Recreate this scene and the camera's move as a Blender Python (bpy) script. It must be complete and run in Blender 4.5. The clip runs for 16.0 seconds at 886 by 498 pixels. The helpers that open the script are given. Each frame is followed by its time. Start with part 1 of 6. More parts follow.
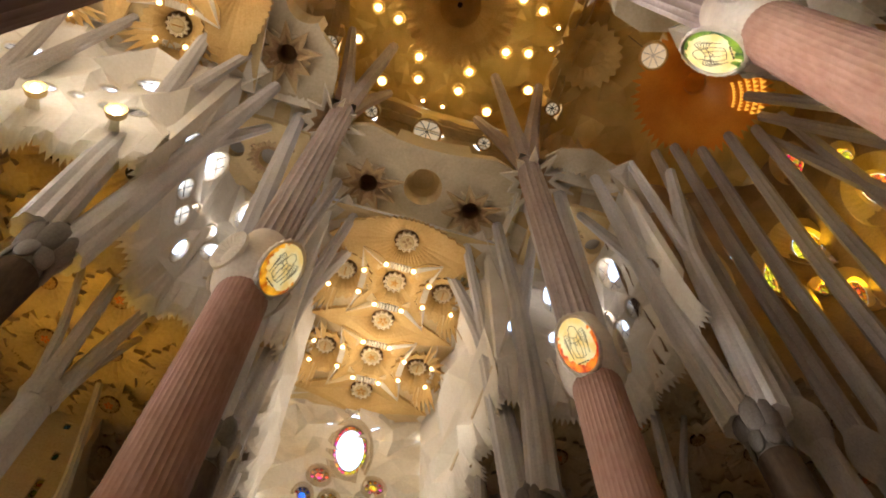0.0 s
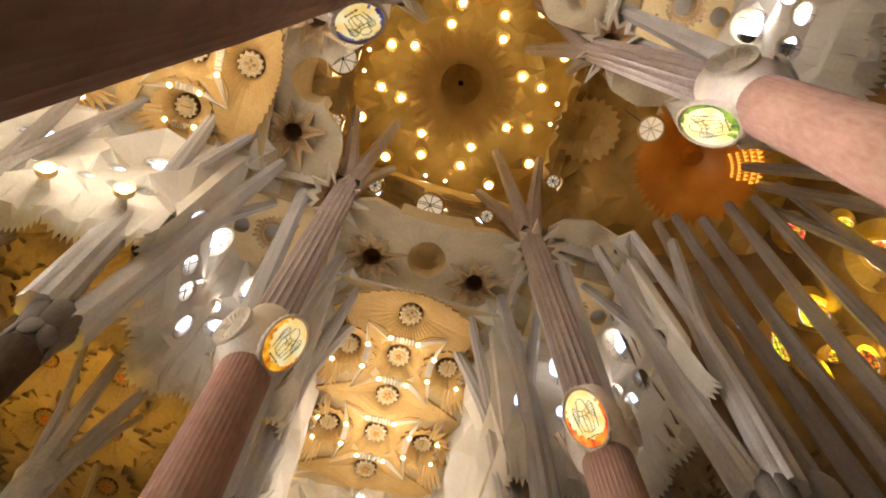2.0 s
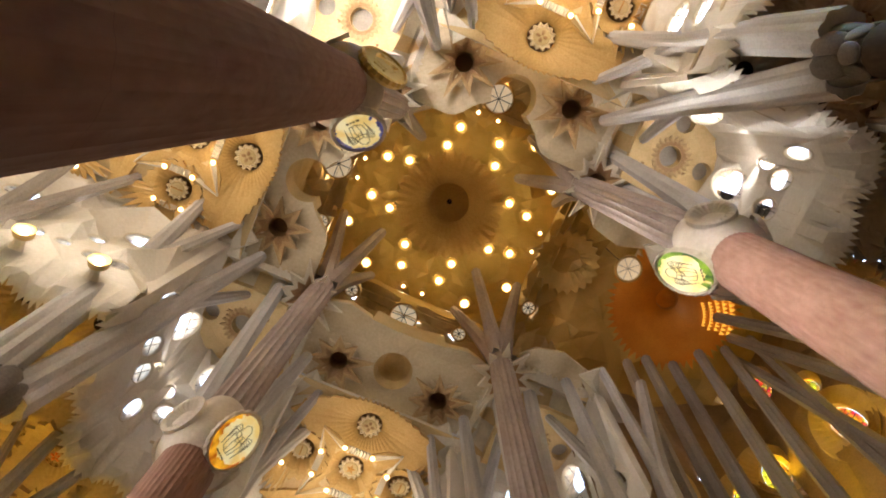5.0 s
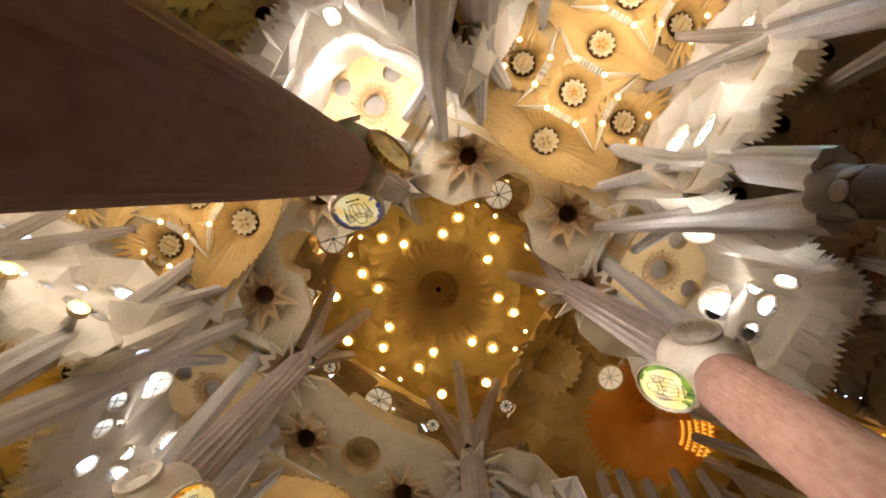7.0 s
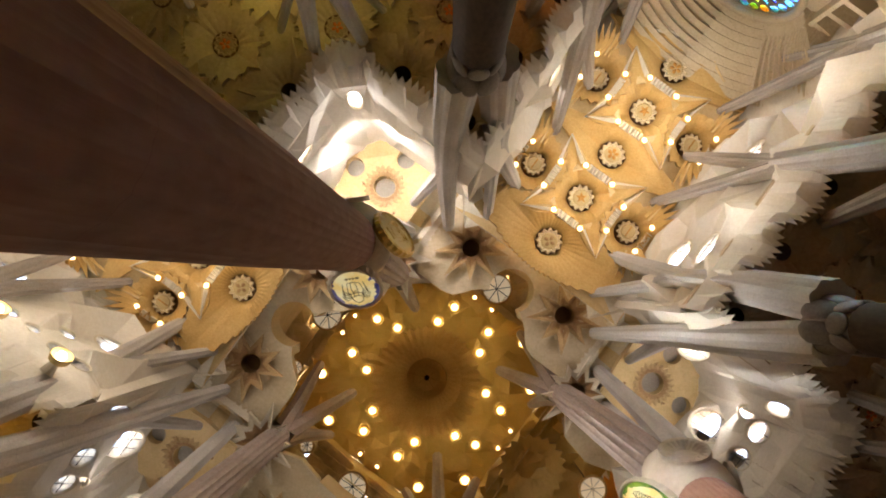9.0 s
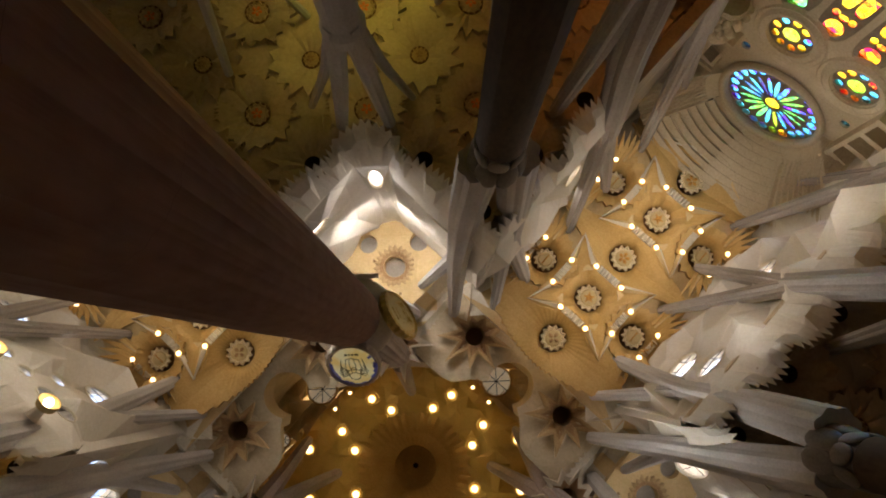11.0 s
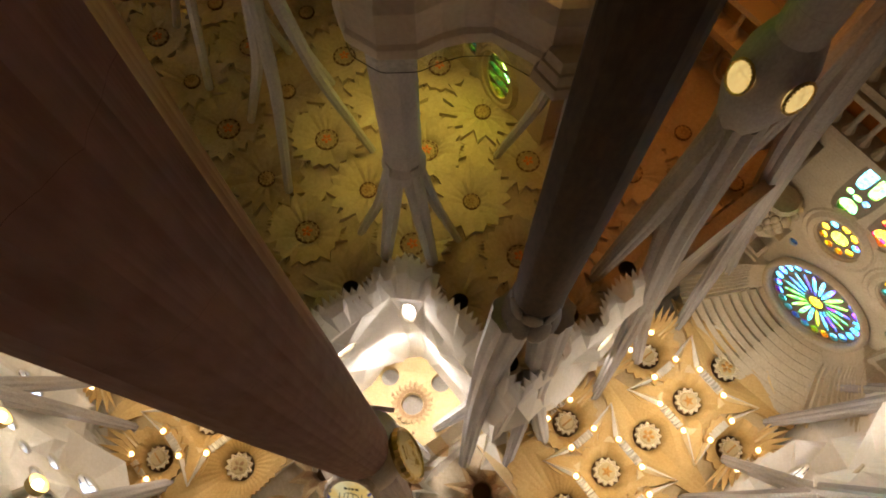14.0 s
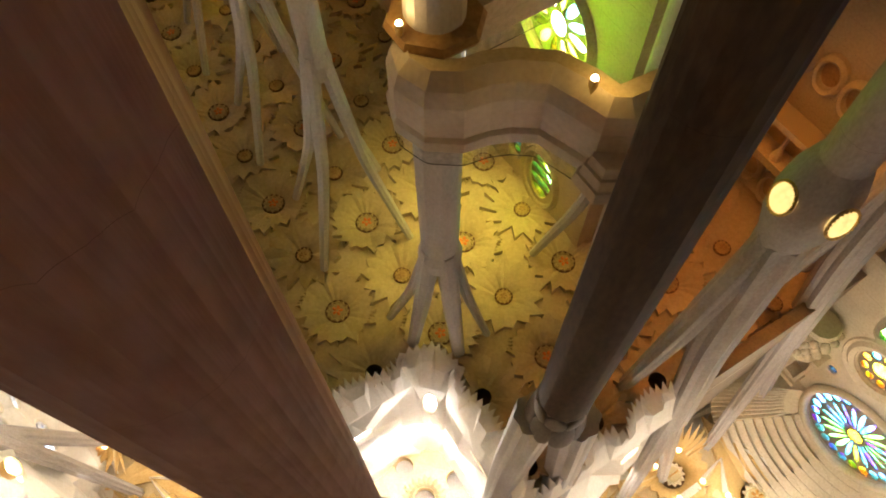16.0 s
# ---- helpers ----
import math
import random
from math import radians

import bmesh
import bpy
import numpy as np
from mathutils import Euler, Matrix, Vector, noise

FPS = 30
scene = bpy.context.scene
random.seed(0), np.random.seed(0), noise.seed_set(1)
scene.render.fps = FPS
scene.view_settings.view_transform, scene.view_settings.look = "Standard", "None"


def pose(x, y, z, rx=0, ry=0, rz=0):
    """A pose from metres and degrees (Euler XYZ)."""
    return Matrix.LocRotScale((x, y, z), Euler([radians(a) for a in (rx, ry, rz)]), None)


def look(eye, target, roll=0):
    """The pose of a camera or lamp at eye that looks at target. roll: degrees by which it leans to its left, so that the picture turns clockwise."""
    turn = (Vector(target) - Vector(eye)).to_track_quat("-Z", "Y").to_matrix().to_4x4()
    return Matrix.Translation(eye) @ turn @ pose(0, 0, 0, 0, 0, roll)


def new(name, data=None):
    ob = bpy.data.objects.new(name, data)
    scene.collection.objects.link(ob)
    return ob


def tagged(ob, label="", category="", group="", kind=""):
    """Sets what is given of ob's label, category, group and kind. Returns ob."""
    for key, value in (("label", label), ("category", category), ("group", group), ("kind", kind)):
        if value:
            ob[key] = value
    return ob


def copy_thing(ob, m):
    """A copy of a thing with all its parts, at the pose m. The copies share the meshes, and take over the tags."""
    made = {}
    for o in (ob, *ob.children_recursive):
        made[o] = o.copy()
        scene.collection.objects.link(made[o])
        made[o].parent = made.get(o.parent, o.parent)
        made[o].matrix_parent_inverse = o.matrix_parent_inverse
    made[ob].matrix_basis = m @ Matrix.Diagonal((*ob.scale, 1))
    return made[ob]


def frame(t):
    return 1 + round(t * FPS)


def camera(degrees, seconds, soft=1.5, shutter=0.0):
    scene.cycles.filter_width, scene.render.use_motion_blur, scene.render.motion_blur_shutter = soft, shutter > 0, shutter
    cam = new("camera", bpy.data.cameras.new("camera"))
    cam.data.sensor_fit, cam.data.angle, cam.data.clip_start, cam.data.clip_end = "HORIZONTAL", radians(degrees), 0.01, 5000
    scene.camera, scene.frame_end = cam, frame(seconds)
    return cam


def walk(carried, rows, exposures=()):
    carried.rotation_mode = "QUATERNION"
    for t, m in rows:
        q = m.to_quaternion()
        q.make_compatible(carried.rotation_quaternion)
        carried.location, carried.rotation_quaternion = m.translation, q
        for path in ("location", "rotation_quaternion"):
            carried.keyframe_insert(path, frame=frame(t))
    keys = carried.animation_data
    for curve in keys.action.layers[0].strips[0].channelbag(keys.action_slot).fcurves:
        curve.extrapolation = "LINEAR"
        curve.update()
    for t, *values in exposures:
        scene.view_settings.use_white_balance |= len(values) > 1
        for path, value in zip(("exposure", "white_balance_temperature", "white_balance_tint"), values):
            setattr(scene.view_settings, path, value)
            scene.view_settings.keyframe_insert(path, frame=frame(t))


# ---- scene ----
cam = camera(64.31, 16.0, soft=1.9)
EYE = (-3.937, -8.452, 1.6)
# seconds and the camera's turn in degrees: about x, y, z
TURNS = [
    (0.0, 153.01, -0.17, -16.62),
    (0.5, 154.49, -0.14, -16.42),
    (1.0, 155.98, -0.16, -16.20),
    (1.5, 157.44, -0.17, -16.02),
    (2.0, 158.90, -0.16, -15.82),
    (2.5, 160.32, -0.19, -16.00),
    (3.0, 161.78, -0.21, -16.98),
    (3.5, 163.28, -0.24, -18.45),
    (6.0, 171.72, -0.32, -26.65),
    (6.5, 173.53, -0.34, -28.32),
    (7.0, 175.34, -0.33, -29.93),
    (7.5, 177.16, -0.32, -31.53),
    (8.0, 178.98, -0.32, -33.19),
    (8.5, 180.79, -0.30, -34.81),
    (9.0, 182.53, -0.29, -36.36),
    (11.5, 191.34, -0.28, -44.00),
    (12.0, 193.28, -0.31, -45.64),
    (12.5, 195.21, -0.34, -47.25),
    (13.0, 197.15, -0.34, -48.88),
    (13.5, 199.09, -0.33, -50.52),
    (14.0, 201.02, -0.33, -52.14),
    (14.5, 202.96, -0.34, -53.76),
    (15.0, 204.89, -0.36, -55.32),
    (15.5, 206.71, -0.40, -56.72),
    (16.0, 208.43, -0.41, -58.15),
]
EXPOSURE = [(0.0, 3.95), (1.5, 4.26), (3.5, 4.24), (6.0, 3.86), (7.5, 4.03), (9.0, 3.69), (11.5, 2.64), (12.2, 2.66), (13.0, 3.14), (14.0, 3.62), (15.0, 4.1), (16.0, 4.55)]
walk(cam, [(t, pose(*EYE, a, b, c)) for t, a, b, c in TURNS], EXPOSURE)

# ---- daylight and lamps ----
world = bpy.data.worlds.new("sky")
scene.world = world
world.use_nodes = True
wn = world.node_tree
sky = wn.nodes.new("ShaderNodeTexSky")
sky.sky_type, sky.sun_disc = "NISHITA", False
sky.sun_elevation, sky.sun_rotation = radians(48), radians(205)
wn.nodes["Background"].inputs["Strength"].default_value = 0.15
sky.dust_density, sky.ozone_density = 6.0, 0.6
wn.links.new(sky.outputs[0], wn.nodes["Background"].inputs["Color"])
sun_data = bpy.data.lights.new("sun", "SUN")
sun_data.energy, sun_data.angle, sun_data.color = 0.6, radians(12), (1.0, 0.94, 0.85)
sun_ob = new("sun", sun_data)
sun_ob.matrix_world = look((-25, -58, 60), (0, 0, 0))


DIM = 0.235


def area(name, at, to, sx, sy, watts, colour, spread=110):
    data = bpy.data.lights.new(name, "AREA")
    data.shape, data.size, data.size_y, data.energy, data.color = "RECTANGLE", sx, sy, watts * DIM, colour
    data.spread = radians(spread)
    ob = new(name, data)
    ob.matrix_world = look(at, to)
    return ob


def bulb_light(at, watts, colour, radius=0.3):
    data = bpy.data.lights.new("point_light", "POINT")
    data.energy, data.color, data.shadow_soft_size = watts * DIM, colour, radius
    ob = new("point_light", data)
    ob.location = at
    return ob


DAY, YELLOW, GREEN, ORANGE = (1.0, 0.92, 0.87), (1.0, 0.72, 0.12), (0.75, 0.9, 0.12), (1.0, 0.42, 0.05)
# daylight of the tall aisle windows, and added fill areas where no window opens
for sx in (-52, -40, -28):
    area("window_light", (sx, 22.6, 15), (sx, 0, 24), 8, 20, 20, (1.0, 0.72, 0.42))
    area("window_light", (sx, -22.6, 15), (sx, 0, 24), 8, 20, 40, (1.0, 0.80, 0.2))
area("window_light", (-20.5, 22.6, 18), (-15, 14, 30), 5, 12, 235, (1.0, 0.55, 0.05), 85)
area("window_light", (-19.5, -22.5, 21), (-19.5, -20.5, 32), 5, 9, 88, (0.98, 0.77, 0.15), 64)
# added green fill, off the windows, for the gallery's corner
area("window_light", (-24.6, -21.4, 19), (-19.0, -23.4, 19), 2, 8, 8, (0.42, 0.9, 0.02), 60)
area("window_light", (-18.7, -22.3, 19.5), (-15.5, -18, 13.5), 3, 4, 8, GREEN, 160)
area("window_light", (-18.3, -22.2, 29.3), (-17.5, -19.5, 33), 2.5, 2.5, 8, (0.95, 0.86, 0.05), 120)
# unseen green lamp in mid-air, added to tint the gallery back wall
area("window_light", (-20.0, -20.8, 23.5), (-19.3, -23.2, 20), 1.5, 1.5, 60, (0.38, 0.9, 0.01), 120)
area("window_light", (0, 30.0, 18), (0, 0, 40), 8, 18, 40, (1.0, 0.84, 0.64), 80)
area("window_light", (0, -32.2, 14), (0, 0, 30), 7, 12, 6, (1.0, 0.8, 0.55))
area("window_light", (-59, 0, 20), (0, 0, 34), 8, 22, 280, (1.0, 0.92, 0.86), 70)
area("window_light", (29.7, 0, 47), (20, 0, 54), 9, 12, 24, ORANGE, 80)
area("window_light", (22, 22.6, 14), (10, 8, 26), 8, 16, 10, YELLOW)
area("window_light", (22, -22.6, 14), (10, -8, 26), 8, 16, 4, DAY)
# added orange fill; the transept wall has no window here
area("window_light", (-14.9, -27, 18), (-10.5, -27, 29), 5, 8, 115, (1.0, 0.36, 0.06), 100)
# narrow beams added to brighten single columns and the south-east lip
area("window_light", (-58.5, 4, 22), (7.5, -7.5, 20), 4, 14, 200, (1.0, 0.95, 0.94), 14)
area("window_light", (0.1, 29.9, 43.1), (6.5, -14, 36.5), 2.2, 4.6, 150, (1.0, 0.97, 0.95), 26)
area("window_light", (-58.5, -3, 22), (10, 7, 21), 4, 14, 75, (1.0, 0.97, 0.95), 18)
area("window_light", (-29, -22.4, 12), (-7.5, -7.5, 8), 4, 10, 55, (1.0, 0.86, 0.12), 24)
# clerestory daylight; the broad areas are added fill without an opening behind them
area("window_light", (-12.9, -12.9, 36.6), (-9, -9, 34.5), 0.8, 1.8, 60, DAY, 175)
for s in (-1, 1):
    area("window_light", (13.0 * s, 13.0, 41.5), (9 * s, 9, 46), 2.5, 3, 85, DAY, 150)
    area("window_light", (13.0 * s, -13.0, 41.5), (9 * s, -9, 46), 2.5, 3, 600 if s < 0 else 170, DAY, 150)
    area("window_light", (5.2 * s, 22, 42), (0, 22, 46), 12, 2, 60, DAY)
    area("window_light", (5.2 * s, -22, 42), (0, -22, 46), 12, 2, 130, DAY)
    area("window_light", (-26, 5.2 * s, 42), (-26, 0, 46), 18, 2, 90, DAY)
# nave floodlights on the ledges below the clerestory; the transept points are added fill without fixtures
FLOODS_AND_FILL = [(s * 5.0, y, 34.3) for s in (-1, 1) for y in (-27.2, -19.9, 19.9, 26.5)] + [(x, s * 5.0, 34.3) for s in (-1, 1) for x in (-16.2, -19.9, -27.2, -36.0)]
for x, y, z in FLOODS_AND_FILL:
    bulb_light((x * (0.6 if abs(x) < 6 else 1), y * (0.6 if abs(y) < 6 else 1), z + 1.0), 50 if x < 4 or y > 0 else 80, (1.0, 0.87, 0.71), 0.3)


# ---- materials ----
def mat_nodes(name, rough=0.7, metal=0.0):
    m = bpy.data.materials.new(name)
    m.use_nodes = True
    b = m.node_tree.nodes["Principled BSDF"]
    b.inputs["Roughness"].default_value, b.inputs["Metallic"].default_value = rough, metal
    return m, m.node_tree, b


def stone(name, dark, light, rough=0.75, big=0.6, fine=9.0, bump=0.25, joints=0.0, spread=0.0, stretch=1.0, gap=0.012):
    """A plaster or stone: two scales of mottling, pores, a little piece-to-piece spread, joints between blocks."""
    m, nt, b = mat_nodes(name, rough)
    N, L = nt.nodes.new, nt.links.new
    co = N("ShaderNodeTexCoord")
    mp = N("ShaderNodeMapping")
    mp.inputs["Scale"].default_value = (1, 1, 1 / stretch)
    L(co.outputs["Object"], mp.inputs["Vector"])
    n1, n2 = N("ShaderNodeTexNoise"), N("ShaderNodeTexNoise")
    n1.inputs["Scale"].default_value, n1.inputs["Detail"].default_value = big, 5
    n2.inputs["Scale"].default_value, n2.inputs["Detail"].default_value = fine, 8
    L(mp.outputs[0], n1.inputs["Vector"]), L(mp.outputs[0], n2.inputs["Vector"])
    mx = N("ShaderNodeMath")
    mx.operation = "MULTIPLY_ADD"
    mx.inputs[1].default_value = 0.45
    L(n2.outputs[0], mx.inputs[0])
    sc = N("ShaderNodeMath")
    sc.operation = "MULTIPLY"
    sc.inputs[1].default_value = 0.55
    L(n1.outputs[0], sc.inputs[0]), L(sc.outputs[0], mx.inputs[2])
    rp = N("ShaderNodeValToRGB")
    rp.color_ramp.elements[0].position, rp.color_ramp.elements[1].position = 0.36, 0.64
    rp.color_ramp.elements[0].color, rp.color_ramp.elements[1].color = (*dark, 1), (*light, 1)
    L(mx.outputs[0], rp.inputs[0])
    out, height = rp.outputs[0], n2.outputs[0]
    if spread:
        geo, hs, mr = N("ShaderNodeNewGeometry"), N("ShaderNodeHueSaturation"), N("ShaderNodeMapRange")
        mr.inputs["To Min"].default_value, mr.inputs["To Max"].default_value = 1 - spread, 1 + spread
        L(geo.outputs["Random Per Island"], mr.inputs[0]), L(mr.outputs[0], hs.inputs["Value"]), L(out, hs.inputs["Color"])
        out = hs.outputs[0]
    if joints:
        sep, mo, lt = N("ShaderNodeSeparateXYZ"), N("ShaderNodeMath"), N("ShaderNodeMath")
        mo.operation, mo.inputs[1].default_value = "FLOORED_MODULO", joints
        lt.operation, lt.inputs[1].default_value = "LESS_THAN", gap
        L(co.outputs["Object"], sep.inputs[0]), L(sep.outputs[2], mo.inputs[0]), L(mo.outputs[0], lt.inputs[0])
        mixj = N("ShaderNodeMixRGB")
        mixj.inputs["Color2"].default_value = (*[c * 0.8 for c in dark], 1)
        L(lt.outputs[0], mixj.inputs["Fac"]), L(out, mixj.inputs["Color1"])
        out = mixj.outputs[0]
    L(out, b.inputs["Base Color"])
    bp = N("ShaderNodeBump")
    bp.inputs["Strength"].default_value, bp.inputs["Distance"].default_value = bump, 0.03
    L(height, bp.inputs["Height"]), L(bp.outputs[0], b.inputs["Normal"])
    return m


def glow(name, colour, strength):
    m, nt, b = mat_nodes(name, 0.4)
    b.inputs["Base Color"].default_value = (*colour, 1)
    b.inputs["Emission Color"].default_value = (*colour, 1)
    b.inputs["Emission Strength"].default_value = strength * DIM
    return m


def stained(name, colour, leaded=True, gain=1.0):
    """Leaded glass: lets the sky through in its own colour, with a little gloss."""
    m = bpy.data.materials.new(name)
    m.use_nodes = True
    nt = m.node_tree
    nt.nodes.clear()
    N, L = nt.nodes.new, nt.links.new
    tr, gl, mx, o = N("ShaderNodeBsdfTransparent"), N("ShaderNodeBsdfGlossy"), N("ShaderNodeMixShader"), N("ShaderNodeOutputMaterial")
    no, rp, co = N("ShaderNodeTexNoise"), N("ShaderNodeValToRGB"), N("ShaderNodeTexCoord")
    no.inputs["Scale"].default_value = 4.5
    rp.color_ramp.elements[0].color = (*[min(1, c ** 1.3 * 0.75 * gain) for c in colour], 1)
    rp.color_ramp.elements[1].color = (*[min(1, c ** 1.1 * 1.9 * gain) for c in colour], 1)
    rp.color_ramp.elements[0].position, rp.color_ramp.elements[1].position = 0.35, 0.65
    L(co.outputs["Object"], no.inputs["Vector"]), L(no.outputs[0], rp.inputs[0])
    if leaded:
        ve, vc, hs, sp, mr, lt, mj = N("ShaderNodeTexVoronoi"), N("ShaderNodeTexVoronoi"), N("ShaderNodeHueSaturation"), N("ShaderNodeSeparateColor"), N("ShaderNodeMapRange"), N("ShaderNodeMath"), N("ShaderNodeMixRGB")
        ve.feature = "DISTANCE_TO_EDGE"
        for v in (ve, vc):
            v.inputs["Scale"].default_value = 3.4
            L(co.outputs["Object"], v.inputs["Vector"])
        mr.inputs["To Min"].default_value, mr.inputs["To Max"].default_value = 0.44, 0.56
        lt.operation, lt.inputs[1].default_value = "LESS_THAN", 0.045
        mj.inputs["Color2"].default_value = (0.02, 0.018, 0.015, 1)
        L(vc.outputs["Color"], sp.inputs[0]), L(sp.outputs[0], mr.inputs[0]), L(mr.outputs[0], hs.inputs["Hue"]), L(rp.outputs[0], hs.inputs["Color"])
        L(ve.outputs["Distance"], lt.inputs[0]), L(lt.outputs[0], mj.inputs["Fac"]), L(hs.outputs[0], mj.inputs["Color1"]), L(mj.outputs[0], tr.inputs[0])
    else:
        L(rp.outputs[0], tr.inputs[0])
    gl.inputs["Roughness"].default_value = 0.15
    mx.inputs[0].default_value = 0.06
    L(tr.outputs[0], mx.inputs[1]), L(gl.outputs[0], mx.inputs[2]), L(mx.outputs[0], o.inputs[0])
    return m


LIME_WHITE = stone("white_plaster", (0.72, 0.67, 0.58), (0.85, 0.81, 0.74), 0.8, 0.35, 6, 0.12, spread=0.03)
WHITE = stone("ivory_plaster", (0.66, 0.59, 0.46), (0.80, 0.74, 0.62), 0.8, 0.35, 6, 0.12, spread=0.05)
GOLD = stone("gold_plaster", (0.51, 0.31, 0.085), (0.65, 0.43, 0.155), 0.6, 0.5, 8, 0.15)
PALE = stone("pale_gold_plaster", (0.59, 0.43, 0.19), (0.72, 0.55, 0.29), 0.65, 0.5, 8, 0.12, spread=0.03)
DOME = stone("gold_mosaic", (0.52, 0.35, 0.09), (0.68, 0.48, 0.17), 0.45, 0.5, 14, 0.2)
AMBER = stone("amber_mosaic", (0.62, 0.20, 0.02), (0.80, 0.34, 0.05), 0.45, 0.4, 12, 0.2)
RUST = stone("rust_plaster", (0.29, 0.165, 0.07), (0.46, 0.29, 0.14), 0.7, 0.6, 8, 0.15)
RUST_DARK = stone("dark_rust", (0.10, 0.045, 0.025), (0.18, 0.085, 0.05), 0.7)
AISLE = stone("aisle_plaster", (0.44, 0.34, 0.22), (0.58, 0.46, 0.31), 0.8, 0.35, 6, 0.12, spread=0.02)
AISLE_DEEP = stone("aisle_flower_plaster", (0.36, 0.26, 0.15), (0.50, 0.38, 0.24), 0.8, 0.5, 6, 0.12)
BRONZE = stone("scalloped_ivory", (0.60, 0.48, 0.27), (0.76, 0.64, 0.42), 0.5, 1.5, 10, 0.2)
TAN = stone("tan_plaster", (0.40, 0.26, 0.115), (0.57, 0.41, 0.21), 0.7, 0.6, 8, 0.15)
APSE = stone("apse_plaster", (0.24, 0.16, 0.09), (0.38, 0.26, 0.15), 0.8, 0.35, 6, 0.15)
TRACERY = stone("tracery_stone", (0.20, 0.155, 0.10), (0.32, 0.26, 0.18), 0.8)
RINGED = stone("cream_gold_plaster", (0.53, 0.43, 0.275), (0.67, 0.57, 0.395), 0.75, 0.35, 6, 0.12, spread=0.04)
EYE_GREY = stone("grey_oculus_plaster", (0.30, 0.27, 0.23), (0.42, 0.38, 0.33), 0.8)
# the next three put the shade of wells and holes into the colour
WELL_SHADE_DEEP = stone("deep_well_shade", (0.035, 0.022, 0.014), (0.07, 0.045, 0.03), 0.9)
WELL_SHADE = stone("brown_well_shade", (0.22, 0.125, 0.05), (0.34, 0.2, 0.09), 0.8)
DARK = stone("void_shade", (0.015, 0.010, 0.008), (0.03, 0.02, 0.015), 0.9)
PORPHYRY = stone("porphyry", (0.255, 0.125, 0.082), (0.375, 0.215, 0.155), 0.75, 0.45, 5, 0.06, joints=2.4, stretch=3, gap=0.006)
PORPHYRY_UP = stone("fluted_porphyry", (0.29, 0.22, 0.195), (0.43, 0.35, 0.315), 0.6, 0.5, 6, 0.15, stretch=2)
CREAM = stone("cream_stone", (0.56, 0.47, 0.37), (0.70, 0.62, 0.51), 0.65, 0.5, 7, 0.1)
GRANITE = stone("pale_granite", (0.45, 0.425, 0.41), (0.62, 0.595, 0.58), 0.6, 0.5, 12, 0.12, joints=3.0, stretch=2)
BASALT = stone("dark_basalt", (0.125, 0.104, 0.088), (0.215, 0.185, 0.16), 0.6, 0.6, 10, 0.15)
BASALT_SHAFT = stone("basalt_shaft", (0.05, 0.03, 0.018), (0.095, 0.06, 0.037), 0.75, 0.5, 8, 0.12, joints=3.0, stretch=3)
# brown granite, also darkened in colour for silhouetted limbs and backlit apse columns
SHADED_GRANITE = stone("shaded_brown_granite", (0.29, 0.255, 0.225), (0.44, 0.395, 0.355), 0.6, 0.5, 12, 0.12, joints=3.0, stretch=2)
SAND = stone("sandstone", (0.48, 0.38, 0.24), (0.64, 0.54, 0.37), 0.75, 0.5, 8, 0.15, joints=1.2)
for _m in (PORPHYRY, BASALT_SHAFT):
    _m.node_tree.nodes["Principled BSDF"].inputs["Specular IOR Level"].default_value = 0.15
FLOOR = stone("floor_stone", (0.15, 0.115, 0.085), (0.25, 0.20, 0.155), 0.4, 0.5, 10, 0.1)
BRASS, _nt, _b = mat_nodes("gilded_metal", 0.35, 0.9)
_b.inputs["Base Color"].default_value = (0.62, 0.44, 0.14, 1)
IRON, _nt, _b = mat_nodes("dark_iron", 0.55, 0.6)
_b.inputs["Base Color"].default_value = (0.05, 0.04, 0.035, 1)
INK = stone("painted_line", (0.10, 0.06, 0.02), (0.16, 0.10, 0.04), 0.6)
FIELD = stone("dull_gold_field", (0.46, 0.34, 0.15), (0.6, 0.46, 0.22), 0.5)
GILT = stone("dull_gilt", (0.36, 0.15, 0.02), (0.62, 0.31, 0.05), 0.45)
RED = stone("red_enamel", (0.55, 0.13, 0.03), (0.75, 0.24, 0.06), 0.35)


def enamel(name, deep, pale, strength, size=2.2):
    """Lit enamel that runs unevenly from a deep to a pale tone."""
    m = glow(name, pale, strength)
    nt = m.node_tree
    co, no, rp = nt.nodes.new("ShaderNodeTexCoord"), nt.nodes.new("ShaderNodeTexNoise"), nt.nodes.new("ShaderNodeValToRGB")
    no.inputs["Scale"].default_value, no.inputs["Detail"].default_value = size, 3.0
    rp.color_ramp.elements[0].color, rp.color_ramp.elements[1].color = (*deep, 1), (*pale, 1)
    rp.color_ramp.elements[0].position, rp.color_ramp.elements[1].position = 0.38, 0.62
    nt.links.new(co.outputs["Object"], no.inputs["Vector"])
    nt.links.new(no.outputs[0], rp.inputs[0])
    for slot in ("Base Color", "Emission Color"):
        nt.links.new(rp.outputs[0], nt.nodes["Principled BSDF"].inputs[slot])
    return m


LAMP = glow("lamp_bulb", (1.0, 0.84, 0.50), 3.0)
LAMP_SMALL = glow("small_lamp_bulb", (1.0, 0.84, 0.5), 3.0)
FLOOD = glow("floodlight_bulb", (1.0, 0.84, 0.52), 5.0)
MED_FACE = enamel("lit_enamel", (0.90, 0.66, 0.22), (0.95, 0.85, 0.50), 0.17, 1.6)
MED_DIM = glow("dim_enamel", (0.60, 0.46, 0.16), 0.03)
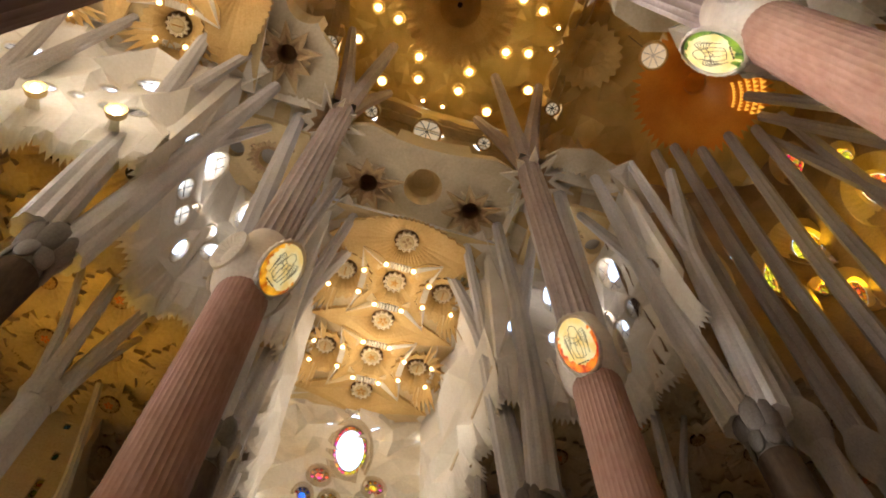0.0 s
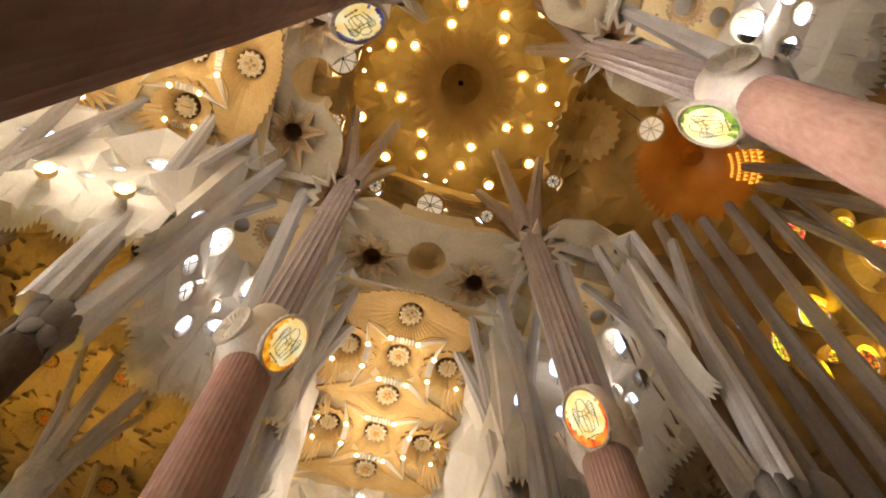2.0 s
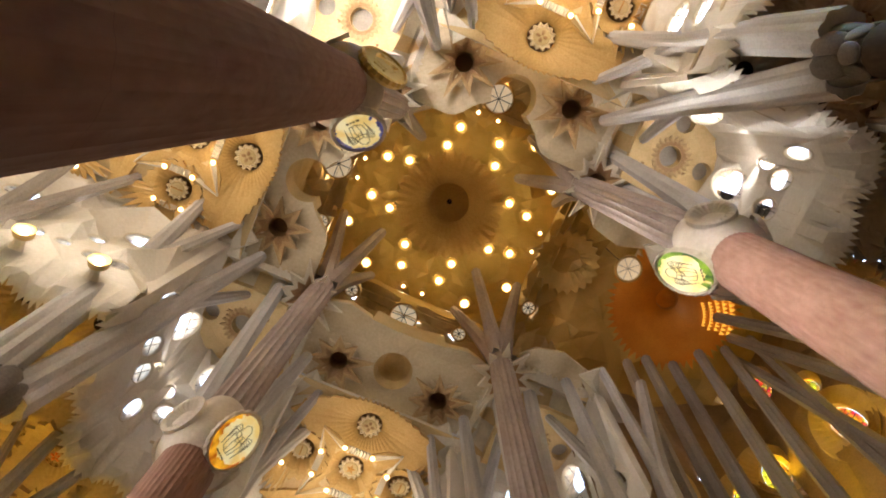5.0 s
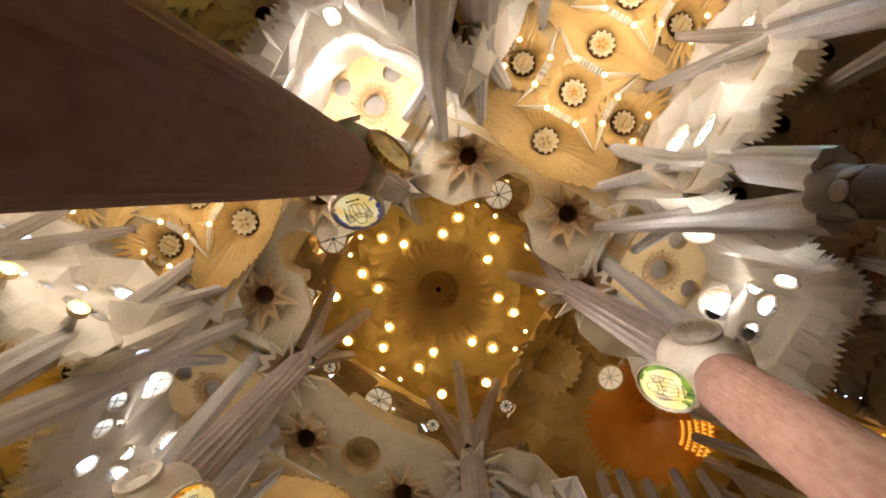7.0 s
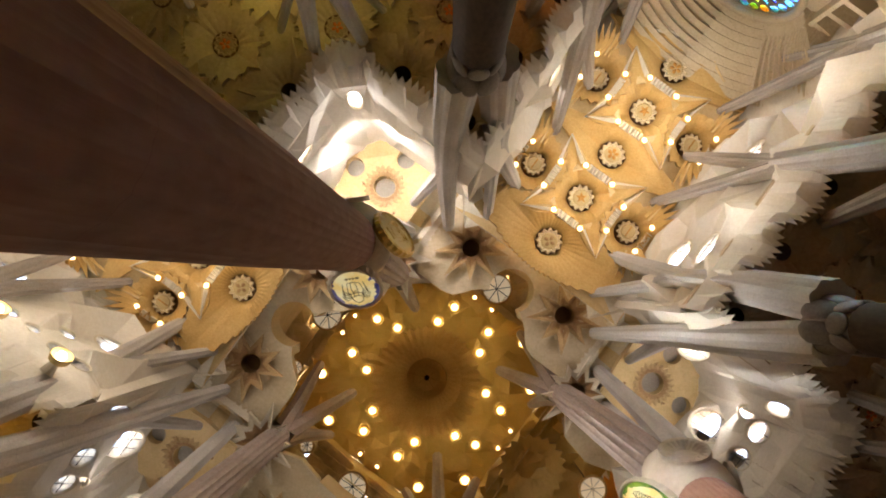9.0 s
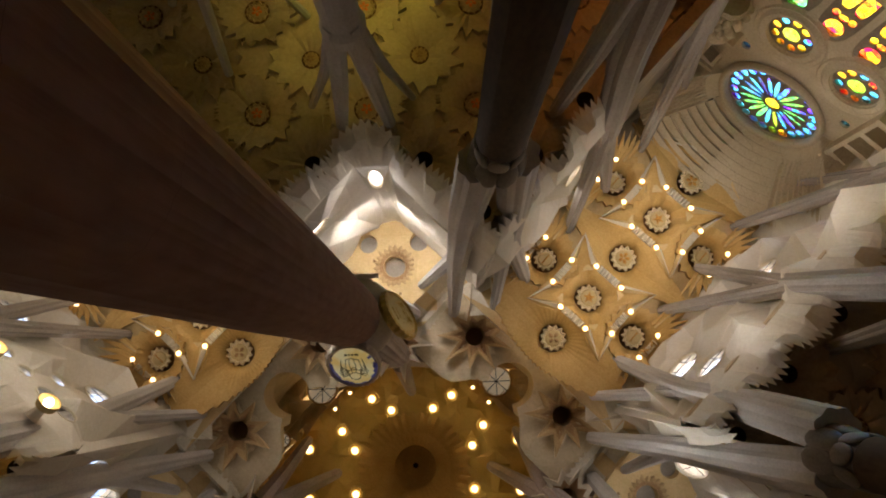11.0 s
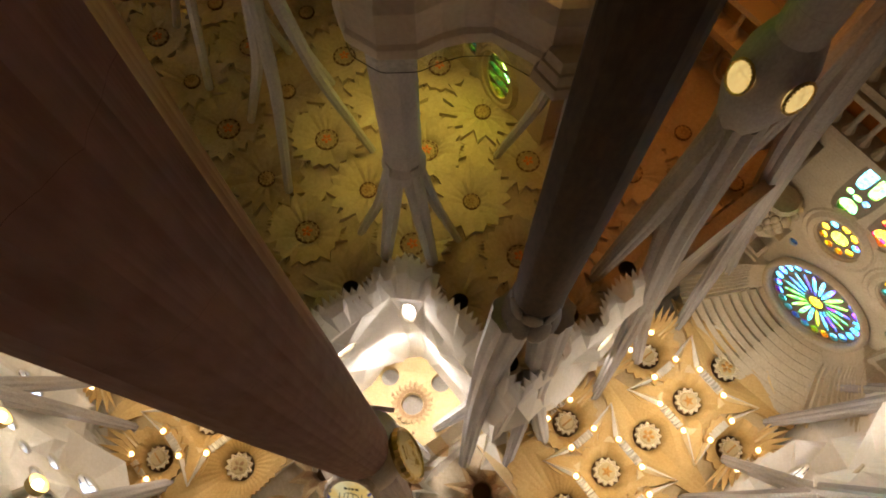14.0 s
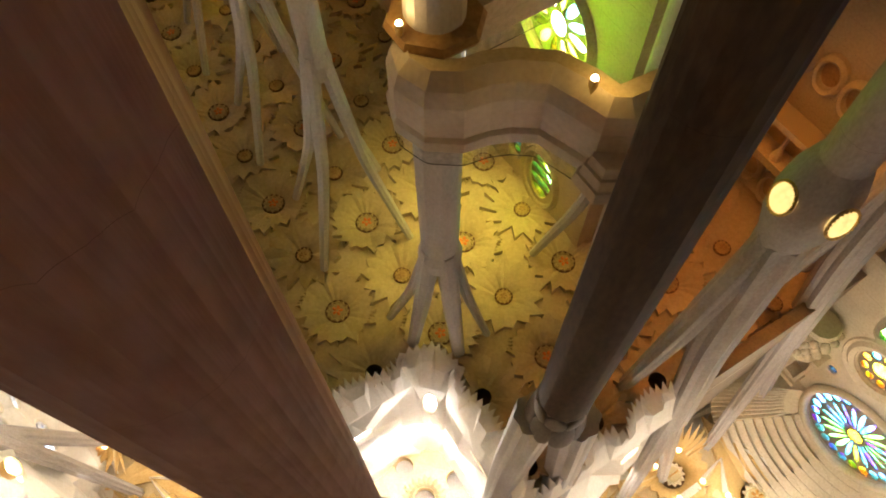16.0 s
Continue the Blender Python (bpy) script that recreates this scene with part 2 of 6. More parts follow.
EDGE = {"amber": enamel("amber_enamel", (0.42, 0.08, 0.0), (1.0, 0.52, 0.03), 0.2), "red": enamel("red_lit_enamel", (0.5, 0.02, 0.0), (1.0, 0.30, 0.02), 0.2),
        "green": enamel("green_enamel", (0.02, 0.09, 0.01), (0.30, 0.50, 0.03), 0.06), "blue": enamel("blue_enamel", (0.02, 0.02, 0.16), (0.16, 0.16, 0.45), 0.08)}
CLEAR = stained("clear_glass", (0.95, 0.96, 1.0), False)
GLASS = {"blue": stained("blue_glass", (0.05, 0.22, 1.0), gain=0.62), "cyan": stained("cyan_glass", (0.10, 0.55, 1.0), gain=0.32), "green": stained("green_glass", (0.12, 0.70, 0.12), gain=0.34),
         "lime": stained("lime_glass", (0.5, 0.8, 0.06), gain=0.32), "yellow": stained("yellow_glass", (1.0, 0.62, 0.03), gain=0.46), "orange": stained("orange_glass", (1.0, 0.34, 0.02), gain=0.4),
         "deep": stained("deep_amber_glass", (0.12, 0.055, 0.018)), "deep_blue": stained("deep_blue_glass", (0.02, 0.04, 0.12)),
         "red": stained("red_glass", (0.9, 0.06, 0.03)), "white": CLEAR}


# ---- mesh helpers ----
import mathutils


class Mesh:
    """Collects vertices, faces and material slots, then becomes one object."""

    def __init__(self):
        self.v, self.f, self.m = [], [], []

    def add(self, verts, faces, slot=0):
        n = len(self.v)
        self.v += [tuple(p) for p in verts]
        self.f += [tuple(i + n for i in q) for q in faces]
        self.m += [slot] * len(faces)

    def data(self, name, mats, smooth=False):
        me = bpy.data.meshes.new(name)
        me.from_pydata(self.v, [], self.f)
        for m in mats:
            me.materials.append(m)
        me.polygons.foreach_set("material_index", self.m)
        me.polygons.foreach_set("use_smooth", [smooth] * len(self.f))
        me.update()
        bm = bmesh.new()
        bm.from_mesh(me)
        bmesh.ops.recalc_face_normals(bm, faces=bm.faces)
        bm.to_mesh(me)
        bm.free()
        return me


def part(name, mb, mats, parent=None, label="", smooth=False, m=None):
    me = mb if isinstance(mb, bpy.types.Mesh) else mb.data(name, mats if isinstance(mats, (list, tuple)) else [mats], smooth)
    ob = new(name, me)
    if parent is not None:
        ob.parent = parent
    if m is not None:
        ob.matrix_basis = m
    return tagged(ob, label)


def thing(name, label, category, group="", kind="", at=(0, 0, 0)):
    ob = new(name)
    ob.empty_display_size = 0.3
    ob.location = at
    return tagged(ob, label, category, group, kind)


def ring(cx, cy, z, r, n, rot=0.0):
    return [(cx + r * math.cos(rot + 2 * math.pi * i / n), cy + r * math.sin(rot + 2 * math.pi * i / n), z) for i in range(n)]


def bands(rings, n, close=True):
    out = []
    for k in range(rings - 1):
        for i in range(n if close else n - 1):
            j = (i + 1) % n
            out.append((k * n + i, k * n + j, (k + 1) * n + j, (k + 1) * n + i))
    return out


def lathe(mb, prof, n=24, slot=0, c=(0, 0), caps=False):
    v = []
    for r, z in prof:
        v += ring(c[0], c[1], z, r, n)
    f = bands(len(prof), n)
    if caps:
        f += [tuple(range(n)), tuple(range((len(prof) - 1) * n, len(prof) * n))]
    mb.add(v, f, slot)


def tube(mb, pts, radii, n=16, flute=0.10, slot=0, lobes=8):
    """A fluted limb along a bent line, swollen a little at its bends."""
    pts = [Vector(p) for p in pts]
    fine, rad = [], []
    for a, b, ra, rb in zip(pts, pts[1:], radii, radii[1:]):
        k = 8
        for i in range(k):
            fine.append(a.lerp(b, i / k)), rad.append(ra + (rb - ra) * i / k)
    fine.append(pts[-1]), rad.append(radii[-1])
    # ease the bends
    for _ in range(2):
        fine = [fine[0]] + [(fine[i - 1] + fine[i] * 2 + fine[i + 1]) / 4 for i in range(1, len(fine) - 1)] + [fine[-1]]
    v = []
    for i, p in enumerate(fine):
        d = (fine[min(i + 1, len(fine) - 1)] - fine[max(i - 1, 0)]).normalized()
        s = d.cross(Vector((0.3, 0.9, 0.1))).normalized()
        u = d.cross(s)
        for k in range(n):
            a = 2 * math.pi * k / n
            r = rad[i] * (1 + flute * math.cos(lobes * a))
            v.append(p + s * (r * math.cos(a)) + u * (r * math.sin(a)))
    f = bands(len(fine), n)
    f += [tuple(range(n)), tuple(range((len(fine) - 1) * n, len(fine) * n))]
    mb.add(v, f, slot)


def fluted(mb, prof, lobes, amp, twist=0.0, n=96, slot=0):
    """A shaft whose star-shaped section is cut by two opposite twists. prof: radius, height, share of the flutes."""
    v = []
    for r, z, share in prof:
        for k in range(n):
            a = 2 * math.pi * k / n
            s1 = 1 - amp * share * abs(math.sin(lobes * (a + twist * z) / 2)) ** 0.8
            s2 = 1 - amp * share * abs(math.sin(lobes * (a - twist * z) / 2)) ** 0.8
            v.append((r * min(s1, s2) * math.cos(a), r * min(s1, s2) * math.sin(a), z))
    mb.add(v, bands(len(prof), n) + [tuple(range(n)), tuple(range((len(prof) - 1) * n, len(prof) * n))], slot)


def facets(mb, inside, x0, x1, y0, y1, step, z, amp, slot=0, seed=1, thick=0.5):
    """A folded plaster sheet: flat triangles over an uneven grid, where inside(x, y) holds."""
    rnd = random.Random(seed)
    nx, ny = max(1, round((x1 - x0) / step)), max(1, round((y1 - y0) / step))
    P = {}
    for i in range(nx + 1):
        for j in range(ny + 1):
            ex, ey = 0 < i < nx, 0 < j < ny
            P[i, j] = (x0 + (x1 - x0) * i / nx + ex * rnd.uniform(-0.3, 0.3) * step, y0 + (y1 - y0) * j / ny + ey * rnd.uniform(-0.3, 0.3) * step, z + rnd.uniform(-amp, amp))
    for i in range(nx):
        for j in range(ny):
            q = [P[i, j], P[i + 1, j], P[i + 1, j + 1], P[i, j + 1]]
            tri = ((0, 1, 2), (0, 2, 3)) if rnd.random() < 0.5 else ((0, 1, 3), (1, 2, 3))
            for t in tri:
                c = [sum(q[k][a] for k in t) / 3 for a in (0, 1)]
                if inside(*c):
                    slot_here = slot(*c) if callable(slot) else slot
                    mb.add([q[k] for k in t], [(0, 1, 2)], slot_here)
                    mb.add([(q[k][0], q[k][1], z + amp + thick) for k in t], [(2, 1, 0)], slot_here)


def star(mb, c, r0, r1, n, rise=0.7, slots=(0, 1), ratio=0.7, drop=0.2, hole=1.2, rot=0.0, jag=0.0, seed=3, bend=0.12, shape=None, sag=0.0):
    """A vault flower: a funnel that rises to a round hole, with a toothed, creased rim."""
    rnd = random.Random(seed + int(c[0] * 7) + int(c[1] * 13))
    m = 2 * n
    v = []
    tip = [(r1 if i % 2 == 0 else r1 * ratio) * (1 + rnd.uniform(-jag, jag)) for i in range(m)]
    if shape:
        tip = [t / r1 * shape(rot + 2 * math.pi * i / m) for i, t in enumerate(tip)]
    steps = (0.0, 0.07, 0.16, 0.28, 0.45, 0.7, 1.0)
    for s in steps:
        h = rise * (1 - s) ** 3 - drop * s * s
        for i in range(m):
            a = rot + 2 * math.pi * i / m
            r = r0 + (tip[i] - r0) * s
            cr = (bend if i % 2 else -bend) * s
            v.append((c[0] + r * math.cos(a), c[1] + r * math.sin(a), c[2] + h + cr - sag * max(0, r - 1.9) ** 1.3))
    k = len(steps)
    for i in range(m):
        x, y, z = v[(k - 1) * m + i]
        v.append((x, y, z + 0.35))
    f = bands(k + 1, m)
    mb.add(v, f[4 * m:], slots[0])
    mb.add(v, f[:4 * m], slots[2] if len(slots) > 2 else slots[0])
    if hole:
        w = ring(c[0], c[1], c[2] + rise, r0, m, rot) + ring(c[0], c[1], c[2] + rise + hole, r0 * 0.9, m, rot)
        mb.add(w, bands(2, m) + [tuple(range(m, 2 * m))], slots[1])


def loop2(cx, cz, rx, rz, n=24, rot=0.0):
    return [(cx + rx * math.cos(rot + 2 * math.pi * i / n), cz + rz * math.sin(rot + 2 * math.pi * i / n)) for i in range(n)]


def in_loop(u, w, loop):
    """Whether a point lies inside a closed outline."""
    hit = False
    for (a, b), (c, d) in zip(loop, loop[1:] + loop[:1]):
        if (b > w) != (d > w) and u < (c - a) * (w - b) / (d - b) + a:
            hit = not hit
    return hit


def folded(mb, outer, holes, free, put, thick, slot=0, splay=0.0):
    """A slab folded like paper; its openings rise by splay towards the back. outer, holes: outlines; free: loose points between them, all as (u, w, depth)."""
    loops = [outer, *holes]
    pts, edges = [], []
    for lp in loops:
        k = len(pts)
        pts += lp
        edges += [(k + i, k + (i + 1) % len(lp)) for i in range(len(lp))]
    flat = [[(p[0], p[1]) for p in lp] for lp in loops]
    pts += [p for p in free if in_loop(p[0], p[1], flat[0]) and not any(in_loop(p[0], p[1], h) for h in flat[1:])]
    verts, _, faces, origin, _, _ = mathutils.geometry.delaunay_2d_cdt([Vector((p[0], p[1])) for p in pts], edges, [], 0, 1e-5)
    dep = [pts[o[0]][2] if o else 0.0 for o in origin]
    v = [put(p.x, p.y, d) for p, d in zip(verts, dep)] + [put(p.x, p.y + splay, -thick) for p in verts]
    n = len(verts)
    for f in faces:
        u, w = sum(verts[i].x for i in f) / len(f), sum(verts[i].y for i in f) / len(f)
        if in_loop(u, w, flat[0]) and not any(in_loop(u, w, h) for h in flat[1:]):
            here = slot(u, w) if callable(slot) else slot
            mb.add([v[i] for i in f] + [v[i + n] for i in f], [tuple(range(len(f))), tuple(reversed(range(len(f), 2 * len(f))))], here)
    for lp in loops:
        m = len(lp)
        mb.add([put(*p) for p in lp] + [put(p[0], p[1] + splay, -thick) for p in lp], [(i, (i + 1) % m, m + (i + 1) % m, m + i) for i in range(m)], slot(lp[0][0], lp[0][1]) if callable(slot) else slot)


def scatter(u0, u1, w0, w1, step, amp, seed, clear=()):
    """Loose points over a rectangle, uneven like folded paper, kept off the ovals in clear (u, w, half width, half height)."""
    rnd = random.Random(seed)
    out = []
    nu, nw = max(1, round((u1 - u0) / step)), max(1, round((w1 - w0) / step))
    for i in range(nu):
        for j in range(nw):
            u, w = u0 + (u1 - u0) * (i + 0.5 + rnd.uniform(-0.3, 0.3) + 0.25 * (-1) ** j) / nu, w0 + (w1 - w0) * (j + 0.5 + rnd.uniform(-0.3, 0.3)) / nw
            d = rnd.choice((-1, -0.6, 0.7, 1)) * amp * rnd.uniform(0.6, 1)
            if all(((u - a) / (b + 0.35)) ** 2 + ((w - h) / (c + 0.35)) ** 2 > 1 for a, h, b, c in clear):
                out.append((u, w, d))
    return out


def sawn(points, tooth, depth, seed=0):
    """Cuts saw teeth into an open outline; their points turn to the line's left."""
    rnd = random.Random(seed)
    out = []
    for (a, b), (c, d) in zip(points, points[1:]):
        long = math.hypot(c - a, d - b)
        n = max(1, round(long / tooth))
        nx, ny = -(d - b) / long, (c - a) / long
        for i in range(n):
            s, g = i / n, depth * rnd.uniform(0.7, 1.2)
            out.append((a + (c - a) * s, b + (d - b) * s))
            s = (i + 0.62) / n
            out.append((a + (c - a) * s + nx * g, b + (d - b) * s + ny * g))
    return out + [points[-1]]


def facet_wall(mb, a, b, z0, z1, inward, step=1.7, amp=0.35, lean=0.0, windows=(), seed=5, slot=0, thick=0.6):
    """A folded plaster wall from a to b, open where windows (along, height, half width, half height) stand."""
    rnd = random.Random(seed)
    a, b, n = Vector((*a, 0)), Vector((*b, 0)), Vector((*inward, 0))
    long, d = (b - a).length, (b - a).normalized()
    nx, nz = max(1, round(long / step)), max(1, round((z1 - z0) / step))
    P = {}
    for i in range(nx + 1):
        for j in range(nz + 1):
            u = long * i / nx + (0 < i < nx) * rnd.uniform(-0.3, 0.3) * step
            h = z0 + (z1 - z0) * j / nz + (0 < j < nz) * rnd.uniform(-0.3, 0.3) * step
            o = rnd.uniform(-amp, amp) * (j > 0) - lean * (j / nz)
            P[i, j] = (u, h, o)

    def place(u, h, o):
        p = a + d * u + n * o
        return (p.x, p.y, h)
    for wu, wh, wr, wz in windows:
        # a closed sheet round each opening, cut where a neighbour opens
        for k in range(24):
            for r0, r1 in ((0.0, 0.2), (0.2, 0.45), (0.45, 0.75), (0.75, 1.1)):
                q = []
                for r, e in ((r0, 0), (r1, 0), (r1, 1), (r0, 1)):
                    g = 2 * math.pi * (k + e) / 24
                    q.append((wu + (wr + r * step * 0.9) * math.cos(g), wh + (wz + r * step * 0.9) * math.sin(g), -amp * 0.6 - 0.1 - 0.15 * r))
                cu, ch = sum(p[0] for p in q) / 4, sum(p[1] for p in q) / 4
                if not any(((cu - u2) / (w2 * 1.02)) ** 2 + ((ch - h2) / (z2 * 1.02)) ** 2 < 1 for u2, h2, w2, z2 in windows):
                    mb.add([place(*p) for p in q], [(0, 1, 2, 3)], slot)
    for i in range(nx):
        for j in range(nz):
            q = [P[i, j], P[i + 1, j], P[i + 1, j + 1], P[i, j + 1]]
            for t in (((0, 1, 2), (0, 2, 3)) if rnd.random() < 0.5 else ((0, 1, 3), (1, 2, 3))):
                cu, ch = sum(q[k][0] for k in t) / 3, sum(q[k][1] for k in t) / 3
                if any(((cu - wu) / (wr * 1.25)) ** 2 + ((ch - wh) / (wz * 1.25)) ** 2 < 1 for wu, wh, wr, wz in windows):
                    continue
                mb.add([place(*q[k]) for k in t], [(0, 1, 2)], slot)
                if any(abs(cu - wu) < wr * 1.4 + 0.4 and wh - wz * 1.3 < ch < wh + wz + 3.2 for wu, wh, wr, wz in windows):
                    continue
                mb.add([place(q[k][0], q[k][1], -lean - amp - thick) for k in t], [(2, 1, 0)], slot)


WINDOWS = []


def oval_window(at, inward, rw, rh, glass, bars=2, label="oval clerestory window with pale leaded glass in a plaster wall", collar=1.5, mat=None, reveal=0.5, tilt=14.0, niche=0.0, bar=0.025):
    """A window set in a flared oval plaster collar; it leans to look down into the room by tilt degrees."""
    flat, up = Vector((*inward, 0)), Vector((0, 0, 1))
    d = up.cross(flat)
    n = flat * math.cos(radians(tilt)) - up * math.sin(radians(tilt))
    w_up = up * math.cos(radians(tilt)) + flat * math.sin(radians(tilt))
    k = len(WINDOWS) + 1
    w = thing("window_%d" % k, label, "window", kind="structure")
    WINDOWS.append(w)
    m = 28
    mb = Mesh()
    v = []
    for s, o, t in ((collar, -0.1, 0), (1.16, 0.14, 0.7), (1.06, 0.20, 1), (1.0, 0.14, 1), (1.0, -reveal, 1)) if not niche else ((collar + 0.15, niche - 0.1, 0), (collar, niche + 0.1, 0.3), (1.3, 0.25, 1), (1.04, 0.06, 1), (1.0, -reveal, 1)):
        for i in range(m):
            a = 2 * math.pi * i / m
            up_here, n_here = up.lerp(w_up, t), flat.lerp(n, t)
            v.append(Vector(at) + d * (rw * s * math.cos(a)) + up_here * (rh * s * math.sin(a)) + n_here * o)
    mb.add(v, bands(5, m))
    part("window_frame", mb, mat or WHITE, w)
    mb = Mesh()
    mb.add([Vector(at) + d * (rw * math.cos(2 * math.pi * i / m)) + w_up * (rh * math.sin(2 * math.pi * i / m)) for i in range(m)], [tuple(range(m))])
    pane = part("pane", mb, glass, w)
    pane.visible_shadow = False
    if bars:
        for i in range(-bars, bars + 1):
            o = i / (bars + 1) * 0.95
            half = math.sqrt(max(0.05, 1 - o * o))
            for p, q in ((d * (rw * o) - w_up * (rh * half), d * (rw * o) + w_up * (rh * half)), (w_up * (rh * o) - d * (rw * half), w_up * (rh * o) + d * (rw * half))):
                mb = Mesh()
                tube(mb, [Vector(at) + p + n * 0.03, Vector(at) + q + n * 0.03], [bar, bar], 4, 0)
                part("glazing_bar", mb, IRON, w)
    return w


# ---- the building ----
G = 3.66           # spacing of the vault flowers
Z_AISLE, Z_ARM, Z_RING, Z_TOP = 33.0, 47.5, 49.0, 66.0
SPOTS = [(sx, sy) for sx in (-1, 1) for sy in (-1, 1)]

mb = Mesh()
for i in range(-31, 17):
    for j in range(-18, 17):
        x, y = i * 2.0, j * 2.0
        mb.add([(x + 0.01, y + 0.01, 0), (x + 1.99, y + 0.01, 0), (x + 1.99, y + 1.99, 0), (x + 0.01, y + 1.99, 0)], [(0, 1, 2, 3)])
mb.add([(-64, -38, -0.012), (36, -38, -0.012), (36, 36, -0.012), (-64, 36, -0.012)], [(0, 1, 2, 3)])
tagged(part("floor", mb, FLOOR), "grey polished stone slab floor of the basilica", "floor", kind="structure")
mb = Mesh()
mb.add([(-900, -900, -0.4), (900, -900, -0.4), (900, 900, -0.4), (-900, 900, -0.4)], [(0, 1, 2, 3)])
tagged(part("ground", mb, SAND), "pale paved ground round the basilica", "ground", kind="structure")


def slab_wall(name, a, b, z0, z1, thick, openings=(), mat=None, label="plain sandstone outer wall"):
    """An upright wall on the line a to b with rectangular openings (along from, along to, low, high)."""
    mb = Mesh()
    a, b = Vector((*a, 0)), Vector((*b, 0))
    d, long = (b - a).normalized(), (b - a).length
    n = Vector((-d.y, d.x, 0))
    us = sorted({0, long, *[o[0] for o in openings], *[o[1] for o in openings]})
    zs = sorted({z0, z1, *[o[2] for o in openings], *[o[3] for o in openings]})
    for u0, u1 in zip(us, us[1:]):
        for h0, h1 in zip(zs, zs[1:]):
            if any(o[0] <= (u0 + u1) / 2 <= o[1] and o[2] <= (h0 + h1) / 2 <= o[3] for o in openings):
                continue
            v = [a + d * u + n * s + Vector((0, 0, h)) for s in (0, -thick) for u, h in ((u0, h0), (u1, h0), (u1, h1), (u0, h1))]
            mb.add(v, [(0, 1, 2, 3), (7, 6, 5, 4), (0, 4, 5, 1), (1, 5, 6, 2), (2, 6, 7, 3), (3, 7, 4, 0)])
    return tagged(part(name, mb, mat or SAND), label, "wall", kind="structure")


tall = [(4 + 12 * i, 12 + 12 * i, 5, 25) for i in range(3)]
NW_LIGHTS = [(0.95, 27.3, 0.2, 0.95, ("lime", "green", "yellow")), (1.05, 29.8, 0.18, 0.32, ("cyan",)), (1.45, 32.0, 0.2, 0.26, ("blue",)), (4.1, 32.1, 0.22, 0.24, ("red",)), (0.35, 24.6, 0.2, 1.0, ("lime", "yellow"))]
slab_wall("wall_nave_north", (-15.0, 23), (-60, 23), 0, 36, 1.0, [(o[0] + 0.5, o[1] + 0.5, 5, 25) for o in tall] + [(u - a, u + a, h - b, h + b) for u, h, a, b, _ in NW_LIGHTS])
slab_wall("wall_nave_south", (-60, -23), (-22.5, -23), 0, 36, 1.0, [(44.5 - o[1], 44.5 - o[0], 5, 25) for o in tall[1:]])
slab_wall("wall_nave_end", (-60, 23), (-60, -23), 0, 52, 1.0, [(18, 28, 7, 33)])
slab_wall("wall_transept_west_south", (-15.5, -23.5), (-15.5, -33), 0, 34, 1.0)
slab_wall("wall_transept_west_north", (-15.5, 30.5), (-15.5, 23.5), 0, 34, 1.0)
slab_wall("wall_transept_east_south", (15.5, -33), (15.5, -23.5), 0, 34, 1.0)
slab_wall("wall_transept_east_north", (15.5, 23.5), (15.5, 30.5), 0, 34, 1.0)
slab_wall("wall_ambulatory_north", (31, 23), (15.5, 23), 0, 34, 1.0, [(5, 13, 5, 23)])
slab_wall("wall_ambulatory_south", (15.5, -23), (31, -23), 0, 34, 1.0, [(2.5, 10.5, 5, 23)])
slab_wall("wall_ambulatory_east_north", (31, 6.5), (31, 23), 0, 34, 1.0)
slab_wall("wall_ambulatory_east_south", (31, -23), (31, -6.5), 0, 34, 1.0)


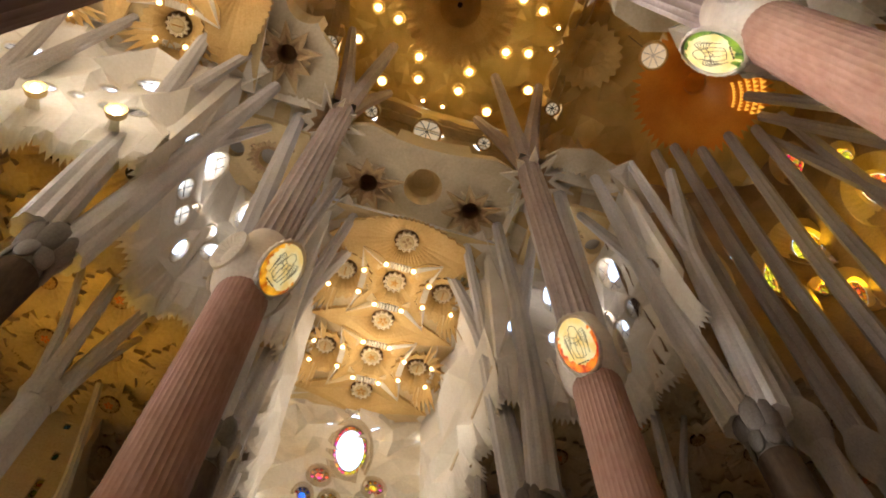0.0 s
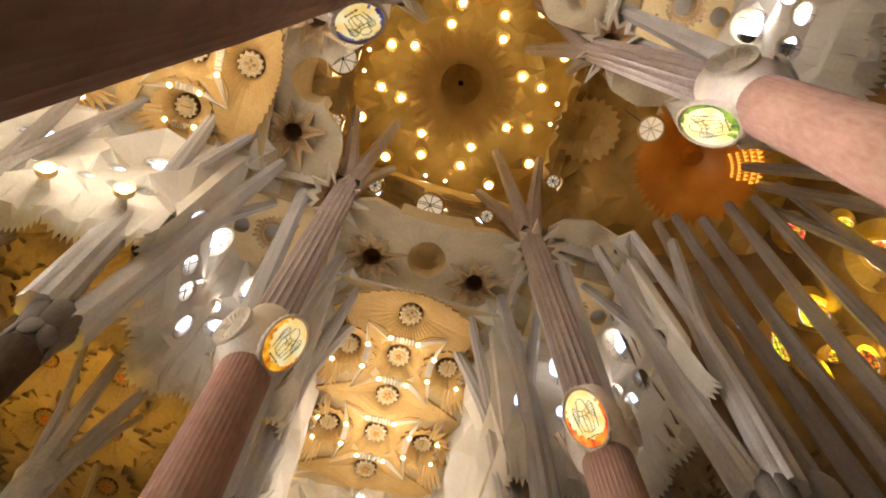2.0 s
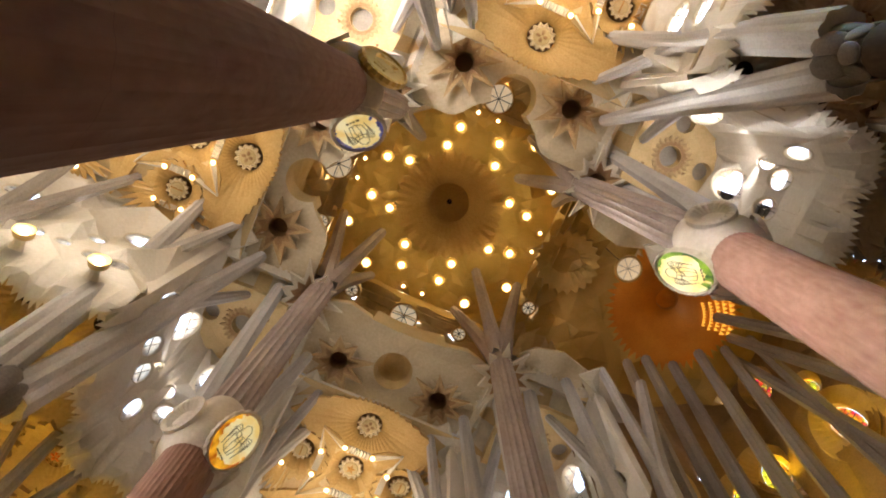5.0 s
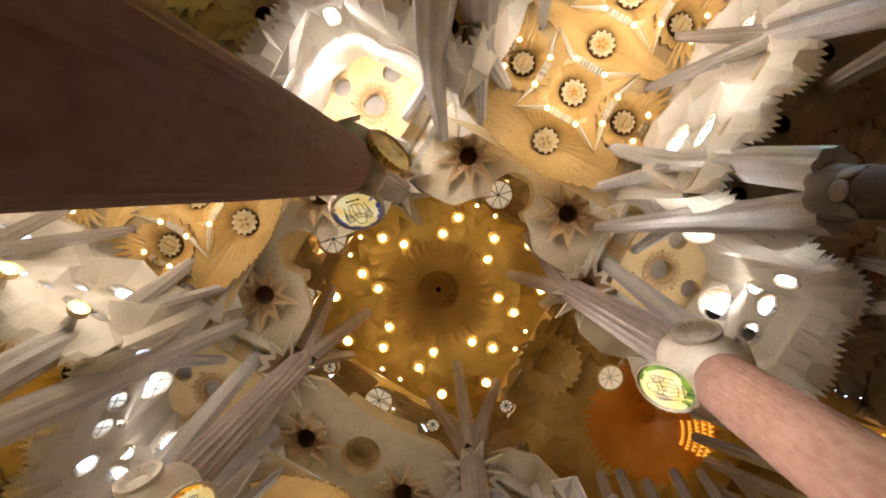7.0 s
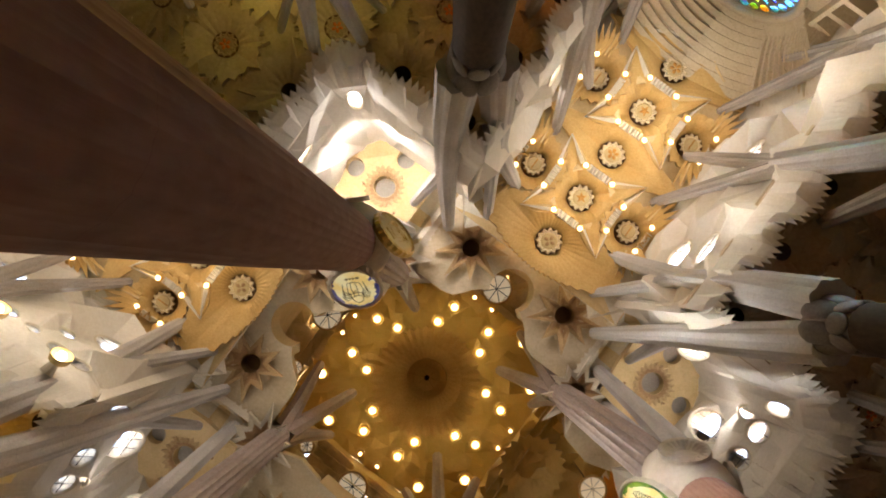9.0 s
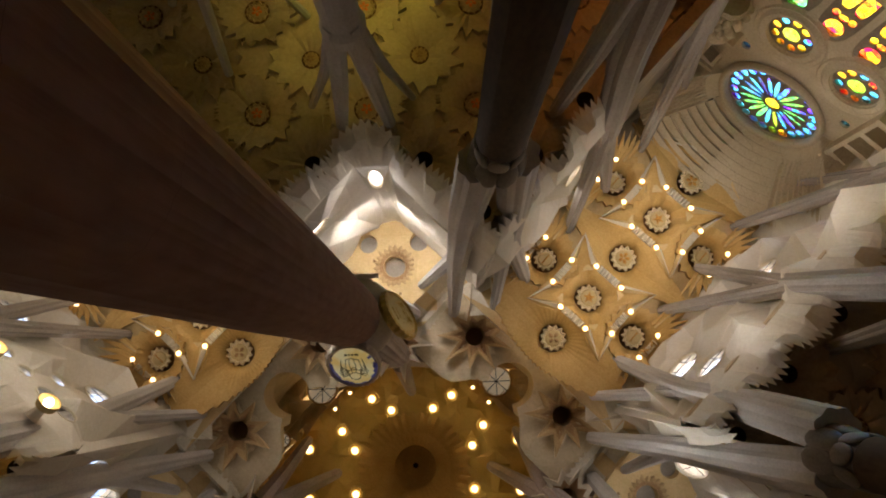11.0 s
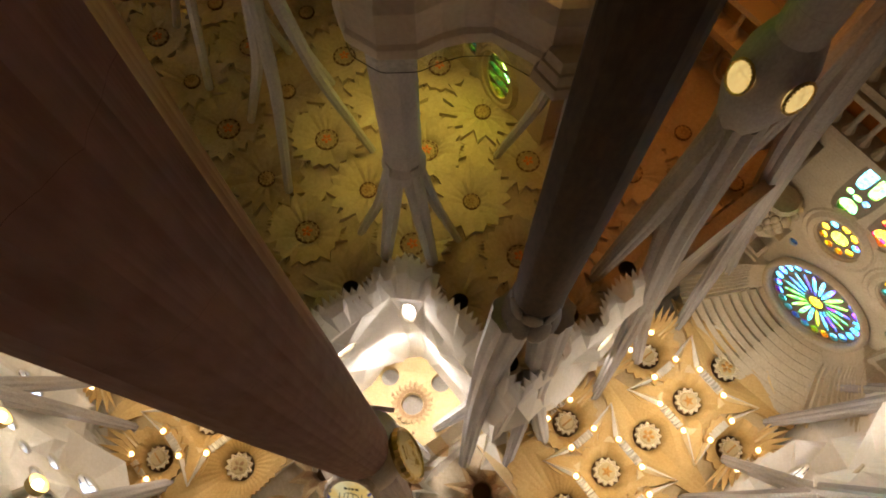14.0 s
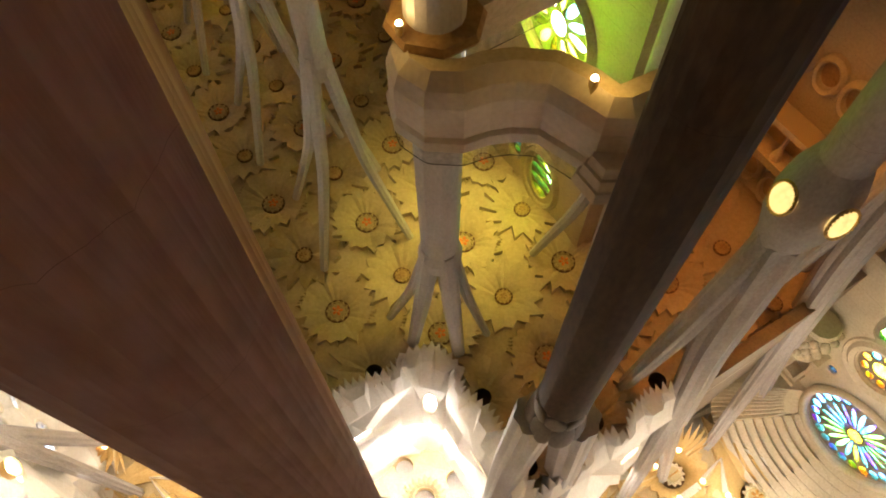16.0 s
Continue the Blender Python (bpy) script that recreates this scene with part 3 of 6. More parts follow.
# high vaults over the arms
def arm_ceiling(name, turn, y_far, label):
    """One arm's vault: gold flowers on the axis and at both sides, white folded plaster between them. Built along -y, then turned."""
    mb = Mesh()
    axis = [14.55 + 3.58 * k for k in range(int((y_far - 14.6) / 3.58) + 1)]
    side = [18.12 + 7.16 * k for k in range(int((y_far - 18.2) / 7.16) + 1)]
    edge = [(-6.6, 12.6), (6.6, 12.6), (6.6, y_far), (-6.6, y_far)]
    eyes = [(0, y, *((3.4, 1.7 if k == 0 else 1.5) if k % 2 == 0 else (1.8, 1.8))) for k, y in enumerate(axis)] + [(e * 3.82, y, 1.65, 1.65) for y in side for e in (-1, 1)]
    folded(mb, [(u, w, 0.0) for u, w in edge], [[(u, w, 0.0) for u, w in loop2(a, b, ra, rb, 24)] for a, b, ra, rb in eyes if b + rb + 0.1 < y_far], scatter(-6.4, 6.4, 12.8, y_far - 0.2, 1.3, 0.13, 11, eyes), lambda u, w, d: Vector((u, -w, Z_ARM + 0.16 - d)), 0.4, lambda u, w: 0 if abs(u) > 5.3 else 2)
    def wedge(bx, by, tx, ty, w, deep=0.3):
        d = Vector((tx - bx, ty - by, 0)).normalized()
        n = Vector((-d.y, d.x, 0)) * w / 2
        o = d * 0.2
        x, y = bx + o.x, by + o.y
        mb.add([(x - n.x, y - n.y, Z_ARM - 0.08), (x + n.x, y + n.y, Z_ARM - 0.08), (tx, ty, Z_ARM - 0.5), (x, y, Z_ARM - 0.08 - deep), (tx, ty, Z_ARM + 0.1)], [(0, 3, 2), (0, 1, 3), (0, 2, 4)], 0)
        # second flank in pale gold: shading put into the colour
        mb.add([(x + n.x, y + n.y, Z_ARM - 0.08), (tx, ty, Z_ARM - 0.5), (x, y, Z_ARM - 0.08 - deep), (tx, ty, Z_ARM + 0.1)], [(2, 0, 1), (0, 3, 1)], 2)

    def beads(x, y, dx, dy, count):
        a, b = Vector((dx, dy, 0)), Vector((-dy, dx, 0))
        for q in range(count):
            c = Vector((x, y, 0)) + a * (q - (count - 1) / 2)
            mb.add([(c + a * i * 0.5 + b * j)[:2] + (Z_ARM - h,) for i, j, h in ((-1, -1, 0.02), (1, -1, 0.02), (1, 1, 0.02), (-1, 1, 0.02), (0, -0.85, 0.3), (0, 0.85, 0.3))], [(0, 1, 4), (1, 2, 5, 4), (2, 3, 5), (3, 0, 4, 5)], 0)

    quarter = math.pi / 2
    for k, y in enumerate(axis):
        # every other flower spreads two long wings, those between reach out with four points
        wing = (lambda a: ((abs(math.cos(a)) / 5.6) ** 1.7 + (abs(math.sin(a)) / 2.2) ** 1.7) ** (-1 / 1.7)) if k == 0 else (lambda a: 1 / (abs(math.cos(a)) / 5.6 + abs(math.sin(a)) / 2.1)) if k % 2 == 0 else (lambda a: 1.98 + 2.1 * max(0.0, 1 - abs(a % quarter - 0.77) / 0.36))
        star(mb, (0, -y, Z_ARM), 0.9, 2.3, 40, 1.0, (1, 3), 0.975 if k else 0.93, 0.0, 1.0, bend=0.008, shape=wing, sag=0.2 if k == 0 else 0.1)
        if y + 1.9 < y_far:
            beads(0, -y - 1.78, 0.24, 0, 7)
    for y in side:
        for s in (-1, 1):
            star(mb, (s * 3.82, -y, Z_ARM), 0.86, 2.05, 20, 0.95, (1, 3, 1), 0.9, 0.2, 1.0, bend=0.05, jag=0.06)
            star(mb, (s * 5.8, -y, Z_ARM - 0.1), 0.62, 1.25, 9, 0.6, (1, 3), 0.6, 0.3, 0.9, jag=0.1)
            beads(s * 2.42, -y, 0, 0.24, 6)
            beads(s * 4.95, -y, 0, 0.2, 6)
            for e in (-1, 1):
                # white spikes, one flank toned as shaded, from the lamps to the points of the flowers
                corner = (s * 3.0, -y + e * 2.87)
                wedge(s * 1.05, -y + e * 1.72, *corner, 0.46)
                wedge(s * 2.5, -y + e * 0.95, *corner, 0.4)
                wedge(s * 4.78, -y + e * 0.95, s * 4.7, -y + e * 2.9, 0.36)
                # gold pleats that fan out from the side flower and hang down before the wall
                rim = []
                for q in range(11):
                    a = radians(26 + 5.6 * q)
                    g, drop = (1.0, 2.3) if q % 2 == 0 else (0.66, 0.9)
                    rim.append(((s * (3.82 + 2.2 * g * math.cos(a)), -y + e * 3.5 * g * math.sin(a), Z_ARM - 0.35 - drop * math.cos(a)), (s * (3.82 + 1.3 * math.cos(a)), -y + e * 1.3 * math.sin(a), Z_ARM - 0.16 - 0.1 * (q % 2))))
                for q, ((p0, i0), (p1, i1)) in enumerate(zip(rim, rim[1:])):
                    mb.add([i0, i1, p1, p0], [(0, 1, 2, 3)], 1 if q % 4 < 3 else 2)
                    mb.add([Vector(p) + Vector((0, 0, 0.1)) for p in (i0, i1, p1, p0)], [(3, 2, 1, 0)], 1)
    ob = part(name, mb, [WHITE, GOLD, PALE, WELL_SHADE])
    ob.matrix_basis = pose(0, 0, 0, 0, 0, turn)
    return tagged(ob, label, "ceiling", kind="structure")


arm_label = "gold and ivory plaster vault of star-shaped hollow flowers"
arm_ceiling("ceiling_transept_south", 0, 33, arm_label)
arm_ceiling("ceiling_transept_north", 180, 31, arm_label)
arm_ceiling("ceiling_nave", -90, 60, arm_label)

# white plates of vault round the crossing


def ring_plate(name, turn, closed):
    """One toothed ivory plate between two arms of the crossing, with two star wells and a round hollow open to the lantern."""
    mb = Mesh()
    rim = sawn([(-6.35, 8.2), (-6.3, 10.0), (-6.75, 12.2), (-4.9, 13.25), (-2.6, 13.0), (0, 12.85), (2.6, 13.0), (4.9, 13.25), (6.75, 12.2), (6.3, 10.0), (6.35, 8.2)], 0.42, 0.3, turn)
    if closed:
        inner = [(6.0, 7.3), (4.6, 6.9), (2.8, 7.3), (1.0, 7.45), (-1.0, 7.4), (-2.8, 7.15), (-4.6, 6.9), (-6.0, 7.3)]
    else:
        side = [(u, 7.7 + 1.75 / (1 + math.exp((u - 2.45) * 3.2))) for u in (6.0, 5.2, 4.4, 3.7, 3.1, 2.6, 2.2, 1.8)]
        side += [(1.5 * math.cos(g), 10.45 + 1.5 * math.sin(g)) for g in [math.pi * k / 16 for k in range(-3, 9)]]
        inner = side + [(-u, w) for u, w in reversed(side[:-1])]
    edge = [(u, w, 0.0) for u, w in rim + inner]
    cuts = [[(a, 11.24 + b, 0.0) for a, b in loop2(c, 0, 1.15, 1.15, 20)] for c in (-3.88, 3.88)]
    if closed:
        cuts.append([(u, w, 0.0) for u, w in loop2(0, 10.3, 1.4, 1.4, 28)])
    R = pose(0, 0, 0, 0, 0, turn)
    put = lambda u, w, d: R @ Vector((u, -w, Z_RING - 0.1 - d))
    folded(mb, edge, cuts, scatter(-6.6, 6.6, 7.2, 13, 2.3, 0.14, 21 + turn, [(0, 10.4, 1.6, 1.6), (-3.88, 11.24, 1.5, 1.5), (3.88, 11.24, 1.5, 1.5)]), put, 0.3)
    # the gold inner face, creased, that rises from the plate's edge into the lantern
    for (a, b), (c, d) in zip(inner, inner[1:]):
        lean = 1.0 if abs(a) > 1.7 and abs(c) > 1.7 else 0.92
        hi = [(a * lean, b + 0.5 * (lean == 1)), (c * lean, d + 0.5 * (lean == 1))]
        mb.add([R @ Vector((a, -b, Z_RING - 0.08)), R @ Vector((c, -d, Z_RING - 0.08)), R @ Vector((hi[1][0], -hi[1][1], Z_RING + 2.3)), R @ Vector((hi[0][0], -hi[0][1], Z_RING + 2.3))], [(0, 1, 2, 3)], 2)
    if closed:
        v = []
        for r, h in ((1.4, -0.1), (1.36, 0.2), (1.2, 1.0), (0.8, 1.5), (0.02, 1.65)):
            v += [R @ Vector((u, -w, Z_RING + h)) for u, w in loop2(0, 10.3, r, r, 28)]
        mb.add(v, bands(5, 28), 2)
    # star wells: brown deepens towards the hole, shade put into the colour
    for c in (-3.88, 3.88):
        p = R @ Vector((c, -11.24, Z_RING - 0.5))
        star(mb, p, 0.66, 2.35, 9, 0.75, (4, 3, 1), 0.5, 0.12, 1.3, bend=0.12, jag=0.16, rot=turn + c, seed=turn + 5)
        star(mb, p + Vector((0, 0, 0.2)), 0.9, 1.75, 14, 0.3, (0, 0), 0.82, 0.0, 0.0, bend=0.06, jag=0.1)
    return tagged(part(name, mb, [RINGED, RUST, PALE, WELL_SHADE, TAN]), "ivory plaster vault plate with toothed edges and dark star wells", "ceiling", kind="structure")


ring_plate("ceiling_plate_south", 0, False)
ring_plate("ceiling_plate_north", 180, True)
ring_plate("ceiling_plate_west", -90, False)
mb = Mesh()
for sy in (-1, 1):
    rim = sawn([(13.0, 4.9), (12.9, 6.4), (9.8, 6.3), (8.2, 6.4)], 0.42, 0.3, 9) + [(7.7, 5.6), (8.6, 4.7), (10.6, 4.2)]
    folded(mb, [(u, w, 0.0) for u, w in rim], [], scatter(8, 13, 4.4, 6.4, 1.8, 0.12, 33), lambda u, w, d, s=sy: Vector((u, s * w, Z_RING - 0.1 - d)), 0.3)
tagged(part("ceiling_plate_east", mb, RINGED), "narrow ivory plaster vault plates beside the apse opening", "ceiling", kind="structure")

# lantern over the crossing
SMALL_OCULI = [(-5.2, 9.9), (5.2, 9.9), (-9.9, 5.2), (-5.2, -9.9), (9.9, 5.2)]
LAMPS_TOP = [(1.9, 6.9, 1), (2.35, 4.95, 1), (0.95, 8.7, 0), (5.0, 8.0, 2)]
mb = Mesh()
top_lamps = []
for a, b, s in LAMPS_TOP:
    for sx, sy in SPOTS:
        for p, q in ((a, b), (b, a)):
            top_lamps.append((sx * p, sy * q, s))
facets(mb, lambda x, y: x * x + y * y > 4.0 ** 2, -9.4, 9.4, -9.4, 9.4, 0.85, Z_TOP + 0.1, 0.22, 0, 31)
facets(mb, lambda x, y: (abs(x) > 9.2 or abs(y) > 9.2) and all((x - a) ** 2 + (y - b) ** 2 > 1.25 ** 2 for a, b in ((0, 10.4), (0, -10.4), (-10.4, 0))) and all((x - a) ** 2 + (y - b) ** 2 > 0.8 ** 2 for a, b in SMALL_OCULI), -12.6, 12.6, -12.6, 12.6, 0.9, 62.4, 0.25, lambda x, y: 0 if x > 9 and abs(y) < 7 else 4, 32)
star(mb, (0, 0, Z_TOP - 0.3), 1.85, 5.0, 40, 1.7, (1, 1), 0.93, 0.1, 0.0, bend=0.1)
lathe(mb, [(1.85, Z_TOP + 1.3), (1.9, Z_TOP + 1.7), (1.2, Z_TOP + 2.1), (0.25, Z_TOP + 2.2)], 32, 1)
lathe(mb, [(0.25, Z_TOP + 2.2), (0.22, Z_TOP + 2.5), (0.01, Z_TOP + 2.6)], 12, 3)
for i in range(8):
    a = 2 * math.pi * (i + 0.5) / 8
    tube(mb, [(0.3 * math.cos(a), 0.3 * math.sin(a), Z_TOP + 2.14), (1.8 * math.cos(a), 1.8 * math.sin(a), Z_TOP + 1.72)], [0.04, 0.04], 6, 0, 1)
for a, b, s in top_lamps:
    star(mb, (a, b, Z_TOP - 0.3), 0.3 if s else 0.2, 0.7 if s else 0.4, 14, 0.2, (0, 0), 0.9, 0.0, 0.1, jag=0.05, bend=0.02)
for x0, y0, x1, y1 in ((-9.4, -9.4, 9.4, -9.4), (9.4, -9.4, 9.4, 9.4), (9.4, 9.4, -9.4, 9.4), (-9.4, 9.4, -9.4, -9.4)):
    facet_wall(mb, (x0, y0), (x1, y1), 62.0, 66.4, (-(y1 - y0) / 18.8, (x1 - x0) / 18.8), 1.4, 0.2, slot=0, seed=int(x0 * 3 + y1))
tagged(part("ceiling_lantern", mb, [DOME, GOLD, RUST, DARK, PALE]), "golden mosaic vault with a central ribbed hollow dome", "ceiling", kind="structure")
mb = Mesh()
for k, (x0, y0, x1, y1) in enumerate(((-12.4, -12.4, 12.4, -12.4), (12.4, -12.4, 12.4, -7.2), (12.4, 12.4, -12.4, 12.4), (-12.4, 12.4, -12.4, -12.4), (12.4, 7.2, 12.4, 12.4))):
    long = math.hypot(x1 - x0, y1 - y0)
    facet_wall(mb, (x0, y0), (x1, y1), 49.4, 62.7, (-(y1 - y0) / long, (x1 - x0) / long), 1.6, 0.2, slot=0, seed=40 + k)
tagged(part("wall_lantern", mb, [PALE]), "folded golden plaster wall of the crossing lantern", "wall", kind="structure")

# corner bays beside the crossing
def loop3(cx, cz, rx, rz, n=24, d=0.0):
    return [(u, w, d) for u, w in loop2(cx, cz, rx, rz, n)]


corner_label = "gold-tinted plaster corner vault with three round oculi"
for k, (sx, sy) in enumerate(SPOTS):
    mb = Mesh()
    put = lambda u, w, d: Vector((sx * u, sy * w, Z_ARM + 0.55 - d))
    eyes = ((10.9, 11.0, 0.72), (13.25, 10.9, 0.62), (10.85, 13.3, 0.62))
    border = [(8.5, 8.5, 0.0), (11.0, 8.2, 0.3), (14.5, 8.3, 0.4), (14.5, 11.0, 0.2), (14.5, 14.5, 0.9), (11.0, 14.5, 0.2), (8.3, 14.5, 0.4), (8.2, 11.0, 0.3)]
    creases = [(9.3, 11.4, 0.3), (11.4, 9.3, 0.3), (12.4, 12.4, -0.05), (13.6, 13.2, 0.3), (13.2, 13.6, 0.3), (12.3, 11.6, 0.0), (11.6, 12.3, 0.0), (13.9, 9.4, 0.25), (9.4, 13.9, 0.25), (10.0, 9.6, 0.0)]
    folded(mb, border, [loop3(a, b, r, r, 28) for a, b, r in eyes], creases, put, 0.4, 1)
    for a, b, r in eyes:
        lathe(mb, [(r, Z_ARM + 0.54), (r * 0.97, Z_ARM + 0.8), (r * 0.94, Z_ARM + 1.25)], 28, 1, (sx * a, sy * b))
        lathe(mb, [(r * 0.94, Z_ARM + 1.25), (r * 0.4, Z_ARM + 1.3), (0.01, Z_ARM + 1.32)], 28, 2, (sx * a, sy * b))
    # toothed gold rim round the middle eye
    star(mb, (sx * 10.9, sy * 11.0, Z_ARM + 0.36), 0.74, 1.4, 22, 0.16, (4, 2, 6), 0.84, 0.02, 0.0, bend=0.05, jag=0.08)
    for a, b, g in ((12.15, 10.35, 0.4), (10.35, 12.15, 1.2), (9.35, 9.95, 2.3), (9.95, 9.35, 2.6)):
        mb.add([(sx * (a + 0.17 * math.cos(g + h)), sy * (b + 0.17 * math.sin(g + h)), Z_ARM + 0.45) for h in (0, 2.3, -2.3)], [(0, 1, 2)], 5)
    # petals of ivory and gold that close the gap to the plates of the crossing
    for turn in (0, 1):
        put2 = (lambda u, w, d: Vector((sx * u, sy * w, Z_RING + 0.1 - d))) if turn == 0 else (lambda u, w, d: Vector((sx * w, sy * u, Z_RING + 0.1 - d)))
        strip = [(6.2, 8.3, 0.0), (8.0, 8.3, 0.0), (8.8, 9.0, 0.6)] + [(8.7 + 0.25 * (i % 2), 9.0 + 0.55 * i, 0.9 - 0.5 * (i % 2)) for i in range(1, 11)] + [(6.2, 14.5, 0.0)]
        folded(mb, strip, [], [(6.9 + 0.5 * (i % 2), 8.8 + 0.5 * i, 0.45 * (-1) ** i) for i in range(11)], put2, 0.3, lambda u, w: 1 if int(w * 2) % 3 == 0 else 0)
    folded(mb, [(6.0, 6.0, 0.0), (8.9, 6.0, 0.0), (8.9, 8.9, 0.0), (6.0, 8.9, 0.0)], [loop3(7.45, 7.5, 1.0, 1.0, 18)], [], lambda u, w, d: Vector((sx * u, sy * w, Z_RING + 0.5)), 0.2, 0)
    star(mb, (sx * 7.45, sy * 7.5, Z_RING - 0.55), 0.66, 2.5, 10, 0.6, (0, 5, 6), 0.5, 0.15, 1.4, bend=0.14, jag=0.2)
    for turn in (0, 1):
        put3 = (lambda u, w, d: Vector((sx * u, sy * w, Z_ARM + 0.3 - d))) if turn == 0 else (lambda u, w, d: Vector((sx * w, sy * u, Z_ARM + 0.3 - d)))
        folded(mb, [(5.0, 11.9, 0.0), (7.75, 15.1, 0.9), (7.3, 15.4, 0.6), (7.0, 15.3, 0.2), (6.9, 15.75, 0.6), (6.5, 16.3, 0.9), (4.0, 13.0, 0.0)], [], [(5.9, 13.9, -0.25), (5.0, 12.9, 0.1), (6.6, 14.7, -0.1)], put3, 0.2, 0)
    tagged(part("ceiling_corner_%d" % (k + 1), mb, [WHITE, PALE, EYE_GREY, GOLD, TAN, WELL_SHADE, RUST]), corner_label, "ceiling", kind="structure")


# clerestory walls with their toothed lower lips
def lobe(mb, p, q, out, bulge, z_top, top_bulge=0.0, base=0.28, tooth=0.42, seed=0, flare=0.0):
    """One scallop of a lower edge: the wall flares out and down to a toothed rim that bulges towards out."""
    rnd = random.Random(seed)
    span = (q - p).length
    count = max(4, round((span + 1.2 * bulge) / tooth))
    rows = [[], [], []]
    for i in range(count + 1):
        s = i / count
        k = math.sin(math.pi * s) ** 0.75 if not flare else (1 - abs(2 * s - 1)) ** 0.62
        crease = (0.16 if (i // 3) % 2 else -0.1) if 0 < i < count else 0.0
        for r, (o, z) in enumerate(((top_bulge * k, z_top), (0.42 * (top_bulge + bulge) * k + base * 0.5 + crease, Z_AISLE - 0.22), (bulge * k + base, Z_AISLE - 0.76))):
            c = p.lerp(q, 0.5 + (s - 0.5) * (1 + flare * r / 2))
            rows[r].append(Vector((c.x + out.x * o, c.y + out.y * o, z)))
    for r in (0, 1):
        for i in range(count):
            mb.add([rows[r][i], rows[r][i + 1], rows[r + 1][i + 1], rows[r + 1][i]], [(0, 1, 3), (1, 2, 3)] if (i // 3) % 2 else [(0, 1, 2), (0, 2, 3)])
    for i in range(count):
        a, b = rows[2][i], rows[2][i + 1]
        side = (b - a).normalized()
        n = Vector((side.y, -side.x, 0))
        n = n if n.dot(out) > 0 else -n
        down = ((rows[2][i] - rows[1][i]).normalized() + n * 0.35).normalized()
        t = a.lerp(b, 0.6) + down * tooth * rnd.uniform(0.8, 1.3)
        up = -out * 0.12 + Vector((0, 0, 0.06))
        mb.add([a, b, t, a + up, b + up, t + up], [(0, 1, 2), (0, 2, 5, 3), (2, 1, 4, 5), (3, 5, 4)])


def clerestory(name, a, b, inward, windows, lobes, z1=48.6, seed=1, tilt=4.0, bulge=0.95, step=2.4, fold=0.75, base=0.28, first=1.0, flare=0.0):
    """A wall of folded plaster over a toothed lip. windows: along, height, half width, half height; lobes: where the scallops meet."""
    mb = Mesh()
    A, B, n = Vector((*a, 0)), Vector((*b, 0)), Vector((*inward, 0))
    d, long = (B - A).normalized(), (B - A).length
    z0 = Z_AISLE + 1.7
    put = lambda u, h, o: A + d * u + n * o + Vector((0, 0, h))
    lean = math.tan(radians(tilt))
    k = max(2, round(long / step))
    outer = [(long * i / k, z0, 0.0) for i in range(k + 1)] + [(long * (k - i) / k, z1, 0.25 * (-1) ** i) for i in range(k + 1)]
    holes = [[(u, w, (w - h) * lean + 0.12) for u, w in loop2(c, h, rw, rh, 22)] for c, h, rw, rh in windows]
    folded(mb, outer, holes, scatter(0.3, long - 0.3, z0 + 0.4, z1 - 0.3, step, fold, seed, windows), put, 0.5, splay=1.3)
    marks = [0.0, *lobes, long]
    for i, (u0, u1) in enumerate(zip(marks, marks[1:])):
        lobe(mb, put(u0, 0, 0), put(u1, 0, 0), -n, bulge * min(1, (u1 - u0) / 3.4) * (1.0 if i else first), z0, base=base, seed=seed * 20 + i, flare=flare, tooth=0.28 if flare else 0.38)
    wall = tagged(part(name, mb, LIME_WHITE), "folded white plaster clerestory wall with a toothed lip", "wall", kind="structure")
    for (c, h, rw, rh), loop in zip(windows, holes):
        w = thing("window_%d" % (len(WINDOWS) + 1), "oval clerestory window with pale leaded glass in a plaster wall", "window", kind="structure")
        WINDOWS.append(w)
        m = len(loop)
        q = Mesh()
        v = []
        for s, o in ((1.12, 0.0), (1.1, 0.05), (1.0, 0.04), (0.99, -0.1)):
            v += [put(c + (u - c) * s, h + (z - h) * s, t * s + o) for u, z, t in loop]
        q.add(v, bands(4, m))
        part("window_frame", q, WHITE, w)
        q = Mesh()
        q.add([put(u, z, t - 0.06) for u, z, t in loop], [tuple(range(m))])
        part("pane", q, CLEAR, w).visible_shadow = False
        for s in (-0.35, 0.35) if rw > 0.9 else (0.0,) if rw > 0.55 else ():
            for e0, e1 in (((s, -0.93), (s, 0.93)), ((-0.93, s), (0.93, s))):
                q = Mesh()
                tube(q, [put(c + e[0] * rw, h + e[1] * rh, e[1] * rh * lean + 0.03) for e in (e0, e1)], [0.022, 0.022], 4, 0)
                part("glazing_bar", q, IRON, w)
    return wall


def arm_win(long):
    return [(2.8 + 7.16 * k + du, h, rw, rh) for k in range(int((long + 3) / 7.16)) for du, h, rw, rh in ((0, 41.2, 1.0, 0.9), (1.6, 38.8, 0.5, 0.42), (0.6, 36.5, 0.52, 0.5), (-0.75, 36.6, 0.55, 0.5), (2.3, 36.7, 0.4, 0.4), (3.8, 36.6, 0.52, 0.5)) if 0.8 < 2.8 + 7.16 * k + du < long - 1.4]


def arm_lobes(long):
    return [2.6 if k == 0 else 1.35 + 3.58 * k for k in range(int((long - 2.6) / 3.58) + 1)]


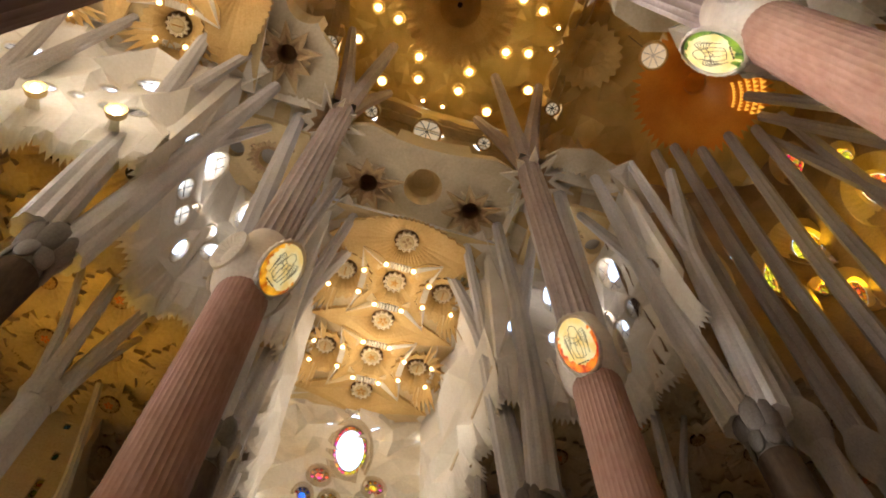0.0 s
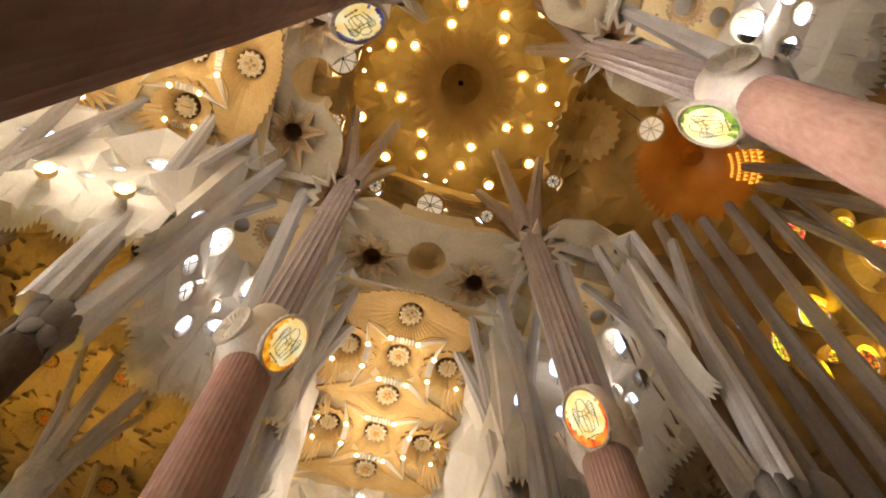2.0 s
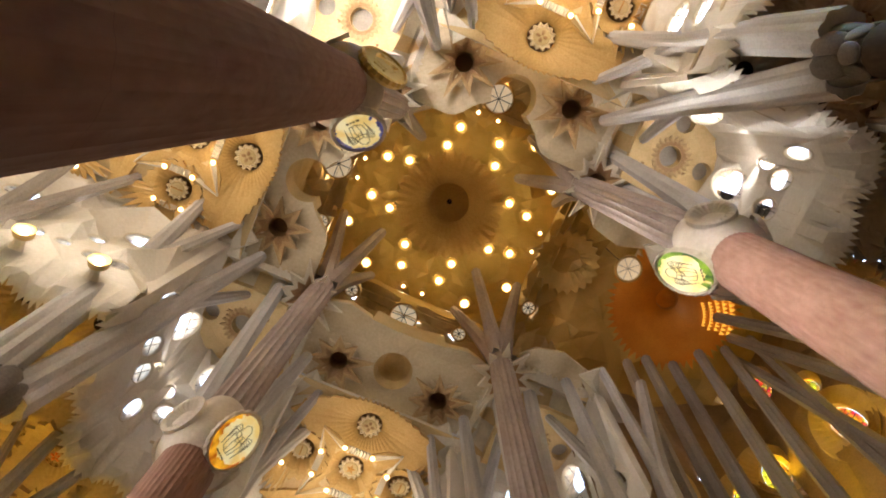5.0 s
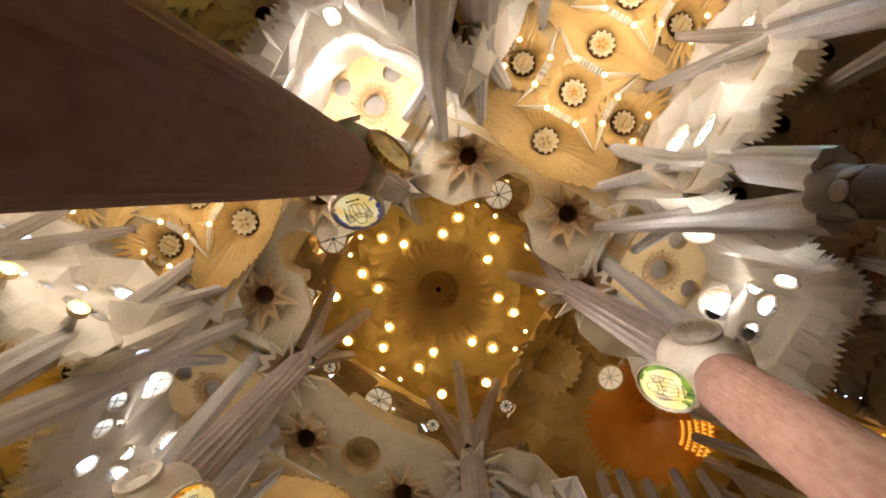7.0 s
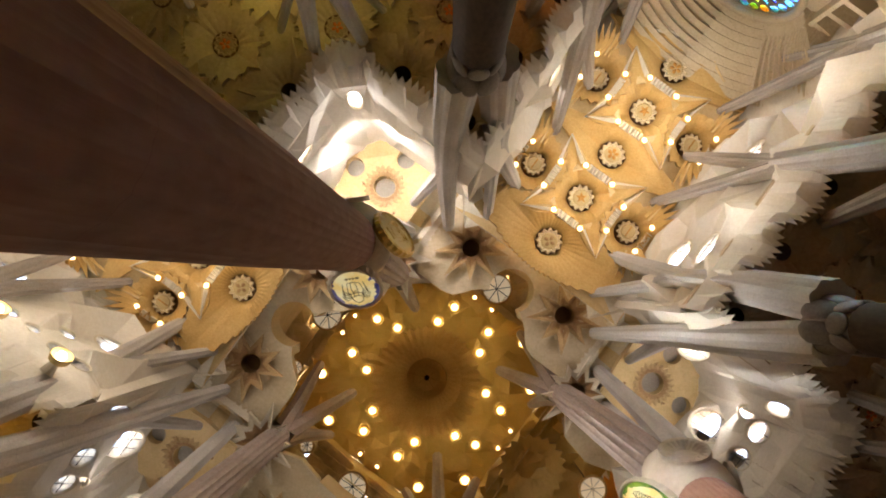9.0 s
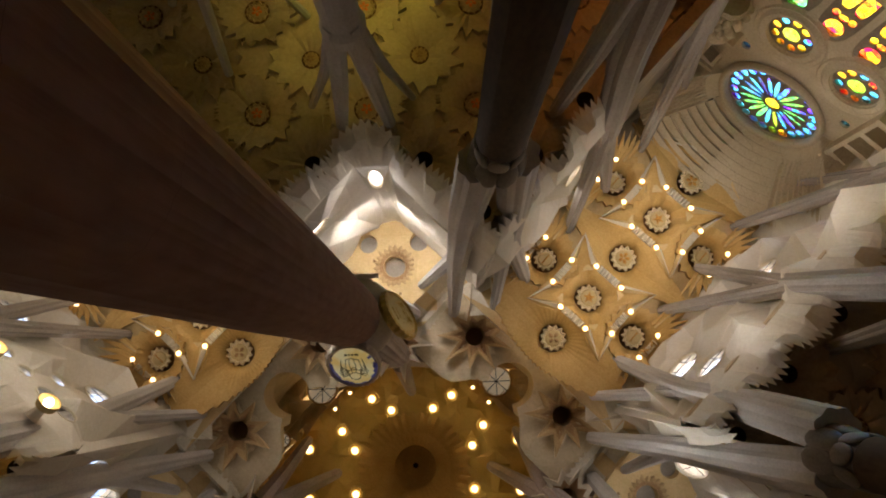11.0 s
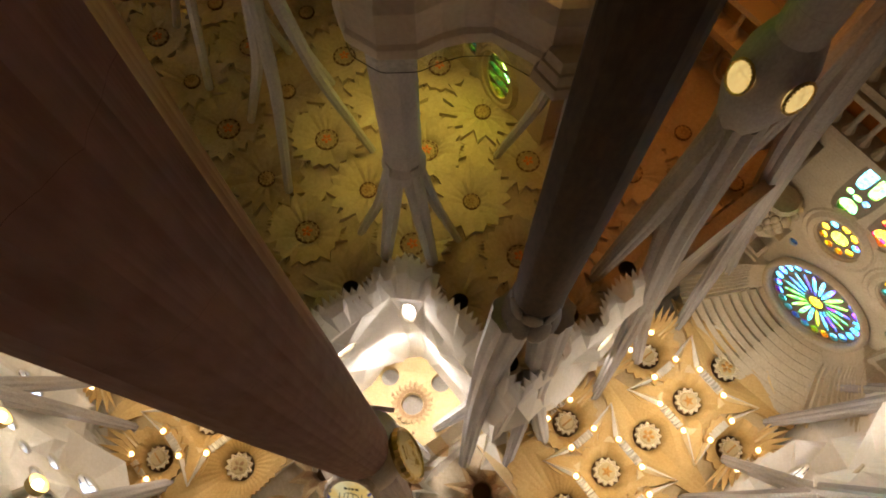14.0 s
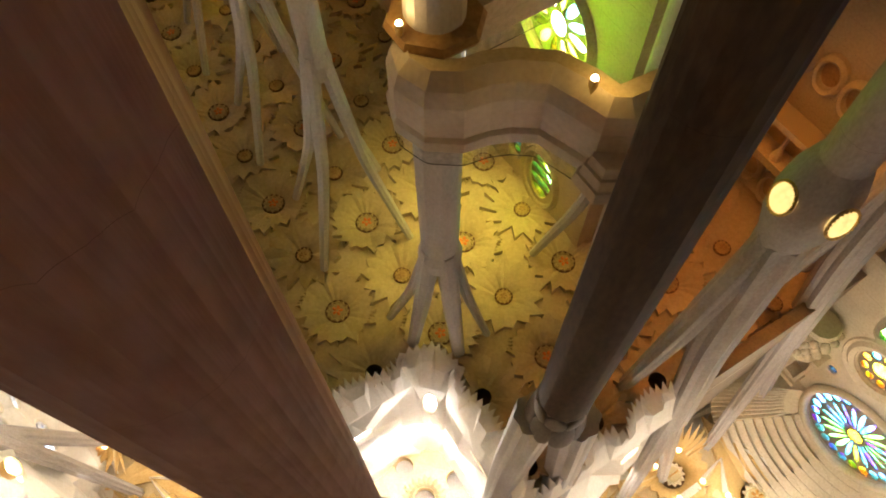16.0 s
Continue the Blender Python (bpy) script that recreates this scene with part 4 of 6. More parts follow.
for s in (-1, 1):
    far = 33.0 if s > 0 else 22.6
    clerestory("wall_clerestory_south_%s" % ("west" if s < 0 else "east"), (s * 5.8, -14), (s * 5.8, -far), (-s, 0), [(3.2, 41.0, 1.05, 1.2), (3.5, 37.2, 0.95, 0.8), (10.3, 41.0, 1.0, 1.0)] if s > 0 else [(6.0, 36.8, 0.5, 1.1)], arm_lobes(far - 14), seed=70 + s, first=0.15, step=1.9, fold=0.95)
    clerestory("wall_clerestory_north_%s" % ("west" if s < 0 else "east"), (s * 5.8, 14), (s * 5.8, 30.5), (-s, 0), [], arm_lobes(16.5), seed=75 + s, first=0.15)
    clerestory("wall_clerestory_nave_%s" % ("south" if s < 0 else "north"), (-14, s * 5.8), (-60, s * 5.8), (0, -s), arm_win(46), arm_lobes(46), seed=80 + s, step=2.0, fold=0.9, bulge=1.05, base=0.55, first=0.15)
# shaded jamb: the darker tracery stone stands in for its shade
slab_wall("wall_south_arm_west", (-6.6, -33), (-6.6, -22.6), 31.5, 48.6, 0.6, mat=TRACERY, label="stone wall behind the forked column, its shade put in the colour")
CORNER_WIN = [(4.9, 43.7, 0.95, 1.3), (6.6, 40.6, 0.36, 0.55), (5.9, 38.3, 0.6, 0.66), (4.2, 38.3, 0.6, 0.66), (1.4, 38.4, 0.5, 0.7)]
for k, (sx, sy) in enumerate(SPOTS):
    wins, turned = (CORNER_WIN, 24.0) if k else ([(3.4, 37.3, 0.7, 0.85)], -6.0)
    clerestory("wall_corner_%d_a" % (k + 1), (sx * 13.7, sy * 5.8), (sx * 13.7, sy * 12.5), (-sx, 0), wins, [1.8, 5.7], seed=90 + k, tilt=turned, bulge=0.8 if k else 0.45, step=1.9, fold=0.32)
    clerestory("wall_corner_%d_b" % (k + 1), (sx * 5.8, sy * 13.7), (sx * 12.5, sy * 13.7), (0, -sy), wins if k != 2 else [(4.0, 42.0, 0.8, 1.0)], [1.8, 5.7], seed=95 + k, tilt=turned, bulge=0.8 if k else 0.45, step=1.9, fold=0.32)
    q = math.sqrt(0.5)
    clerestory("wall_corner_%d_c" % (k + 1), (sx * 13.7, sy * 12.5), (sx * 12.5, sy * 13.7), (-sx * q, -sy * q), [(0.85, 36.7, 0.36, 1.05)], [], seed=99 + k, tilt=10.0, bulge=2.0, step=1.2, fold=0.08, flare=0.8)


# low vaults over the aisles
def l_shape(x, y):
    return (x > 6.6 and y > 14.4) or (x > 14.4 and y > 6.6)


def aisle_ceiling(name, sx, sy, x_far, y_far, inside):
    mb = Mesh()
    spots = []
    for i in range(2, 17):
        for j in range(2, 10):
            x, y = G * i + 0.15, G * j + 0.15
            if x > x_far - 0.6 or y > y_far - 0.6 or not inside(x, y):
                continue
            if x < 8.2 and y < 13 or y < 8.2 and x < 13:
                continue
            spots.append((sx * x, sy * y, (i + j) % 2 == 0 and i > 2 and j > 2, i, j))
    holes = [(x, y, 0.55 if big else 0.42) for x, y, big, i, j in spots]
    grid = {}
    for h in holes:
        grid.setdefault((round(h[0] / 4), round(h[1] / 4)), []).append(h)

    def open_here(x, y):
        if not inside(abs(x), abs(y)):
            return False
        a, b = round(x / 4), round(y / 4)
        return all((x - p) ** 2 + (y - q) ** 2 > (r + 0.75) ** 2 for da in (-1, 0, 1) for db in (-1, 0, 1) for p, q, r in grid.get((a + da, b + db), ()))
    facets(mb, open_here, min(sx * 5.6, sx * x_far), max(sx * 5.6, sx * x_far), min(sy * 5.6, sy * y_far), max(sy * 5.6, sy * y_far), 0.85, Z_AISLE + 0.14, 0.06, 0, 100 + int(sx + 2 * sy))
    def clear_of(x, y, r):
        # keeps a flower's rim back from the toothed lips
        def rim(a):
            for k in (1.0, 0.85, 0.7, 0.55, 0.42):
                if l_shape(abs(x + r * k * math.cos(a)), abs(y + r * k * math.sin(a))):
                    return r * k
            return r * 0.36
        return rim
    # flower holes are coloured near-black for the shade inside them
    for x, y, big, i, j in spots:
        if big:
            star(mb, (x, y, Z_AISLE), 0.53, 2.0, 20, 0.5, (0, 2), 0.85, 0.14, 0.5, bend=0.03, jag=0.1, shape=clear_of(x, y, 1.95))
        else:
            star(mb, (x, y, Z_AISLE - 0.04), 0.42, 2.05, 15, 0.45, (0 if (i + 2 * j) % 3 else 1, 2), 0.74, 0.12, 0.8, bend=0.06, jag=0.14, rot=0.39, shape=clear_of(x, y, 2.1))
        for q in range(4 if big else 0):
            a = math.pi / 4 + q * math.pi / 2
            ca, sa = math.cos(a), math.sin(a)
            cx, cy = x + 1.62 * ca, y + 1.62 * sa
            if not l_shape(abs(cx) - 0.7, abs(cy) - 0.7):
                continue
            if q % 2:
                # a row of small folds
                for e in (-0.36, -0.18, 0, 0.18, 0.36):
                    px, py = cx - e * sa, cy + e * ca
                    mb.add([(px - 0.08 * sa, py + 0.08 * ca, Z_AISLE - 0.03), (px + 0.08 * sa, py - 0.08 * ca, Z_AISLE - 0.03), (px + 0.34 * ca, py + 0.34 * sa, Z_AISLE - 0.03), (px + 0.1 * ca, py + 0.1 * sa, Z_AISLE - 0.2)], [(0, 1, 3), (1, 2, 3), (2, 0, 3)], 1)
                continue
            # two triangular pockets, their shade a flat dark sheet, joined by a row of beads
            for e in (-0.62, 0.62):
                px, py = cx - e * sa, cy + e * ca
                v = [(px + 0.24 * math.cos(b), py + 0.24 * math.sin(b), Z_AISLE - 0.05) for b in (a, a + 2.3, a - 2.3)]
                w = [(px + 0.34 * math.cos(b), py + 0.34 * math.sin(b), Z_AISLE - 0.02) for b in (a, a + 2.3, a - 2.3)]
                mb.add(v + [(p[0] * 0.35 + px * 0.65, p[1] * 0.35 + py * 0.65, Z_AISLE + 0.25) for p in v] + w, [(0, 1, 4, 3), (1, 2, 5, 4), (2, 0, 3, 5), (6, 7, 1, 0), (7, 8, 2, 1), (8, 6, 0, 2)], 1)
                mb.add([(p[0] * 0.35 + px * 0.65, p[1] * 0.35 + py * 0.65, Z_AISLE - 0.045) for p in v], [(0, 1, 2)], 2)
            for e in (-0.32, -0.16, 0.0, 0.16, 0.32):
                mb.add(ring(cx - e * sa, cy + e * ca, Z_AISLE - 0.07, 0.04, 5), [tuple(range(5))], 2)
    tagged(part(name, mb, [AISLE, AISLE_DEEP, WELL_SHADE_DEEP]), "tan plaster aisle vault of hollow star flowers", "ceiling", kind="structure")
    return spots


SPOTS_SW = aisle_ceiling("ceiling_aisle_southwest", -1, -1, 60, 33, lambda x, y: l_shape(x, y) and (y < 24 or x < 16.5))
SPOTS_NW = aisle_ceiling("ceiling_aisle_northwest", -1, 1, 60, 30.5, lambda x, y: l_shape(x, y) and (y < 24 or x < 16.5))
east = lambda x, y: l_shape(x, y) and (y < 24 or x < 16.5) and not (x > 14 and y < 9.6)
SPOTS_SE = aisle_ceiling("ceiling_aisle_southeast", 1, -1, 31, 33, east)
SPOTS_NE = aisle_ceiling("ceiling_aisle_northeast", 1, 1, 31, 30.5, east)

# ---- plates with true openings ----
def plate(mb, outer, holes, put, thick, slot=0):
    """A slab with openings; put(u, w, depth) gives the place in the room."""
    loops = [[Vector((u, w, 0)) for u, w in lp] for lp in [outer, *holes]]
    tris = mathutils.geometry.tessellate_polygon(loops)
    flat = [p for lp in loops for p in lp]
    n = len(flat)
    v = [put(p.x, p.y, 0) for p in flat] + [put(p.x, p.y, thick) for p in flat]
    f = [tuple(t) for t in tris] + [tuple(i + n for i in reversed(t)) for t in tris]
    k = 0
    for lp in loops:
        m = len(lp)
        f += [(k + i, k + (i + 1) % m, n + k + (i + 1) % m, n + k + i) for i in range(m)]
        k += m
    mb.add(v, f, slot)


def petal(r0, r1, w, a, n=10):
    """A rounded petal outline between two radii, w wide, at the angle a."""
    out = []
    for i in range(n * 2):
        t = 2 * math.pi * i / (n * 2)
        r = (r0 + r1) / 2 + (r1 - r0) / 2 * math.cos(t)
        s = w / 2 * math.sin(t) * (0.65 + 0.35 * (r - r0) / (r1 - r0 + 1e-6))
        out.append((r * math.cos(a) - s * math.sin(a), r * math.sin(a) + s * math.cos(a)))
    return out


def rose_window(name_label, at, inward, shapes, outer, glass_of, rim=0.35):
    """Stone tracery with one coloured pane in each opening."""
    n, up = Vector((*inward, 0)), Vector((0, 0, 1))
    d = up.cross(n)
    k = len(WINDOWS) + 1
    w = thing("window_%d" % k, name_label, "window", kind="structure")
    WINDOWS.append(w)
    put = lambda u, h, t: Vector(at) + d * u + up * h - n * t
    mb = Mesh()
    plate(mb, outer, shapes, put, 0.09)
    part("tracery", mb, TRACERY, w, "dark stone tracery")
    for i, s in enumerate(shapes):
        mb = Mesh()
        mb.add([put(u, h, 0.045) for u, h in s], [tuple(range(len(s)))])
        cu, ch = sum(p[0] for p in s) / len(s), sum(p[1] for p in s) / len(s)
        part("pane", mb, glass_of(cu, ch, i), w)
    if rim:
        mb = Mesh()
        m = len(outer)
        v = []
        for s, o in ((1.0, 0.0), (1.02, 0.22), (1.0 + rim * 0.35, 0.30), (1.0 + rim * 0.6, 0.12), (1.0 + rim * 0.8, 0.20), (1.0 + rim, 0.0)):
            v += [put(u * s, h * s, -o) for u, h in outer]
        mb.add(v, bands(6, m))
        part("window_frame", mb, SAND, w)
    return w


rc = random.Random(77)


def pick(*names):
    return GLASS[rc.choice(names)]


# ---- south end wall with its rose ----
big_rose = [loop2(0, 0, 0.46, 0.46, 14)] + [petal(0.56, 2.2, 0.37, 2 * math.pi * i / 20) for i in range(20)] + [loop2(2.58 * math.cos(2 * math.pi * i / 24), 2.58 * math.sin(2 * math.pi * i / 24), 0.31, 0.31, 12) for i in range(24)]


def big_glass(u, h, i):
    if i == 0:
        return GLASS["yellow"]
    side = u * 0.8 - h * 0.6
    if i > 20:
        return pick("blue", "blue", "cyan", "blue", "blue") if side > -1.2 else pick("blue", "cyan", "lime", "yellow")
    if side > 0.5:
        return pick("blue", "blue", "cyan", "deep_blue")
    return pick("green", "green", "cyan", "lime", "blue", "green")


def arched(x, z, a, b, n=28):
    """A tall opening with rounded ends."""
    return [(x + a * math.copysign(abs(math.cos(2 * math.pi * i / n)) ** 0.62, math.cos(2 * math.pi * i / n)), z + b * math.copysign(abs(math.sin(2 * math.pi * i / n)) ** 0.62, math.sin(2 * math.pi * i / n))) for i in range(n)]


small_rose = [loop2(0, 0, 0.5, 0.5, 14)] + [loop2(0.93 * math.cos(2 * math.pi * i / 9), 0.93 * math.sin(2 * math.pi * i / 9), 0.25, 0.25, 10) for i in range(9)]
lancet = [loop2(0, -0.05, 0.52, 0.62, 18), loop2(0.0, 0.88, 0.26, 0.24, 10), loop2(-0.47, 0.95, 0.2, 0.26, 10), loop2(0.47, 0.95, 0.2, 0.26, 10), *[arched(x, 2.5, 0.31, 1.05, 20) for x in (-0.38, 0.38)], loop2(0, 3.7, 0.1, 0.1, 8)]
SOUTH = -33.0


mb = Mesh()
holes = [loop2(0, 41.9, 2.98, 2.98, 40), loop2(-2.15, 36.0, 1.28, 1.28, 24), loop2(2.05, 36.0, 1.28, 1.28, 24), *[arched(x, 32.0, 0.92, 2.42) for x in (-3.2, -1.0, 1.2, 3.3)], [(-4, 7), (4, 7), (4, 21), (-4, 21)], loop2(-3.5, 38.9, 0.3, 0.3, 10), loop2(3.4, 38.9, 0.3, 0.3, 10)]
plate(mb, [(-16, 0), (16, 0), (16, 52), (-16, 52)], holes, lambda u, h, t: (u, SOUTH - t, h), 0.5)
tagged(part("wall_south", mb, SAND), "carved sandstone end wall with a rose window", "wall", kind="structure")
rose_window("large round rose window of blue, green and yellow stained glass", (0, SOUTH - 0.1, 41.9), (0, 1), big_rose, loop2(0, 0, 3.03, 3.03, 40), big_glass, 0.1)
for s, c in ((-2.15, ("yellow", "orange", "blue", "yellow")), (2.05, ("yellow", "orange", "lime", "cyan"))):
    rose_window("small round rose window of yellow and blue stained glass", (s, SOUTH - 0.1, 36.0), (0, 1), small_rose, loop2(0, 0, 1.33, 1.33, 24), lambda u, h, i: GLASS["lime"] if i == 0 else pick(*c), 0.65)
for s, c in ((-3.2, ("green", "blue", "green", "cyan")), (-1.0, ("orange", "yellow", "orange", "orange")), (1.2, ("orange", "yellow", "orange")), (3.3, ("green", "lime", "cyan"))):
    rose_window("arched lancet window of coloured leaded glass", (s, SOUTH - 0.1, 30.6), (0, 1), [[(u, 3.05 - h) for u, h in q] for q in lancet], arched(0, 1.4, 0.97, 2.48), lambda u, h, i: pick(*c), 0)
for s in (-3.5, 3.4):
    rose_window("tiny round blue glass light", (s, SOUTH - 0.1, 38.9), (0, 1), [loop2(0, 0, 0.27, 0.27, 10)], loop2(0, 0, 0.33, 0.33, 10), lambda u, h, i: GLASS["cyan"], 0)
mb = Mesh()


def reveal(a0, a1, cuts, offset, rows):
    """A sector of the splayed reveal round the rose; offset(k, row) lifts its surface."""
    v = []
    for k in range(cuts + 1):
        a = radians(a0 + (a1 - a0) * k / cuts)
        for q, (s, o) in enumerate(rows):
            o += offset(k, q)
            r, y = 3.35 + 3.25 * s - 0.75 * o, SOUTH + 0.15 + 3.9 * s + 0.65 * o
            v.append((r * math.cos(a), y, 41.9 + r * math.sin(a)))
    mb.add(v, bands(cuts + 1, len(rows), False))


plain = [(q / 6, 0.0) for q in range(7)]
stepped = [(q, o) for k in range(9) for q, o in ((k / 9, 0.16), ((k + 0.66) / 9, 0.1), ((k + 0.7) / 9, -0.22), ((k + 0.97) / 9, -0.22))] + [(1.0, 0.16)]
ringed = [(q, o) for k in range(9) for q, o in ((k / 9, 0.02), ((k + 0.85) / 9, 0.02), ((k + 0.88) / 9, -0.03), ((k + 0.98) / 9, -0.03))] + [(1.0, 0.02)]
reveal(-15, 43, 48, lambda k, q: 0.24 if k % 4 in (1, 2) and q > 1 else 0.0, plain)
reveal(43, 90, 12, lambda k, q: 0.0, ringed)
reveal(90, 138, 12, lambda k, q: 0.0, stepped)
reveal(138, 176, 36, lambda k, q: 0.2 if k % 4 in (1, 2) and q > 1 else 0.0, plain)
steps = 13
lathe_ring = [(3.2 + 0.25 * math.cos(g), 0.3 + 0.3 * math.sin(g)) for g in [math.pi * q / 8 for q in range(9)]]
v = []
for r, o in lathe_ring:
    v += [(u, SOUTH + o - 0.2, h) for u, h in loop2(0, 41.9, r, r, 56)]
mb.add(v, bands(9, 56))
for deg in (-15.0, 176.0):
    # ribbed soffit that closes the fan towards the wall
    c, s = math.cos(math.radians(deg)), math.sin(math.radians(deg))
    for k in range(steps):
        r, y = 3.35 + 0.25 * k, SOUTH + 0.15 + 0.30 * k
        drop = 0.10 * (k % 2)
        mb.add([(r * c, SOUTH, 41.9 + r * s + drop), ((r + 0.25) * c, SOUTH, 41.9 + (r + 0.25) * s + drop), ((r + 0.25) * c, y + 0.30, 41.9 + (r + 0.25) * s + drop), (r * c, y + 0.04, 41.9 + r * s + drop)], [(0, 1, 2, 3)])
tagged(part("trim_rose_reveal", mb, SAND), "stepped sandstone reveal fanning round the rose window", "trim", kind="structure")
def blind_panel(x0, x1, z0, z1, holes):
    mb = Mesh()
    plate(mb, [(x0, z0), (x1, z0), (x1, z1), (x0, z1)], holes, lambda u, h, t: (u, SOUTH + 0.85 - t, h), 0.8)
    for z in (z0 - 0.12, z1 - 0.1):
        v = [(x, y, h) for h in (z, z + 0.24) for x, y in ((x0 - 0.1, SOUTH + 0.02), (x1 + 0.1, SOUTH + 0.02), (x1 + 0.1, SOUTH + 1.05), (x0 - 0.1, SOUTH + 1.05))]
        mb.add(v, [(0, 1, 2, 3), (7, 6, 5, 4), (0, 4, 5, 1), (1, 5, 6, 2), (2, 6, 7, 3), (3, 7, 4, 0)])
    tagged(part("trim_opening_panel", mb, SAND), "sandstone panel with deep blind openings beside the rose", "trim", kind="structure")


blind_panel(-6.2, -4.1, 38.3, 41.4, [[(-6.0, 38.8), (-5.3, 38.8), (-5.3, 40.9), (-6.0, 40.5)], [(-5.0, 38.8), (-4.3, 38.8), (-4.3, 41.1), (-5.0, 40.9)]])
blind_panel(3.9, 6.2, 35.4, 41.0, [[(4.15, 35.9), (5.9, 35.9), (5.9, 37.2), (4.15, 37.2)], [(4.15, 37.6), (5.9, 37.6), (5.9, 38.8), (4.15, 38.8)], [(4.15, 39.2), (5.9, 39.2), (5.9, 40.6), (4.15, 40.3)]])


def carved_cluster(at):
    t = thing("carved_capital", "carved sandstone capital clustered with round buds", "capital", "carved capitals", at=at)
    mb = Mesh()
    lathe(mb, [(0.01, -1.3), (0.85, -1.3), (1.0, -1.1), (0.9, -0.9), (1.05, 1.0), (1.2, 1.15), (1.15, 1.4), (0.01, 1.4)], 12, 0)
    part("block", mb, SAND, t)
    rnd = random.Random(4)
    bud = Mesh()
    lathe(bud, [(0.01, -0.24), (0.17, -0.17), (0.24, 0), (0.17, 0.17), (0.01, 0.24)], 10)
    me = bud.data("bud", [SAND], True)
    for k in range(4):
        for i in range(12):
            a = 2 * math.pi * (i + 0.5 * (k % 2)) / 12
            part("bud", me, None, t, m=pose(1.05 * math.cos(a), 1.05 * math.sin(a), -0.75 + 0.48 * k, rnd.uniform(-20, 20)))
    return t


for s in (-1, 1):
    carved_cluster((s * 5.5, SOUTH + 1.0, 36.4 if s < 0 else 33.2))


def arcade(at, length, height, bays, label, back):
    """A gallery front: sill, little columns, arched heads and a back wall."""
    t = thing("gallery_arcade", label, "gallery", at=at)
    mb = Mesh()
    for z, d, h in ((0, 0.75, 0.35), (height - 0.3, 0.7, 0.45), (0.35, 0.5, 0.12)):
        v = [(x, y, zz) for zz in (z, z + h) for x, y in ((0, -0.4), (length, -0.4), (length, d), (0, d))]
        mb.add(v, [(0, 1, 2, 3), (7, 6, 5, 4), (0, 4, 5, 1), (1, 5, 6, 2), (2, 6, 7, 3), (3, 7, 4, 0)])
    part("cornice", mb, SAND, t)
    post = Mesh()
    lathe(post, [(0.22, 0.4), (0.22, 0.55), (0.13, 0.65), (0.12, height - 0.95), (0.2, height - 0.75), (0.3, height - 0.45), (0.3, height - 0.3)], 8, caps=True)
    me = post.data("post", [SAND])
    for i in range(bays + 1):
        part("post", me, None, t, m=pose(length * i / bays, 0.35, 0))
    # flat sheet whose colour stands for the shadow behind the posts
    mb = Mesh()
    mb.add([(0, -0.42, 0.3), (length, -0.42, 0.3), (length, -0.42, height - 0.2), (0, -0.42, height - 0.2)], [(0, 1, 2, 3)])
    part("back_panel", mb, back, t, "ochre back panel, shadow tone in its colour")
    return t


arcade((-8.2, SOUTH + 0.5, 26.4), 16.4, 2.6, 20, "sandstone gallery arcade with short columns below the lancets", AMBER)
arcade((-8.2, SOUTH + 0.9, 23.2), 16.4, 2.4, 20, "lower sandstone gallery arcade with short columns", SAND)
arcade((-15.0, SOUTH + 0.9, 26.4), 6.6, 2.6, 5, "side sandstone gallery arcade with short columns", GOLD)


def blind_arch(at, rw, rh, tone, words):
    """A rounded niche in the end wall: thick bulging frame, flat disc toned as a shaded hollow, and a sill."""
    t = thing("blind_arch", words, "niche", "niches of the end wall", at=at)
    mb = Mesh()
    v = []
    for s, o in ((1.55, 0.0), (1.5, 0.22), (1.25, 0.38), (1.02, 0.30), (0.98, 0.05), (0.8, -0.12)):
        v += [(rw * s * math.cos(2 * math.pi * i / 28), o, rh * s * math.sin(2 * math.pi * i / 28) * (1.0 if i <= 14 else 0.85)) for i in range(28)]
    mb.add(v, bands(6, 28))
    part("frame", mb, SAND, t)
    # no depth here: the disc's darker colour gives the hollow's shade
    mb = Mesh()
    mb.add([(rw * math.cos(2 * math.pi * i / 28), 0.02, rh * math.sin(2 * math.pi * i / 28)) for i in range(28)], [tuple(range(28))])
    part("hollow", mb, tone, t, "flat ochre disc toned as a shaded hollow")
    return t


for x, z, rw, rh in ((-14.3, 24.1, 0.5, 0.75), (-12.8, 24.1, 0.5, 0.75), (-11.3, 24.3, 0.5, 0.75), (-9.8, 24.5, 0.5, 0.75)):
    blind_arch((x, SOUTH + 0.05, z), rw, rh, RUST, "rounded sandstone niche with its hollow's shade in ochre colour")
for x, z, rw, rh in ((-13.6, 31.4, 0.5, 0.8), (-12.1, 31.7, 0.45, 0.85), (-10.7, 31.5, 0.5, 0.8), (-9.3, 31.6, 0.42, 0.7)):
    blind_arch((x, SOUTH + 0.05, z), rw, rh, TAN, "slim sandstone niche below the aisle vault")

# ---- north end wall ----
mb = Mesh()
NORTH = 30.5
north_win = [(5.9, 43.1, 1.35, 2.75), (4.0, 39.85, 0.72, 0.78), (8.05, 39.75, 0.75, 0.78), (3.1, 37.7, 0.6, 0.85), (5.0, 37.8, 0.62, 0.7), (7.0, 37.6, 0.6, 0.7), (9.0, 37.7, 0.6, 0.8)]
facet_wall(mb, (-5.8, NORTH), (5.8, NORTH), 30.0, 48.5, (0, -1), 1.25, 0.5, 0, north_win, 201)
tagged(part("wall_north_upper", mb, WHITE), "folded ivory plaster end wall pierced by oval windows", "wall", kind="structure")
slab_wall("wall_north", (16, NORTH + 0.4), (-16, NORTH + 0.4), 0, 30.2, 1.0, [(11.5, 20.5, 6, 28)])
